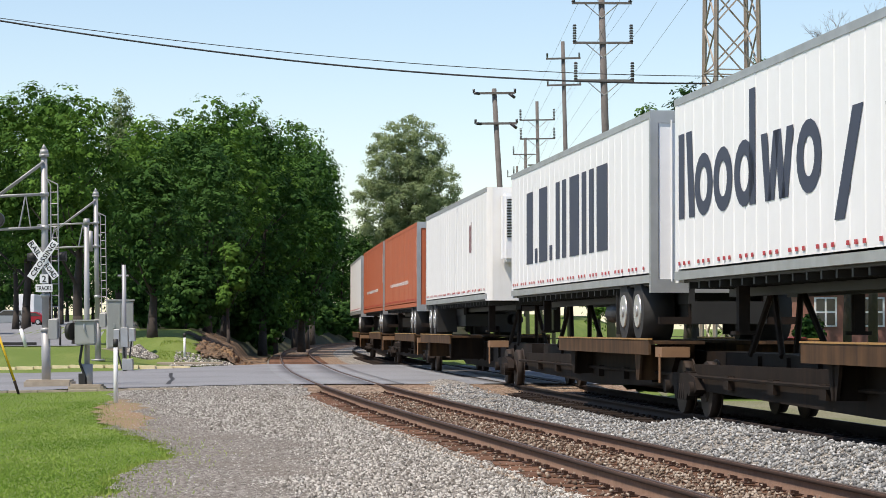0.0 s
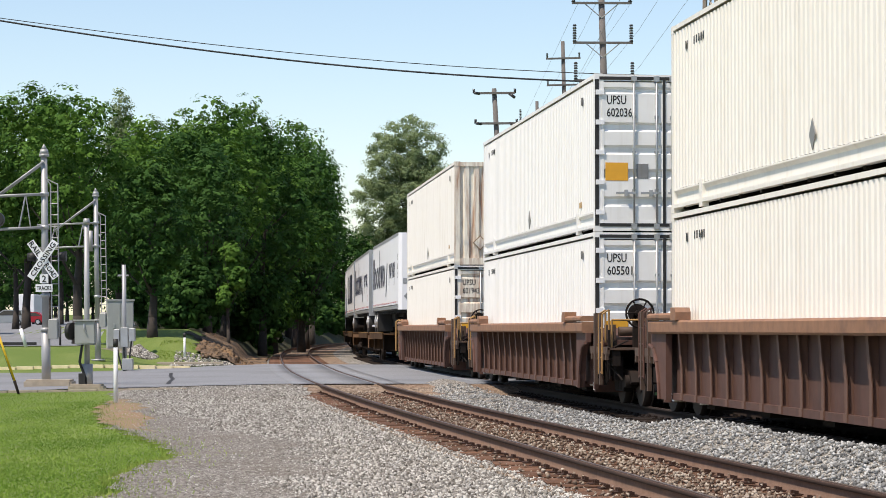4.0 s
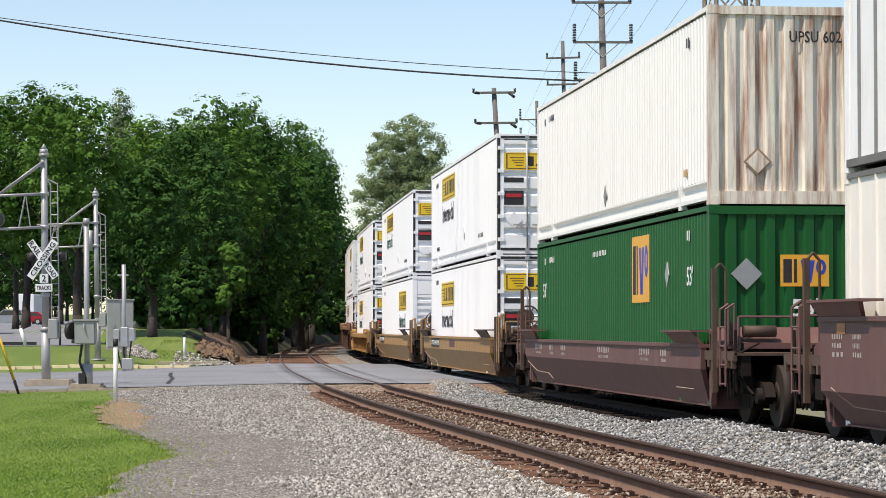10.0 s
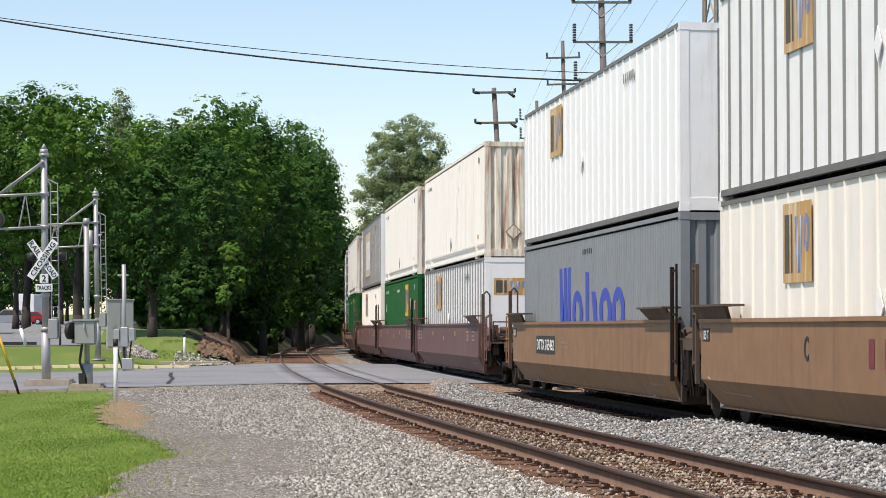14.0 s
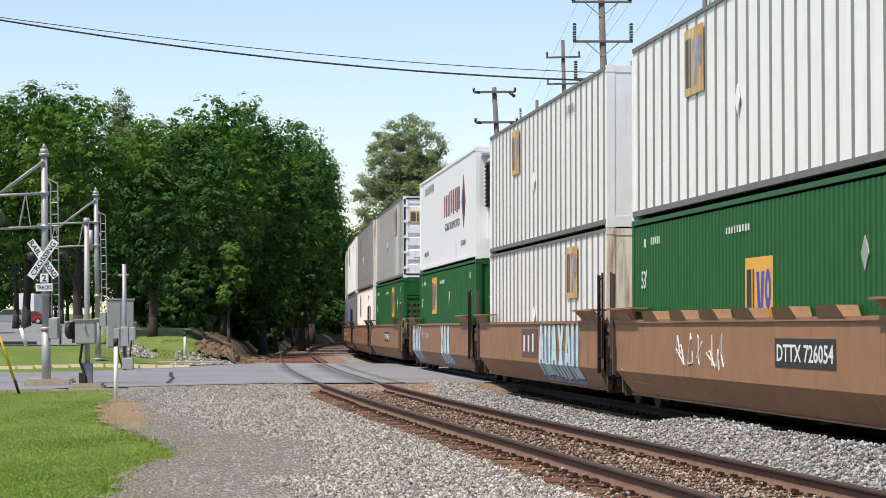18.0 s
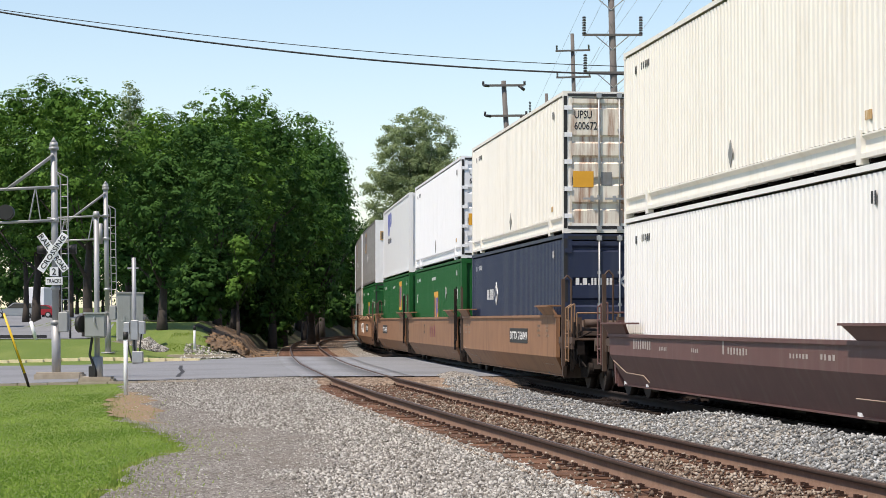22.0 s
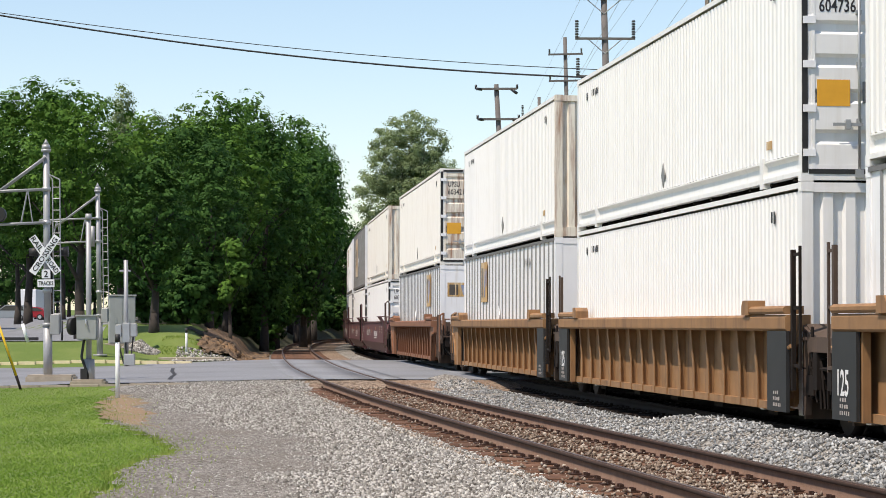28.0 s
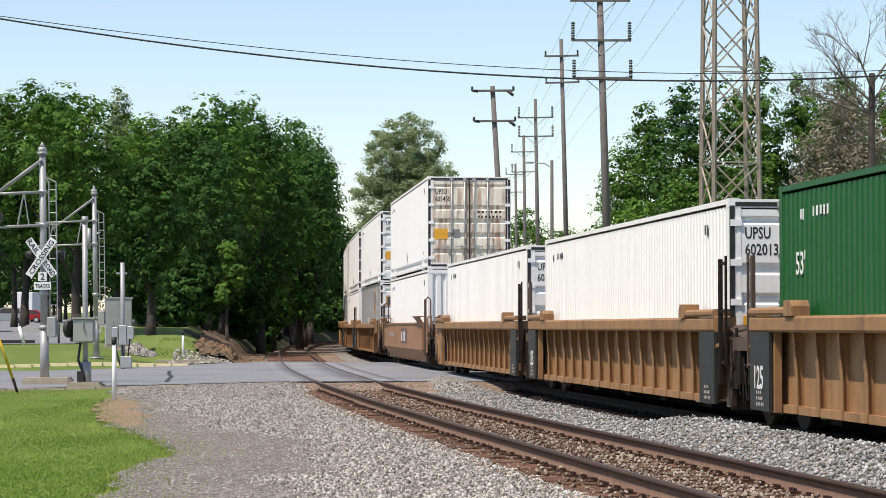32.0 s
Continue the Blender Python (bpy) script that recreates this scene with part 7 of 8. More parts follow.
t = trailer("white ribbed trailer with navy brand shapes riding backward", "pure", False)
brand_on(t, 0.4, 2.62, 9.4, 1.95, M["inknavy"])
lettering(t, "your way.", M["inknavy"], "s", 10.7, 3.0, 0.85, 3.6)
part("brand_mark", shared(logo_shapes, logo_shapes, M["ink"]), M["inknavy"], t, "", Matrix.Translation((-HX + 0.45, -CL / 2 - 0.004, 4.1)) @ Matrix.Diagonal((1.7, 1, 0.42, 1)))
for x in (0.42, 1.05):
    part("placard_holder", shared(diamond, diamond, M["silver"]), M["silver"], t, "", Matrix.Translation((-HX + x, -CL / 2 - 0.004, 2.55)) @ Matrix.Diagonal((1.3, 1, 1.3, 1)))
    part("placard_holder", shared(plate, plate, M["white"]), M["silver"], t, "", Matrix.Translation((-HX + x - 0.25, -CL / 2 - 0.004, 3.0)) @ Matrix.Diagonal((0.5, 1, 0.2, 1)))
lettering(t, "5\n6\n2", M["ink"], "s", 15.62, 3.2, 0.9, 0.16)
trail_set(-29.05, t, False, True)
t = trailer("white ribbed trailer with navy brand shapes and closed rear doors", "pure", True)
brand_on(t, 0.4, 2.62, 9.4, 1.95, M["inknavy"])
lettering(t, "your way.", M["inknavy"], "s", 10.7, 3.0, 0.85, 3.6)
part("brand_mark", shared(logo_shapes, logo_shapes, M["ink"]), M["inknavy"], t, "", Matrix.Translation((-HX + 0.42, -CL / 2 + 0.018, 4.0)) @ Matrix.Diagonal((1.7, 1, 0.42, 1)))
bars(t, M["inkred"], "s", 14.6, 2.55, 0.32, 0.14, 1)
bm = bmesh.new()
cyl(bm, (0, 0, 0), (0, -0.02, 0), 0.22, n=8)
pl = part("placard_holder", bm, M["silver"], t, "grey placard plate", Matrix.Translation((-HX + 0.55, -CL / 2 + 0.02, 1.76)) @ Matrix.Rotation(radians(22.5), 4, "Y"))
pl = part("placard", shared(diamond, diamond, M["silver"]), M["inkred"], t, "red hazard placard", Matrix.Translation((-HX + 0.55, -CL / 2 - 0.004, 1.76)) @ Matrix.Diagonal((0.95, 1, 0.95, 1)))
part("lettering", words("FLAMMABLE", 0.055, 0.26), M["inkwhite"], t, "", Matrix.Translation((-HX + 0.42, -CL / 2 - 0.022, 1.73)))
for x in (0.25, 0.62):
    bm = bmesh.new()
    cyl(bm, (-HX + x, -CL / 2 - 0.02, TZ0 - 0.02), (-HX + x, -CL / 2 + 0.02, TZ0 - 0.02), 0.07, n=12)
    part("tail_light", bm, M["inkred"], t, "red tail light")
for k in range(8):
    part("reflector", shared(plate, plate, M["white"]), M["inkred"] if k % 2 else M["signwhite"], t, "", Matrix.Translation((-1.15 + k * 0.2875, -CL / 2 + 0.018, 1.44)) @ Matrix.Diagonal((0.28, 1, 0.085, 1)))
for k in range(6):
    part("reflector", shared(plate, plate, M["white"]), M["inkred"] if k % 2 else M["signwhite"], t, "", Matrix.Translation((-1.15 + k * 0.36, -CL / 2 - 0.002, TZ0 + 0.03)) @ Matrix.Diagonal((0.35, 1, 0.06, 1)))
trail_set(-9.75, t, True)
t = trailer("white trailer with heavy dark brand shapes", "pure", True)
part("brand_mark", shared(logo_block, logo_block, M["ink"]), M["inknavy"], t, "plain navy brand shapes", Matrix.Translation((-HX - 0.001, CL / 2 - 2.5, 2.75)) @ SIDE @ Matrix.Diagonal((10.0, 1, 1.55, 1)))
trail_set(8.1, t, True)
t = trailer("pale grey refrigerated trailer with a cooling unit on its nose", "white", False, "white")
bm = bmesh.new()
bx(bm, -0.95, 0.95, -CL / 2 - 0.45, -CL / 2 + 0.02, 3.0, 4.7)
bmesh.ops.bevel(bm, geom=bm.edges[:], offset=0.08, segments=2, affect="EDGES")
cu = part("cooling_unit", bm, M["pure"], t)
bm = bmesh.new()
for i in range(14):
    bx(bm, -0.85, 0.1, -CL / 2 - 0.48, -CL / 2 - 0.44, 3.6 + i * 0.07, 3.635 + i * 0.07)
part("grille", bm, M["black"], cu, "black cooling grille")
bars(t, M["inkmaroon"], "s", 12.2, 3.35, 0.8, 0.6, 3)
trail_set(28.6, t, False)
for tr in (48.0, 65.0):
    t = trailer("faded orange trailer on a spine car", "orange", True, "orange")
    bars(t, M["inkwhite"], "s", 3.5, 2.9, 0.12, 9.0, 30)
    bars(t, M["inkwhite"], "s", 15.7, 3.2, 1.2, 0.2, 1)
    trail_set(tr, t, True)
t = trailer("white trailer at the head of the visible train", "white", True)
trail_set(84.0, t, True)


# ---- trees ----
def crown_mesh(name, z0, z1, r, seed, leaf, density, lobe, material, inner=0.6):
    """A crown of many lobes, each a shell of small leaves; its foot is at the origin's height."""
    rng = np.random.default_rng(seed)
    h = (z1 - z0) / 2
    area = 4 * math.pi * ((r * r + 2 * r * h) / 3)
    n = int(area / (lobe * lobe) * (1.35 if inner > 0.5 else 0.9)) + 10
    u = rng.normal(size=(n, 3))
    u /= np.linalg.norm(u, axis=1)[:, None]
    k = inner + (1.03 - inner) * rng.random(n) ** 0.8
    prof = 1.0 - 0.28 * np.clip(u[:, 2], 0, 1) ** 2 - 0.62 * np.clip(-u[:, 2], 0, 1)
    c = np.stack([u[:, 0] * (r - lobe * 0.5) * k * prof, u[:, 1] * (r - lobe * 0.5) * k * prof, z0 + h + u[:, 2] * (h - lobe * 0.4) * k], 1)
    lr = lobe * (0.40 + 0.62 * rng.random(n))
    sub = 10
    m = max(3, int(density / sub))
    v = rng.normal(size=(n, sub, 3))
    v[..., 2] += 0.5
    v /= np.linalg.norm(v, axis=2)[..., None]
    cc = c[:, None] + v * lr[:, None, None] * (0.55 + 0.38 * rng.random((n, sub, 1))) * np.array([1, 1, 0.8])
    w = rng.normal(size=(n, sub, m, 3))
    w /= np.linalg.norm(w, axis=3)[..., None]
    sr = lobe * (0.20 if inner > 0.5 else 0.50) * (0.6 + 0.7 * rng.random((n, sub, 1, 1)))
    p = (cc[:, :, None] + w * sr * np.array([1, 1, 0.6])).reshape(-1, 3)
    nrm = (v[:, :, None] * 0.9 + w * 0.36 + rng.normal(size=w.shape) * 0.12 + np.array([0, 0, 0.35])).reshape(-1, 3)
    nrm /= np.linalg.norm(nrm, axis=1)[:, None]
    a = np.cross(nrm, rng.normal(size=nrm.shape))
    a /= np.linalg.norm(a, axis=1)[:, None]
    b = np.cross(nrm, a)
    s = leaf * (0.6 + 0.8 * rng.random(len(p)))[:, None]
    co = np.stack([p - a * s, p - b * s * 0.62 + nrm * s * 0.12, p + a * s, p + b * s * 0.62 + nrm * s * 0.12], 1).reshape(-1, 3)
    me = fill_mesh(name, co, np.arange(len(co)).reshape(-1, 4))
    me.materials.append(material)
    return me


def trunk_mesh(bm, h, r, spread, seed, limbs=7):
    rng = random.Random(seed)
    p = Vector((0, 0, -0.3))
    pts = [p.copy()]
    for i in range(1, 7):
        p = Vector((rng.uniform(-0.12, 0.12) * i * 0.4, rng.uniform(-0.12, 0.12) * i * 0.4, h * i / 6))
        pts.append(p)
    rad = [r * (1.25 if i == 0 else 1 - 0.14 * i) for i in range(7)]
    for i in range(6):
        cyl(bm, pts[i], pts[i + 1], rad[i], rad[i + 1], n=8, caps=i in (0, 5))
    for k in range(limbs):
        i = rng.randint(2, 5)
        a = rng.uniform(0, 6.28)
        q = pts[i] + Vector((math.cos(a) * spread * 0.55, math.sin(a) * spread * 0.55, h * 0.16))
        q2 = q + Vector((math.cos(a) * spread * 0.35, math.sin(a) * spread * 0.35, h * 0.14))
        cyl(bm, pts[i], q, rad[i] * 0.55, rad[i] * 0.3, n=6, caps=False)
        cyl(bm, q, q2, rad[i] * 0.3, rad[i] * 0.12, n=5, caps=False)


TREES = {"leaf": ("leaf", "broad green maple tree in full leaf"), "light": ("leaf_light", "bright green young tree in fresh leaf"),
         "dark": ("leaf_shade", "leafy tree in the wood with shade in its dark green"), "pale": ("leaf_pale", "pale green thinly leaved tall tree")}


def tree(x, y, top, r, kind, seed, clear=2.0):
    z = float(lie(x, y))
    t = thing("tree", TREES[kind][1], "tree", Matrix.Translation((x, y, z)), group="trees beside the line")
    hgt = top - z
    far = max(0.72, y / 150)
    thin = kind == "pale"
    bm = bmesh.new()
    trunk_mesh(bm, hgt * (0.8 if thin else 0.66), 0.16 + hgt * 0.008, r * 0.9, seed, 12 if thin else 7)
    part("trunk", bm, M["bark"], t, "rough grey-brown bark")
    me = crown_mesh("crown", min(clear, hgt * 0.3), hgt + 0.35, r * 1.12, seed, (0.078 if thin else 0.112) * far ** 0.8, 110 if thin else (104 if y < 165 else 62), (0.62 if thin else 1.42) * far ** 0.7, M[TREES[kind][0]], 0.3 if thin else 0.6)
    part("crown", me, M[TREES[kind][0]], t)
    return t


for i, (x, y, top, r, kind) in enumerate((
        (-30.3, 150, 16.1, 4.6, "leaf"), (-25.1, 142, 16.0, 4.0, "leaf"), (-16.0, 103.5, 12.1, 2.7, "leaf"), (-27.3, 200, 21.6, 2.0, "pale"), (-34.8, 192, 15.5, 4.2, "dark"), (-30.2, 186, 15.5, 4.0, "dark"), (-23.6, 141, 14.6, 3.4, "leaf"),
        (-16.8, 134, 13.4, 2.4, "light"), (-16.5, 150, 15.2, 2.6, "light"), (-13.3, 137, 14.6, 2.9, "leaf"), (-12.9, 160, 16.8, 2.8, "leaf"),
        (-13.4, 205, 20.0, 3.6, "leaf"), (-13.8, 240, 21.5, 3.6, "leaf"), (-14.7, 290, 22.9, 2.8, "dark"))):
    tree(x, y, top, r, kind, 100 + i, 3.6 if x < -20 or y < 110 else 1.4)
# canopy of the wood over the hollow, and the thick growth at its back
for i, (x, y, top, r) in enumerate(((-9.6, 160, 13.6, 2.7), (-12.0, 130, 12.8, 2.6), (-10.8, 141, 13.2, 3.1), (-10.9, 152, 13.2, 3.2), (-13.6, 125, 12.2, 3.0), (-11.0, 176, 15.0, 3.1), (-11.9, 196, 16.2, 3.2), (-12.7, 103, 8.8, 1.9), (-11.9, 119, 10.4, 2.1), (-16.6, 121, 10.4, 2.2), (-15.0, 172, 17.5, 3.6), (-10.6, 182, 16.5, 3.2), (-20.0, 168, 16.4, 4.0), (-18.5, 198, 19.0, 4.2), (-12.0, 216, 18.5, 2.7), (-17.5, 225, 20.0, 4.2),
                                    (-24.0, 215, 20.0, 4.6), (-14.0, 262, 20.0, 2.7), (-19.5, 255, 21.0, 4.6), (-27.0, 250, 21.0, 4.8), (-17.0, 285, 22.0, 4.4), (-24.0, 290, 22.0, 4.8))):
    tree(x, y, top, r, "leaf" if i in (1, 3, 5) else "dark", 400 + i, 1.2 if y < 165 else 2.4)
for i in range(9):
    tree(-31.0 + i * 2.9, 318 + (i % 3) * 6, 15.0 + (i % 2) * 2.0, 3.0, "dark", 430 + i, 0.0)
for i, (x, y, top, r, kind) in enumerate((
        (-13.8, 330, 16.1, 3.9, "dark"), (-9.5, 345, 13.0, 5.0, "dark"))):
    tree(x, y, top, r, kind, 140 + i, 2.2 if kind == "light" else 0.2)
young = thing("tree", "slender green young tree before the wood", "tree", Matrix.Translation((-10.3, 113.5, float(lie(-10.3, 113.5)))), group="trees beside the line")
bm = bmesh.new()
trunk_mesh(bm, 5.0, 0.09, 0.8, 55, 5)
part("trunk", bm, M["bark"], young)
for k, (ox, z0, z1, r) in enumerate(((0.1, 3.4, 5.0, 0.55), (0.45, 2.5, 4.1, 0.6), (-0.2, 1.6, 3.0, 0.4))):
    part("crown", crown_mesh("crown", z0, z1, r, 60 + k, 0.085, 120, 0.42, M["leaf"]), M["leaf"], young, "", Matrix.Translation((ox, 0, 0)))
# undergrowth that fills the hollow beneath the trees beside the line, shade in its leaf colour
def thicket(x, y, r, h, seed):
    b = thing("bush", "tangled undergrowth beside the line, shade put into its leaf colour", "bush", Matrix.Translation((x, y, float(lie(x, y)))), group="undergrowth in the wood")
    part("crown", crown_mesh("crown", -0.3, h, r, seed, 0.10, 170, 0.8, M["leaf_shade"]), M["leaf_shade"], b)


_rng = random.Random(31)
for i in range(8):
    yy = 235 + i * 14
    thicket(float(near_x(yy)) - 3.4 - _rng.uniform(0.2, 1.2), yy, _rng.uniform(1.5, 2.1), _rng.uniform(2.6, 5.0), 300 + i)
for i in range(13):
    thicket(-28.5 + i * 1.55 + _rng.uniform(-0.4, 0.4), 226 + i * 2.0 + _rng.uniform(-3, 3), 1.9, _rng.uniform(3.4, 5.0), 320 + i)
for i in range(9):
    yy = 168 + i * 7
    thicket(float(near_x(yy)) - 5.2 - _rng.uniform(0.0, 1.0), yy, 1.9, _rng.uniform(3.6, 5.4), 350 + i)
for i in range(10):
    yy = 114 + i * 4.5
    thicket(float(near_x(yy)) - 4.6 - (i % 3) * 1.3 - _rng.uniform(0.0, 0.6), yy, 1.45, _rng.uniform(2.6, 3.6), 380 + i)
for i, (x, y, h, r) in enumerate(((-13.0, 131, 3.6, 1.5), (-12.2, 143, 4.2, 1.6), (-11.6, 152, 4.6, 1.7))):
    thicket(x, y, r, h, 370 + i)
for i, (x, y, top, r, kind) in enumerate(((-4.5, 305, 29.4, 6.7, "pale"), (-10.4, 335, 16.6, 2.7, "pale"), (-7.0, 345, 16.4, 4.3, "leaf"))):
    tree(x, y, top, r, kind, 160 + i, 2.0)
for i, (x, y, top, r, kind) in enumerate((
        (12.4, 165, 15.3, 1.9, "leaf"), (14.2, 162, 16.5, 2.6, "leaf"), (15.8, 152, 17.1, 2.8, "dark"), (19.2, 158, 17.6, 2.7, "leaf"), (20.4, 150, 19.0, 1.7, "leaf"),
        (23.2, 152, 17.6, 2.5, "leaf"), (24.9, 148, 17.2, 2.7, "leaf"), (27.4, 142, 17.2, 2.8, "leaf"), (11.6, 140, 9.1, 2.3, "light"), (15.2, 142, 10.9, 2.8, "leaf"),
        (19.0, 146, 11.5, 3.0, "leaf"), (22.7, 138, 10.7, 2.9, "dark"), (26.1, 135, 11.1, 2.8, "leaf"),
        (14.7, 420, 22.1, 6.4, "leaf"), (22.3, 430, 19.6, 5.6, "light"), (7.8, 430, 20.1, 6.2, "leaf"), (1.7, 440, 19.5, 6.3, "dark"), (19.8, 300, 14.8, 3.2, "leaf"))):
    tree(x, y, top, r, kind, 180 + i, 0.8)


def twigs(bm, p, way, length, r, depth, rng):
    q = p + way * length
    cyl(bm, p, q, r, r * 0.6, n=5 if depth > 2 else 4, caps=False)
    if depth <= 0:
        return
    for k in range(3 if depth > 1 else 4):
        w = (way + Vector((rng.uniform(-0.8, 0.8), rng.uniform(-0.8, 0.8), rng.uniform(-0.35, 0.6)))).normalized()
        twigs(bm, p + way * length * rng.uniform(0.55, 1.0), w, length * rng.uniform(0.55, 0.8), r * 0.55, depth - 1, rng)


for (x, y, h, lab) in ((20.4, 112, 13.4, "leafless grey tree with a mass of fine bare twigs"), (20.2, 118, 6.4, "dead tree overgrown with grey-brown vines")):
    bt = thing("bare_tree", lab, "tree", Matrix.Translation((x, y, float(lie(x, y)))))
    rng = random.Random(int(x * 10))
    bm = bmesh.new()
    cyl(bm, (0, 0, -0.3), (0.1, 0, h), 0.24, 0.15, n=8)
    part("trunk", bm, M["bark"], bt)
    for k in range(14 if h > 10 else 12):
        bm = bmesh.new()
        a = rng.uniform(0, 6.28)
        twigs(bm, Vector((0.1, 0, h * rng.uniform(0.72, 1.0))), Vector((math.cos(a) * 0.8, math.sin(a) * 0.8, rng.uniform(0.2, 1.1))).normalized(), rng.uniform(1.8, 2.6), 0.06, 4, rng)
        part("branch", bm, M["twig"], bt, "bare grey-brown branch")
    if h < 10:
        part("vines", crown_mesh("vines", 3.0, 13.2, 3.1, 77, 0.08, 90, 0.8, M["leaf_vine"], 0.3), M["leaf_vine"], bt, "dry grey-brown vines")


# ---- poles, wires and the lattice tower ----
def timber_pole(x, y, height, r, lean, arms, label, arm_w=1.5, seed=0, brace=True, up=0.9, strings=False):
    z = float(lie(x, y))
    p = thing("utility_pole", label, "utility pole", Matrix.Translation((x, y, z)) @ Matrix.Rotation(-lean, 4, "Y"), group="utility poles")
    bm = bmesh.new()
    cyl(bm, (0, 0, -0.5), (0, 0, height), r * 1.25, r * 0.8, n=12)
    part("pole", bm, M["pole"], p)
    am = shared(("arm", arm_w), lambda b: bx(b, -arm_w, arm_w, -0.22, -0.10, -0.055, 0.055), M["pole"])
    im = shared(("insulator", up), lambda b: [cyl(b, (0, 0, up * k / 7), (0, 0, up * (k + 0.7) / 7), 0.11 if up > 0.5 else 0.07, 0.07 if up > 0.5 else 0.05, n=8) for k in range(7)], M["porcelain"])
    for a in arms:
        tilt = a[1] if len(a) > 1 else 0
        arm = part("crossarm", am, M["pole"], p, "", Matrix.Translation((0, 0, a[0])) @ Matrix.Rotation(tilt, 4, "Y"))
        for sx in (-1, 1):
            if strings:
                bm = bmesh.new()
                cyl(bm, (sx * arm_w, -0.15, 0), (sx * (arm_w + 0.0), -0.15, 0.22), 0.06, n=8)
                cyl(bm, (sx * arm_w * 0.72, -0.15, -0.02), (sx * arm_w * 0.98, -0.3, -0.25 * (sx > 0)), 0.075, n=8)
                part("insulator", bm, M["porcelain"], arm)
            else:
                part("insulator", im, M["porcelain"], arm, "", Matrix.Translation((sx * (arm_w - 0.08), -0.15, 0.06)))
            if brace:
                bm = bmesh.new()
                cyl(bm, (sx * arm_w * 0.55, -0.15, -0.05), (0, -0.15, -0.75), 0.028, n=5)
                part("brace", bm, M["silver"], arm)
    return p


timber_pole(8.45, 118, 19.2, 0.19, 0.028, ((17.75, 0.03), (15.75, 0.03), (13.85, 0.03)), "tall weathered timber pole with three crossarms and dark insulators")
timber_pole(8.1, 150, 19.6, 0.15, 0.024, ((18.5,), (16.8,)), "weathered timber pole with two crossarms", 1.1, brace=False, up=0.3)
timber_pole(8.3, 200, 20.6, 0.17, 0.016, ((19.0,), (17.4,)), "timber pole with crossarms and upright insulators", 1.5)
timber_pole(9.7, 270, 23.2, 0.2, 0.012, ((21.3,), (19.0,)), "timber pole with crossarms and upright insulators", 1.45)
timber_pole(10.6, 330, 24.5, 0.2, 0.01, ((23.0,), (20.5,)), "timber pole with crossarms and upright insulators", 1.4)
timber_pole(3.4, 120, 13.9, 0.155, 0.058, ((13.65, 0.05), (12.1, 0.05)), "leaning timber pole with two short arms and strain insulators", 1.05, brace=False, strings=True)

lamp = thing("street_lamp", "grey street lamp on a curved arm", "street lamp", Matrix.Translation((8.2, 175, 13.1)))
bm = bmesh.new()
pipe(bm, [(0, 0, 0), (-0.5, 0, 0.35), (-1.4, 0, 0.45)], 0.04)
part("arm", bm, M["silver"], lamp)
bm = bmesh.new()
bx(bm, -1.95, -1.35, -0.15, 0.15, 0.36, 0.5)
bmesh.ops.bevel(bm, geom=bm.edges[:], offset=0.05, segments=2, affect="EDGES")
part("lamp_head", bm, M["silver"], lamp)
bm = bmesh.new()
cyl(bm, (0, 0, -14.0), (0, 0, 0.6), 0.16, 0.12, n=10)
part("pole", bm, M["pole"], lamp)

tower = thing("lattice_tower", "rust-streaked steel lattice tower", "tower", Matrix.Translation((14.35, 117, float(lie(14, 117)))) @ Matrix.Rotation(radians(9), 4, "Z"))


def tower_leg(bm):
    bx(bm, -0.12, 0.12, -0.015, 0.015, 0, 26)
    bx(bm, -0.015, 0.015, -0.12, 0.12, 0, 26)


def tower_half(z):
    return 1.28 - 0.012 * z


for sx in (-1, 1):
    for sy in (-1, 1):
        lg = part("leg", shared(tower_leg, tower_leg, M["lattice"]), M["lattice"], tower, "", Matrix.Translation((sx * 1.25, sy * 1.25, -0.3)) @ Matrix.Rotation(radians(0.6) * sy, 4, "X") @ Matrix.Rotation(-radians(0.6) * sx, 4, "Y"))
for k in range(11):
    z0, z1 = k * 2.35, (k + 1) * 2.35
    a, b = tower_half(z0), tower_half(z1)
    for f in range(4):
        rot = Matrix.Rotation(f * math.pi / 2, 4, "Z")
        bm = bmesh.new()
        cyl(bm, (-a, -a, z0), (b, -b, z1), 0.055, n=4)
        cyl(bm, (a, -a, z0), (-b, -b, z1), 0.055, n=4)
        part("brace", bm, M["lattice"], tower, "", rot)
        if k % 2 == 0:
            bm = bmesh.new()
            cyl(bm, (-a, -a, z0 + 0.05), (a, -a, z0 + 0.05), 0.045, n=4)
            part("strut", bm, M["lattice"], tower, "", rot)


def wire(pts, r, name="overhead_cable", label="black overhead cable sagging across the line", material=None):
    cu = bpy.data.curves.new(name, "CURVE")
    cu.dimensions, cu.bevel_depth, cu.bevel_resolution = "3D", r, 1
    sp = cu.splines.new("POLY")
    sp.points.add(len(pts) - 1)
    for q, p in zip(sp.points, pts):
        q.co = (*p, 1)
    cu.materials.append(material or M["cable"])
    return tagged(new(name, cu), label, "cable", "overhead cables", "")


def sag(knots, y0, y1, n=40):
    """A smooth hanging line through knots of (x, z)."""
    xs, zs = [k[0] for k in knots], [k[1] for k in knots]
    c = np.polyfit(xs, zs, 3)
    return [(float(x), y0 + (y1 - y0) * i / n, float(np.polyval(c, x))) for i, x in enumerate(np.linspace(xs[0], xs[-1], n + 1))]


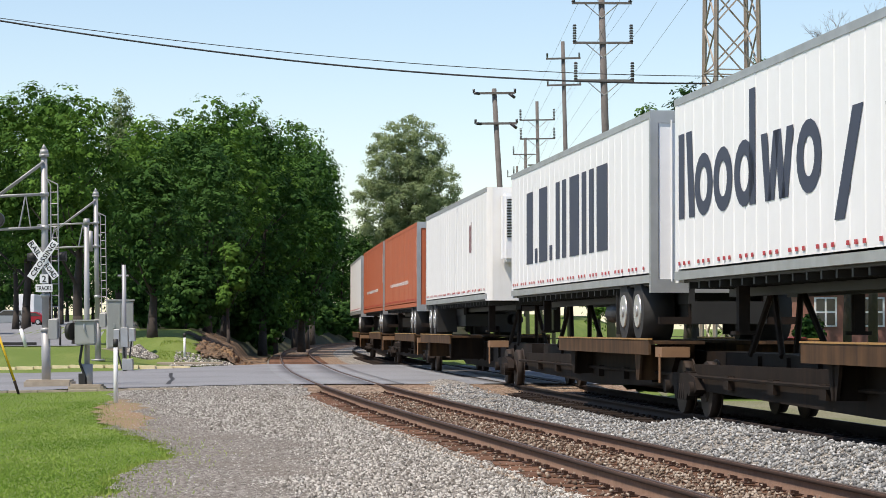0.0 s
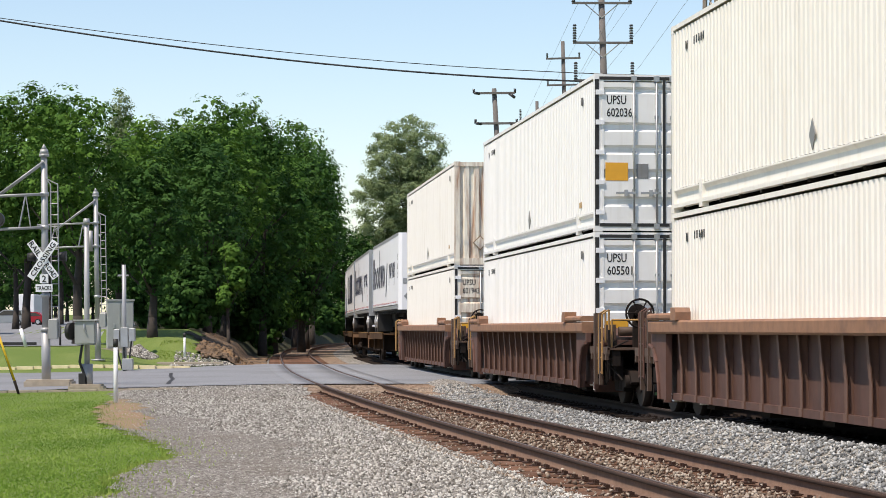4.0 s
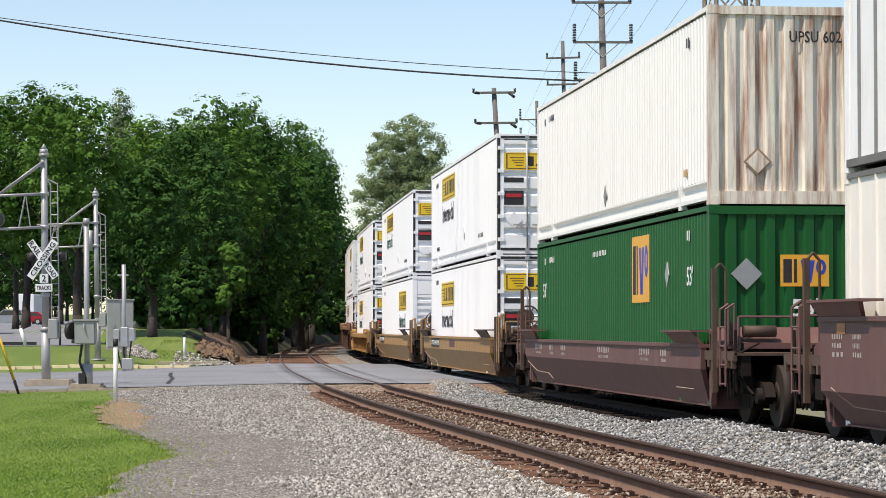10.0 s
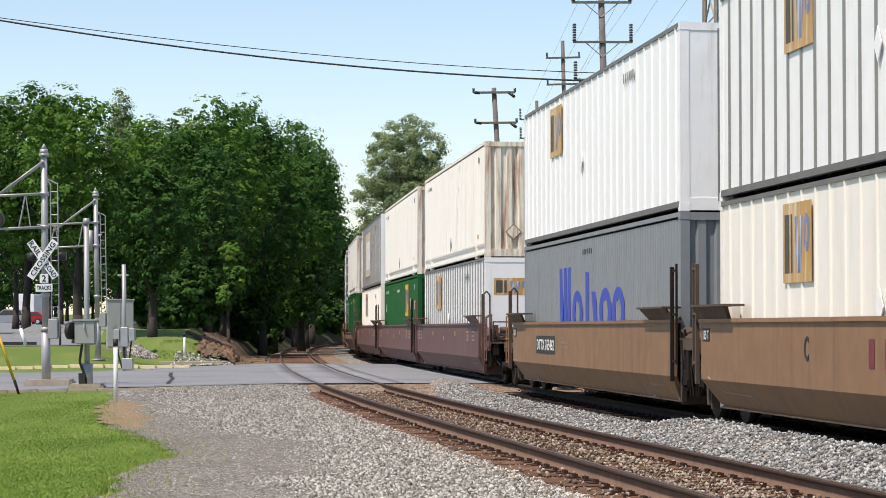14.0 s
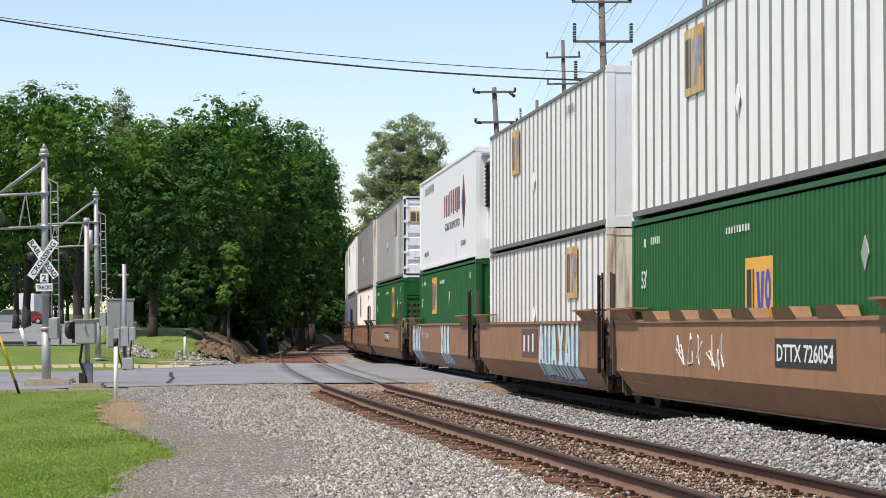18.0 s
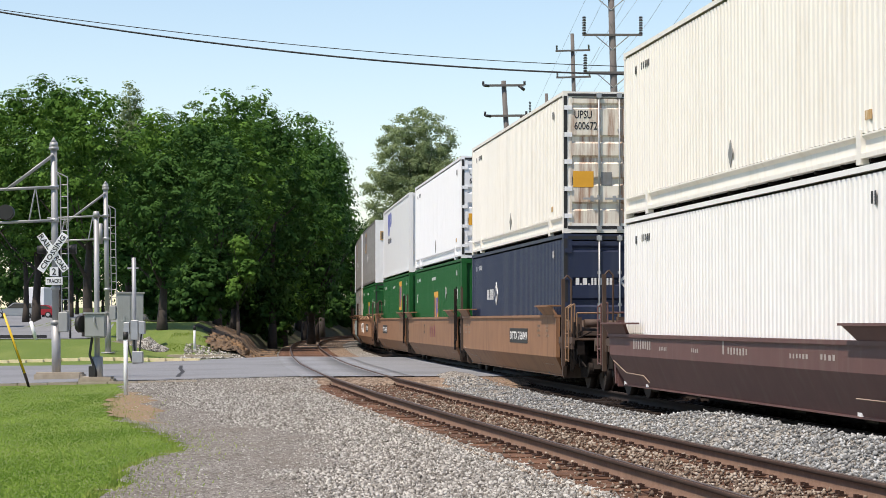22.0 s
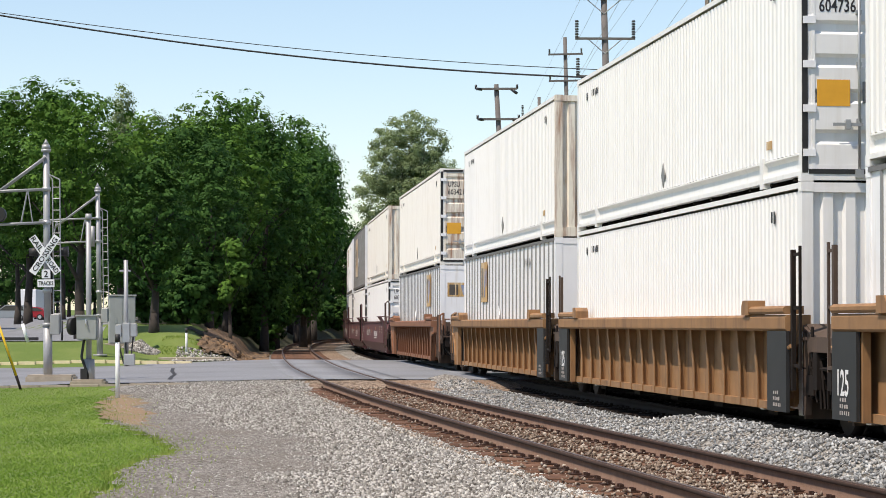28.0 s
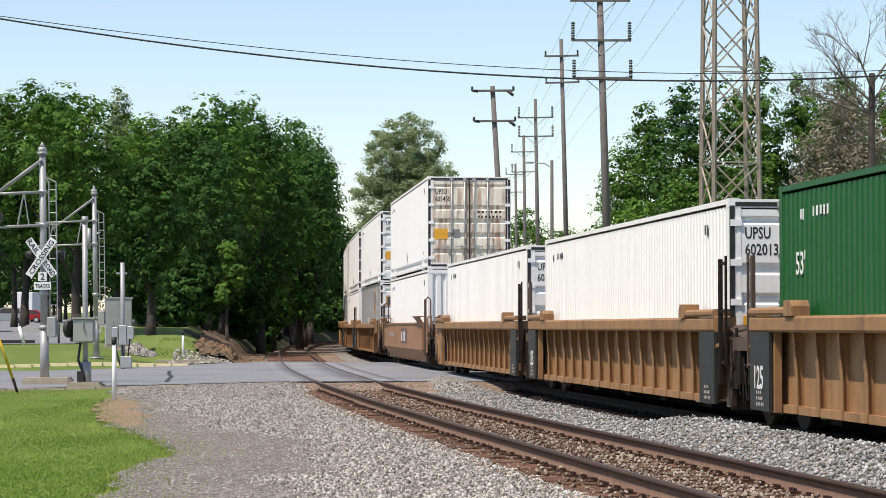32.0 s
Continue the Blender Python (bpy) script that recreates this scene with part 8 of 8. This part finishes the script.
# the two cables over the crossing, hung between poles outside the view
wire(sag(((-15.86, 10.39), (-12.02, 9.73), (-7.42, 9.04), (-2.82, 8.49), (1.78, 8.18), (4.08, 8.09), (6.99, 8.01), (12.02, 8.17), (15.58, 8.46)), 64, 64), 0.026)
wire(sag(((-15.86, 10.36), (-12.02, 9.81), (-7.42, 9.25), (-2.82, 8.76), (1.78, 8.40), (4.08, 8.30), (6.99, 8.26), (12.02, 8.36), (15.58, 8.55)), 64.2, 64.2), 0.012)
for sx, dz in ((-1.4, 18.3), (1.4, 18.3), (-1.4, 16.4), (1.4, 16.4), (-1.4, 14.5), (1.4, 14.5)):
    wire([(8.8 + sx, 90, dz + 0.6), (8.45 + sx, 118, dz), (8.2 + sx * 0.9, 150, dz + 0.3), (8.3 + sx, 200, dz + 0.9), (9.7 + sx, 270, dz + 2.6)], 0.008, "power_line", "thin power line strung from pole to pole", M["alu"])


# ---- the level crossing's signals ----
def mast(x, y, height, reach, label, lean=0.016, lights=True):
    """A cantilever signal mast with its arm truss to the left, ladder and cap."""
    z = float(lie(x, y))
    m = thing("signal_mast", label, "crossing signal", Matrix.Translation((x, y, z)) @ Matrix.Rotation(-lean, 4, "Y"), group="crossing signals")
    bm = bmesh.new()
    cyl(bm, (0, 0, 0), (0, 0, 1.5), 0.118, n=14)
    cyl(bm, (0, 0, 1.5), (0, 0, height - 0.25), 0.095, 0.085, n=14)
    cyl(bm, (0, 0, 1.46), (0, 0, 1.56), 0.135, n=14)
    cyl(bm, (0, 0, 0.0), (0, 0, 0.06), 0.27, n=14)
    part("post", bm, M["mast"], m)
    bm = bmesh.new()
    cyl(bm, (0, 0, height - 0.27), (0, 0, height - 0.2), 0.13, n=12)
    cyl(bm, (0, 0, height - 0.2), (0, 0, height - 0.08), 0.12, 0.10, n=12)
    cyl(bm, (0, 0, height - 0.08), (0, 0, height + 0.06), 0.09, 0.01, n=12)
    part("cap", bm, M["mast"], m)
    arm_pts = [((0, -0.1, height - 0.40), (-reach, -0.1, height - 0.40 - reach * 0.72)), ((0, 0.1, height - 0.40), (-reach, 0.1, height - 0.40 - reach * 0.72))]
    low = height - 0.40 - reach * 0.72
    levels = (height - 1.25, height - 2.12)
    for a, b in arm_pts:
        bm = bmesh.new()
        cyl(bm, a, b, 0.03, n=8)
        part("stay", bm, M["mast"], m)
    for zl in levels:
        for yy in (-0.1, 0.1):
            bm = bmesh.new()
            cyl(bm, (0, yy, zl), (-reach - 0.6, yy, zl - 0.05), 0.032, n=8)
            part("arm_tube", bm, M["mast"], m)
    k = 0.35
    while k < reach:
        bm = bmesh.new()
        cyl(bm, (-k, -0.1, levels[1]), (-k - 0.12, -0.1, levels[0]), 0.016, n=5)
        cyl(bm, (-k - 0.3, -0.1, levels[1]), (-k - 0.12, -0.1, levels[0]), 0.022, n=5)
        part("truss_bar", bm, M["mast"], m)
        k += 1.05
    bm = bmesh.new()
    for xx in (0.17, 0.36):
        pipe(bm, [(xx, -0.05, 1.3), (xx, -0.05, height - 1.0), (0.05, -0.05, height - 0.85)], 0.018, 6)
    part("ladder_rail", bm, M["mast"], m, "ladder rail")
    bm2 = shared("rung", lambda b: cyl(b, (0.17, -0.05, 0), (0.36, -0.05, 0), 0.012, n=5), M["mast"])
    zz = 1.5
    while zz < height - 1.1:
        part("rung", bm2, M["mast"], m, "", Matrix.Translation((0, 0, zz)))
        zz += 0.3
    for zl in (levels[0], levels[1], 2.4):
        bm = bmesh.new()
        cyl(bm, (0, 0, zl - 0.05), (0, 0, zl + 0.05), 0.12, n=12)
        part("clamp", bm, M["silver"], m)
    if lights:
        bm = bmesh.new()
        cyl(bm, (-reach + 0.02, -0.32, levels[1] + 0.22), (-reach + 0.02, -0.02, levels[1] + 0.22), 0.2, n=16)
        part("flasher", bm, M["black"], m, "black round flashing light")
    bm = bmesh.new()
    bx(bm, 0.1, 0.34, -0.2, 0.0, 1.25, 1.78)
    bmesh.ops.bevel(bm, geom=bm.edges[:], offset=0.02, segments=1, affect="EDGES")
    part("junction_box", bm, M["cabinet"], m, "grey junction box")
    return m


M1 = (-10.35, 61.6)
signal = mast(*M1, 6.30, 1.25, "silver cantilever crossing signal mast with a crossbuck sign")
# crossbuck on the near mast
for ang, txt, tx in ((55, "CROSSING", -0.5), (-55, "RAIL ROAD", -0.52)):
    bm = bmesh.new()
    bx(bm, -0.58, 0.58, -0.012, 0.012, -0.10, 0.10)
    bl = part("crossbuck_blade", bm, M["signwhite"], signal, "white reflective crossbuck blade", Matrix.Translation((-0.02, -0.19 - (0.028 if ang > 0 else 0), 3.33)) @ Matrix.Rotation(radians(-ang), 4, "Y"))
    if ang > 0:
        part("lettering", words(txt, 0.135, 1.02), M["ink"], bl, "", Matrix.Translation((tx, -0.018, -0.068)))
    else:
        part("lettering", words("RAIL", 0.135, 0.42), M["ink"], bl, "", Matrix.Translation((-0.56, -0.018, -0.068)))
        part("lettering", words("ROAD", 0.135, 0.42), M["ink"], bl, "", Matrix.Translation((0.14, -0.018, -0.068)))
bm = bmesh.new()
bx(bm, -0.11, 0.11, -0.20, -0.18, 2.72, 2.95)
part("sign_plate", bm, M["signwhite"], signal, "small white number plate sign")
part("lettering", words("2", 0.17), M["ink"], signal, "", Matrix.Translation((-0.05, -0.206, 2.75)))
bm = bmesh.new()
bx(bm, -0.22, 0.22, -0.20, -0.18, 2.49, 2.69)
part("sign_plate", bm, M["signwhite"], signal, "white sign plate")
part("lettering", words("TRACKS", 0.11, 0.38), M["ink"], signal, "", Matrix.Translation((-0.19, -0.206, 2.535)))
for sx in (-0.36, 0.42):
    bm = bmesh.new()
    cyl(bm, (sx - 0.12, 0.12, 3.42), (sx + 0.12, 0.12, 3.42), 0.1, 0.14, n=12)
    cyl(bm, (0, 0.12, 3.42), (sx, 0.12, 3.42), 0.025, n=6)
    part("flasher", bm, M["black"], signal, "dark flashing light turned to the road")
bm = bmesh.new()
bx(bm, -0.62, 0.62, -0.4, 0.4, -0.30, 0.04)
bmesh.ops.bevel(bm, geom=bm.edges[:], offset=0.05, segments=2, affect="EDGES")
solid("mast_foundation", bm, M["concrete"], "weathered concrete foundation block of the signal mast", "foundation", Matrix.Translation((M1[0] + 0.1, M1[1] - 0.05, float(lie(*M1)) + 0.17)))
mast(-12.92, 88.4, 6.42, 1.6, "silver cantilever crossing signal mast beyond the road", 0.02, False)

# post with control box
x, y = -8.68, 57.6
z = float(lie(x, y))
p = thing("signal_post", "grey steel post carrying a control box", "crossing signal", Matrix.Translation((x, y, z)) @ Matrix.Rotation(-0.01, 4, "Y"))
bm = bmesh.new()
cyl(bm, (0, 0, 0), (0, 0, 4.1), 0.066, n=12)
cyl(bm, (0, 0, 0), (0, 0, 0.65), 0.14, n=12)
cyl(bm, (0, 0, 4.05), (0, 0, 4.2), 0.09, 0.07, n=12)
cyl(bm, (0.1, 0, 3.4), (0.1, 0, 3.9), 0.05, n=8)
part("post", bm, M["mast"], p)
bm = bmesh.new()
bx(bm, -0.24, 0.27, -0.42, -0.1, 1.12, 1.70)
bmesh.ops.bevel(bm, geom=bm.edges[:], offset=0.03, segments=2, affect="EDGES")
box = part("control_box", bm, M["cabinet"], p, "grey enamelled control box")
bm = bmesh.new()
bx(bm, -0.26, 0.29, -0.45, -0.08, 1.69, 1.73)
part("lid", bm, M["cabinet"], box)
bm = bmesh.new()
pipe(bm, [(0.0, -0.44, 1.62), (0.0, -0.46, 1.5), (0.05, -0.44, 1.4)], 0.02)
part("handle", bm, M["silver"], box)
bm = bmesh.new()
cyl(bm, (-0.30, -0.3, 1.45), (-0.40, -0.26, 1.45), 0.21, n=18)
part("flasher_hood", bm, M["black"], p, "black round light hood seen edge-on")
bm = bmesh.new()
pipe(bm, [(-0.1, -0.12, 1.12), (-0.16, -0.14, 0.7), (-0.02, -0.14, 0.3), (0, -0.1, 0.05)], 0.035)
part("cable", bm, M["black"], p, "black cable")
bm = bmesh.new()
bx(bm, -0.18, -0.02, -0.2, -0.05, 0.0, 0.42)
part("base_box", bm, M["black"], p, "small dark box at the foot")
bm = bmesh.new()
bx(bm, -0.42, 0.42, -0.35, 0.35, -0.30, 0.06)
bmesh.ops.bevel(bm, geom=bm.edges[:], offset=0.05, segments=2, affect="EDGES")
solid("post_foundation", bm, M["concrete"], "low concrete footing of the signal post", "foundation", Matrix.Translation((x, y, z + 0.1)))


def marker(x, y, h, label, black=True):
    p = thing("marker_post", label, "post", Matrix.Translation((x, y, float(lie(x, y)))) @ Matrix.Rotation(-0.01, 4, "Y"), group="white marker posts")
    bm = bmesh.new()
    cyl(bm, (0, 0, -0.2), (0, 0, h), 0.05, 0.045, n=10)
    part("stake", bm, M["signwhite"], p)
    if black:
        bm = bmesh.new()
        cyl(bm, (0, 0, h - 0.14), (0, 0, h + 0.03), 0.056, n=10)
        part("band", bm, M["black"], p, "black band")


marker(-7.05, 50.9, 1.36, "white plastic marker post with a black top at the lawn edge")
marker(-10.4, 95.0, 0.98, "white plastic marker post by the far lawn")
bm = bmesh.new()
cyl(bm, (0.12, 0, 0), (-0.1, 0, 0.75), 0.07, n=10)
solid("bollard", bm, M["signwhite"], "leaning white bollard on the lawn's edge", "post", Matrix.Translation((-17.0, 95.5, float(lie(-17.0, 95.5)))))
bm = bmesh.new()
cyl(bm, (0, 0, -0.2), (0, 0, 0.85), 0.045, n=8)
solid("fence_post", bm, M["black"], "dark metal fence post beside the car park", "post", Matrix.Translation((-15.9, 98.0, float(lie(-15.9, 98)))))
bm = bmesh.new()
bx(bm, -6, 2.0, -0.12, 0.12, -0.1, 0.16)
solid("barrier_rail", bm, M["black"], "low dark timber barrier along the car park", "barrier", Matrix.Translation((-19.0, 98.6, float(lie(-18, 98.6)))))

# signal house and the short pole with relay boxes
cab = thing("signal_cabinet", "tall grey steel signal cabinet on a concrete slab", "cabinet", Matrix.Translation((-13.15, 96.0, float(lie(-13.15, 95.0)) + 0.02)) @ Matrix.Rotation(0.18, 4, "Z"))
bm = bmesh.new()
bx(bm, -0.53, 0.53, -0.4, 0.4, 0.12, 2.05)
bmesh.ops.bevel(bm, geom=bm.edges[:], offset=0.02, segments=1, affect="EDGES")
part("body", bm, M["cabinet"], cab)
bm = bmesh.new()
bx(bm, -0.57, 0.57, -0.45, 0.45, 2.05, 2.11)
part("roof_plate", bm, M["cabinet"], cab)
for x0, x1 in ((-0.5, -0.01), (0.01, 0.5)):
    bm = bmesh.new()
    bx(bm, x0, x1, -0.425, -0.4, 0.2, 1.98)
    d = part("door", bm, M["cabinet"], cab)
    bm = bmesh.new()
    bx(bm, (x0 + x1) / 2 - 0.03, (x0 + x1) / 2 + 0.03, -0.45, -0.42, 0.95, 1.15)
    part("handle", bm, M["silver"], d)
bm = bmesh.new()
bx(bm, -0.75, 0.75, -0.6, 0.6, -0.6, 0.12)
part("slab", bm, M["concrete"], cab, "concrete slab")

x, y = -11.1, 82.3
p = thing("relay_pole", "slim grey pole with relay boxes and cables", "crossing signal", Matrix.Translation((x, y, float(lie(x, y)))) @ Matrix.Rotation(-0.012, 4, "Y"))
bm = bmesh.new()
cyl(bm, (0, 0, 0), (0, 0, 3.72), 0.075, n=10)
bx(bm, -0.22, 0.16, -0.03, 0.03, 3.32, 3.38)
part("pole", bm, M["mast"], p)
for i, (bx0, bz0, bw, bh) in enumerate(((-0.34, 1.05, 0.2, 0.42), (-0.10, 0.85, 0.26, 0.68), (0.18, 1.05, 0.22, 0.45), (-0.06, 0.05, 0.38, 0.4))):
    bm = bmesh.new()
    bx(bm, bx0, bx0 + bw, -0.28, -0.04, bz0, bz0 + bh)
    bmesh.ops.bevel(bm, geom=bm.edges[:], offset=0.015, segments=1, affect="EDGES")
    part("relay_box", bm, M["silver"], p, "weathered metal relay box")
for q in (-0.25, 0.0, 0.26):
    bm = bmesh.new()
    pipe(bm, [(q, -0.12, 1.05), (q * 0.8, -0.14, 0.6), (q * 0.5 + 0.05, -0.12, 0.1)], 0.03)
    part("cable", bm, M["black"], p, "black cable")

# yellow guy guard on the anchor wire of a pole outside the view
g = thing("guy_wire", "anchored guy wire with a yellow plastic guard", "guy wire", Matrix.Translation((-10.05, 56.0, float(lie(-10.05, 56)))))
bm = bmesh.new()
cyl(bm, (0, 0, -0.1), (-1.55, 0.0, 4.4), 0.008, n=5)
part("strand", bm, M["cable"], g)
bm = bmesh.new()
cyl(bm, (-0.11, 0, 0.32), (-0.62, 0, 1.75), 0.028, n=8)
part("guard", bm, M["stake"], g, "yellow plastic guard")
bm = bmesh.new()
cyl(bm, (0.02, 0, -0.1), (-0.11, 0, 0.33), 0.03, n=8)
part("anchor_rod", bm, M["steel"], g)

# kerbs of the road
bm = bmesh.new()
for k in range(22):
    x0 = -22 + k * 0.72
    z0 = float(lie(x0, 56.4)) + 0.02
    bx(bm, x0, x0 + 0.69, 56.9 - 0.05 * k * 0.02, 57.1, z0 - 0.2, z0 + 0.05)
ob = solid("kerb", bm, M["concrete"], "pale concrete kerb along the near edge of the road", kind="structure")
bm = bmesh.new()
for k in range(28):
    x0 = -26 + k * 0.6
    yk = 80.6 + (x0 + 26) * 0.30
    z0 = float(lie(x0, yk)) + 0.02
    bx(bm, x0, x0 + 0.6, yk + 0.2, yk + 0.5, z0 - 0.2, z0 + 0.10)
ob = solid("kerb", bm, M["lotline"], "yellow-painted kerb along the far edge of the road", kind="structure")
bm = bmesh.new()
bx(bm, -11.2, -8.6, 92.3, 93.6, -0.4, 0.03)
solid("slab", bm, M["concrete"], "pale concrete slab beside the road", kind="structure")


# ---- parked cars and the houses ----
def car(x, y, turn, paint, label, length=4.7, height=1.68, suv=True):
    z = float(lie(x, y)) + 0.03
    c = thing("parked_car", label, "car", Matrix.Translation((x, y, z)) @ Matrix.Rotation(turn, 4, "Z"), group="parked cars")
    L = length / 2
    low, hood = 0.28, (0.95 if suv else 0.85)
    bm = bmesh.new()
    slab(bm, [(-L, 0.45), (-L, hood + 0.05), (-L + 0.25, hood + 0.1), (L - 1.3, hood + 0.05), (L - 0.15, hood - 0.12), (L, 0.5), (L - 0.1, low), (-L + 0.1, low)], -0.92, 0.92)
    bmesh.ops.bevel(bm, geom=bm.edges[:], offset=0.07, segments=2, affect="EDGES")
    part("body", bm, M[paint], c)
    bm = bmesh.new()
    slab(bm, [(-L + 0.12, hood + 0.02), (-L + (0.3 if suv else 0.9), height - 0.04), (L - 2.3, height), (L - 1.35, hood + 0.02)], -0.80, 0.80)
    bmesh.ops.bevel(bm, geom=bm.edges[:], offset=0.06, segments=2, affect="EDGES")
    cb = part("cabin", bm, M[paint], c)
    for sx in (-1, 1):
        bm = bmesh.new()
        slab(bm, [(-L + 0.45, hood + 0.12), (-L + (0.6 if suv else 1.1), height - 0.12), (L - 2.35, height - 0.1), (L - 1.6, hood + 0.12)], sx * 0.805 - 0.01, sx * 0.805 + 0.01)
        part("window", bm, M["glassy"], cb, "dark side window")
        for yy in (-L + 0.85, L - 0.9):
            bm = bmesh.new()
            cyl(bm, (sx * 0.74, yy, 0.33), (sx * 0.94, yy, 0.33), 0.34, n=18)
            wl = part("wheel", bm, M["tyre"], c, "black tyre")
            bm = bmesh.new()
            cyl(bm, (sx * 0.93, yy, 0.33), (sx * 0.955, yy, 0.33), 0.2, n=14)
            part("rim", bm, M["hub"], wl)
    for sx in (-0.75, 0.75):
        bm = bmesh.new()
        bx(bm, sx - 0.1, sx + 0.1, -L - 0.01, -L + 0.05, hood - 0.3, hood - 0.08)
        part("tail_light", bm, M["inkred"], c, "red tail light")
    return c


car(-46.4, 250, radians(90), "carsilver", "silver sport utility vehicle parked in the lot")
car(-46.4, 264, radians(88), "carred", "red hatchback parked in the lot", 4.2, 1.45, False)
car(-52.5, 262, radians(92), "carsilver", "grey saloon parked in the lot", 4.5, 1.45, False)
car(11.9, 78, radians(-80), "carred", "red car parked beyond the tracks", 4.4, 1.45, False)

van = thing("box_truck", "white box truck parked behind the cars", "truck", Matrix.Translation((-49.3, 281, float(lie(-49.3, 281)) + 0.03)))
bm = bmesh.new()
bx(bm, -1.1, 1.1, -3, 3, 0.7, 3.5)
bmesh.ops.bevel(bm, geom=bm.edges[:], offset=0.05, segments=1, affect="EDGES")
part("box", bm, M["signwhite"], van)
for sx in (-0.85, 0.85):
    for yy in (-2.0, 2.2):
        bm = bmesh.new()
        cyl(bm, (sx - 0.14, yy, 0.45), (sx + 0.14, yy, 0.45), 0.45, n=16)
        part("wheel", bm, M["tyre"], van, "black tyre")
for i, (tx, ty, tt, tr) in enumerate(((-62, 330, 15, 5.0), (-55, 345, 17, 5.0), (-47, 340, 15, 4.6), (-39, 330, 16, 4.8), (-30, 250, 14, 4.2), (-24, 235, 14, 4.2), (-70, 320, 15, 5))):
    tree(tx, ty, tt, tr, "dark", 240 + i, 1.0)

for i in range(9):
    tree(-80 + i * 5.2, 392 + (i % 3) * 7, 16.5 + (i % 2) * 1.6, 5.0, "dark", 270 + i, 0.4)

house = thing("brick_house", "brown brick house with white-framed windows", "house", Matrix.Translation((24.5, 128, float(lie(24.5, 128)))))
bm = bmesh.new()
bx(bm, -5.6, 6, -4, 4, -0.3, 3.4)
part("wall", bm, M["brick"], house)
bm = bmesh.new()
prism(bm, [(-6, 3.4), (6.4, 3.4), (0.2, 5.6)], -4.4, 4.4)
part("roof", bm, M["roof"], house)
for wx in (-4.4, -1.9, 0.8, 3.4):
    bm = bmesh.new()
    bx(bm, wx - 0.6, wx + 0.6, -4.06, -3.98, 1.1, 2.65)
    wd = part("window", bm, M["signwhite"], house, "white window frame")
    for px in (-0.27, 0.27):
        for pz in (1.5, 2.25):
            bm = bmesh.new()
            bx(bm, wx + px - 0.22, wx + px + 0.22, -4.08, -4.05, pz - 0.32, pz + 0.32)
            part("pane", bm, M["glassy"], wd)
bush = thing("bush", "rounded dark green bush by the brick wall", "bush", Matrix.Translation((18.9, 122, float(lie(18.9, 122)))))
part("crown", crown_mesh("crown", 0.0, 1.9, 0.9, 55, 0.09, 60, 0.4, M["leaf_shade"]), M["leaf_shade"], bush)


# ---- what moves ----
def motions():
    """The train runs away from the camera at a steady speed along the curve."""
    for ob, s0, lift in RIDERS:
        rows = []
        for k in range(33):
            m = ride(s0 + SPEED * k)
            m.translation.z += lift
            rows.append((float(k), m))
        walk(ob, rows)


motions()
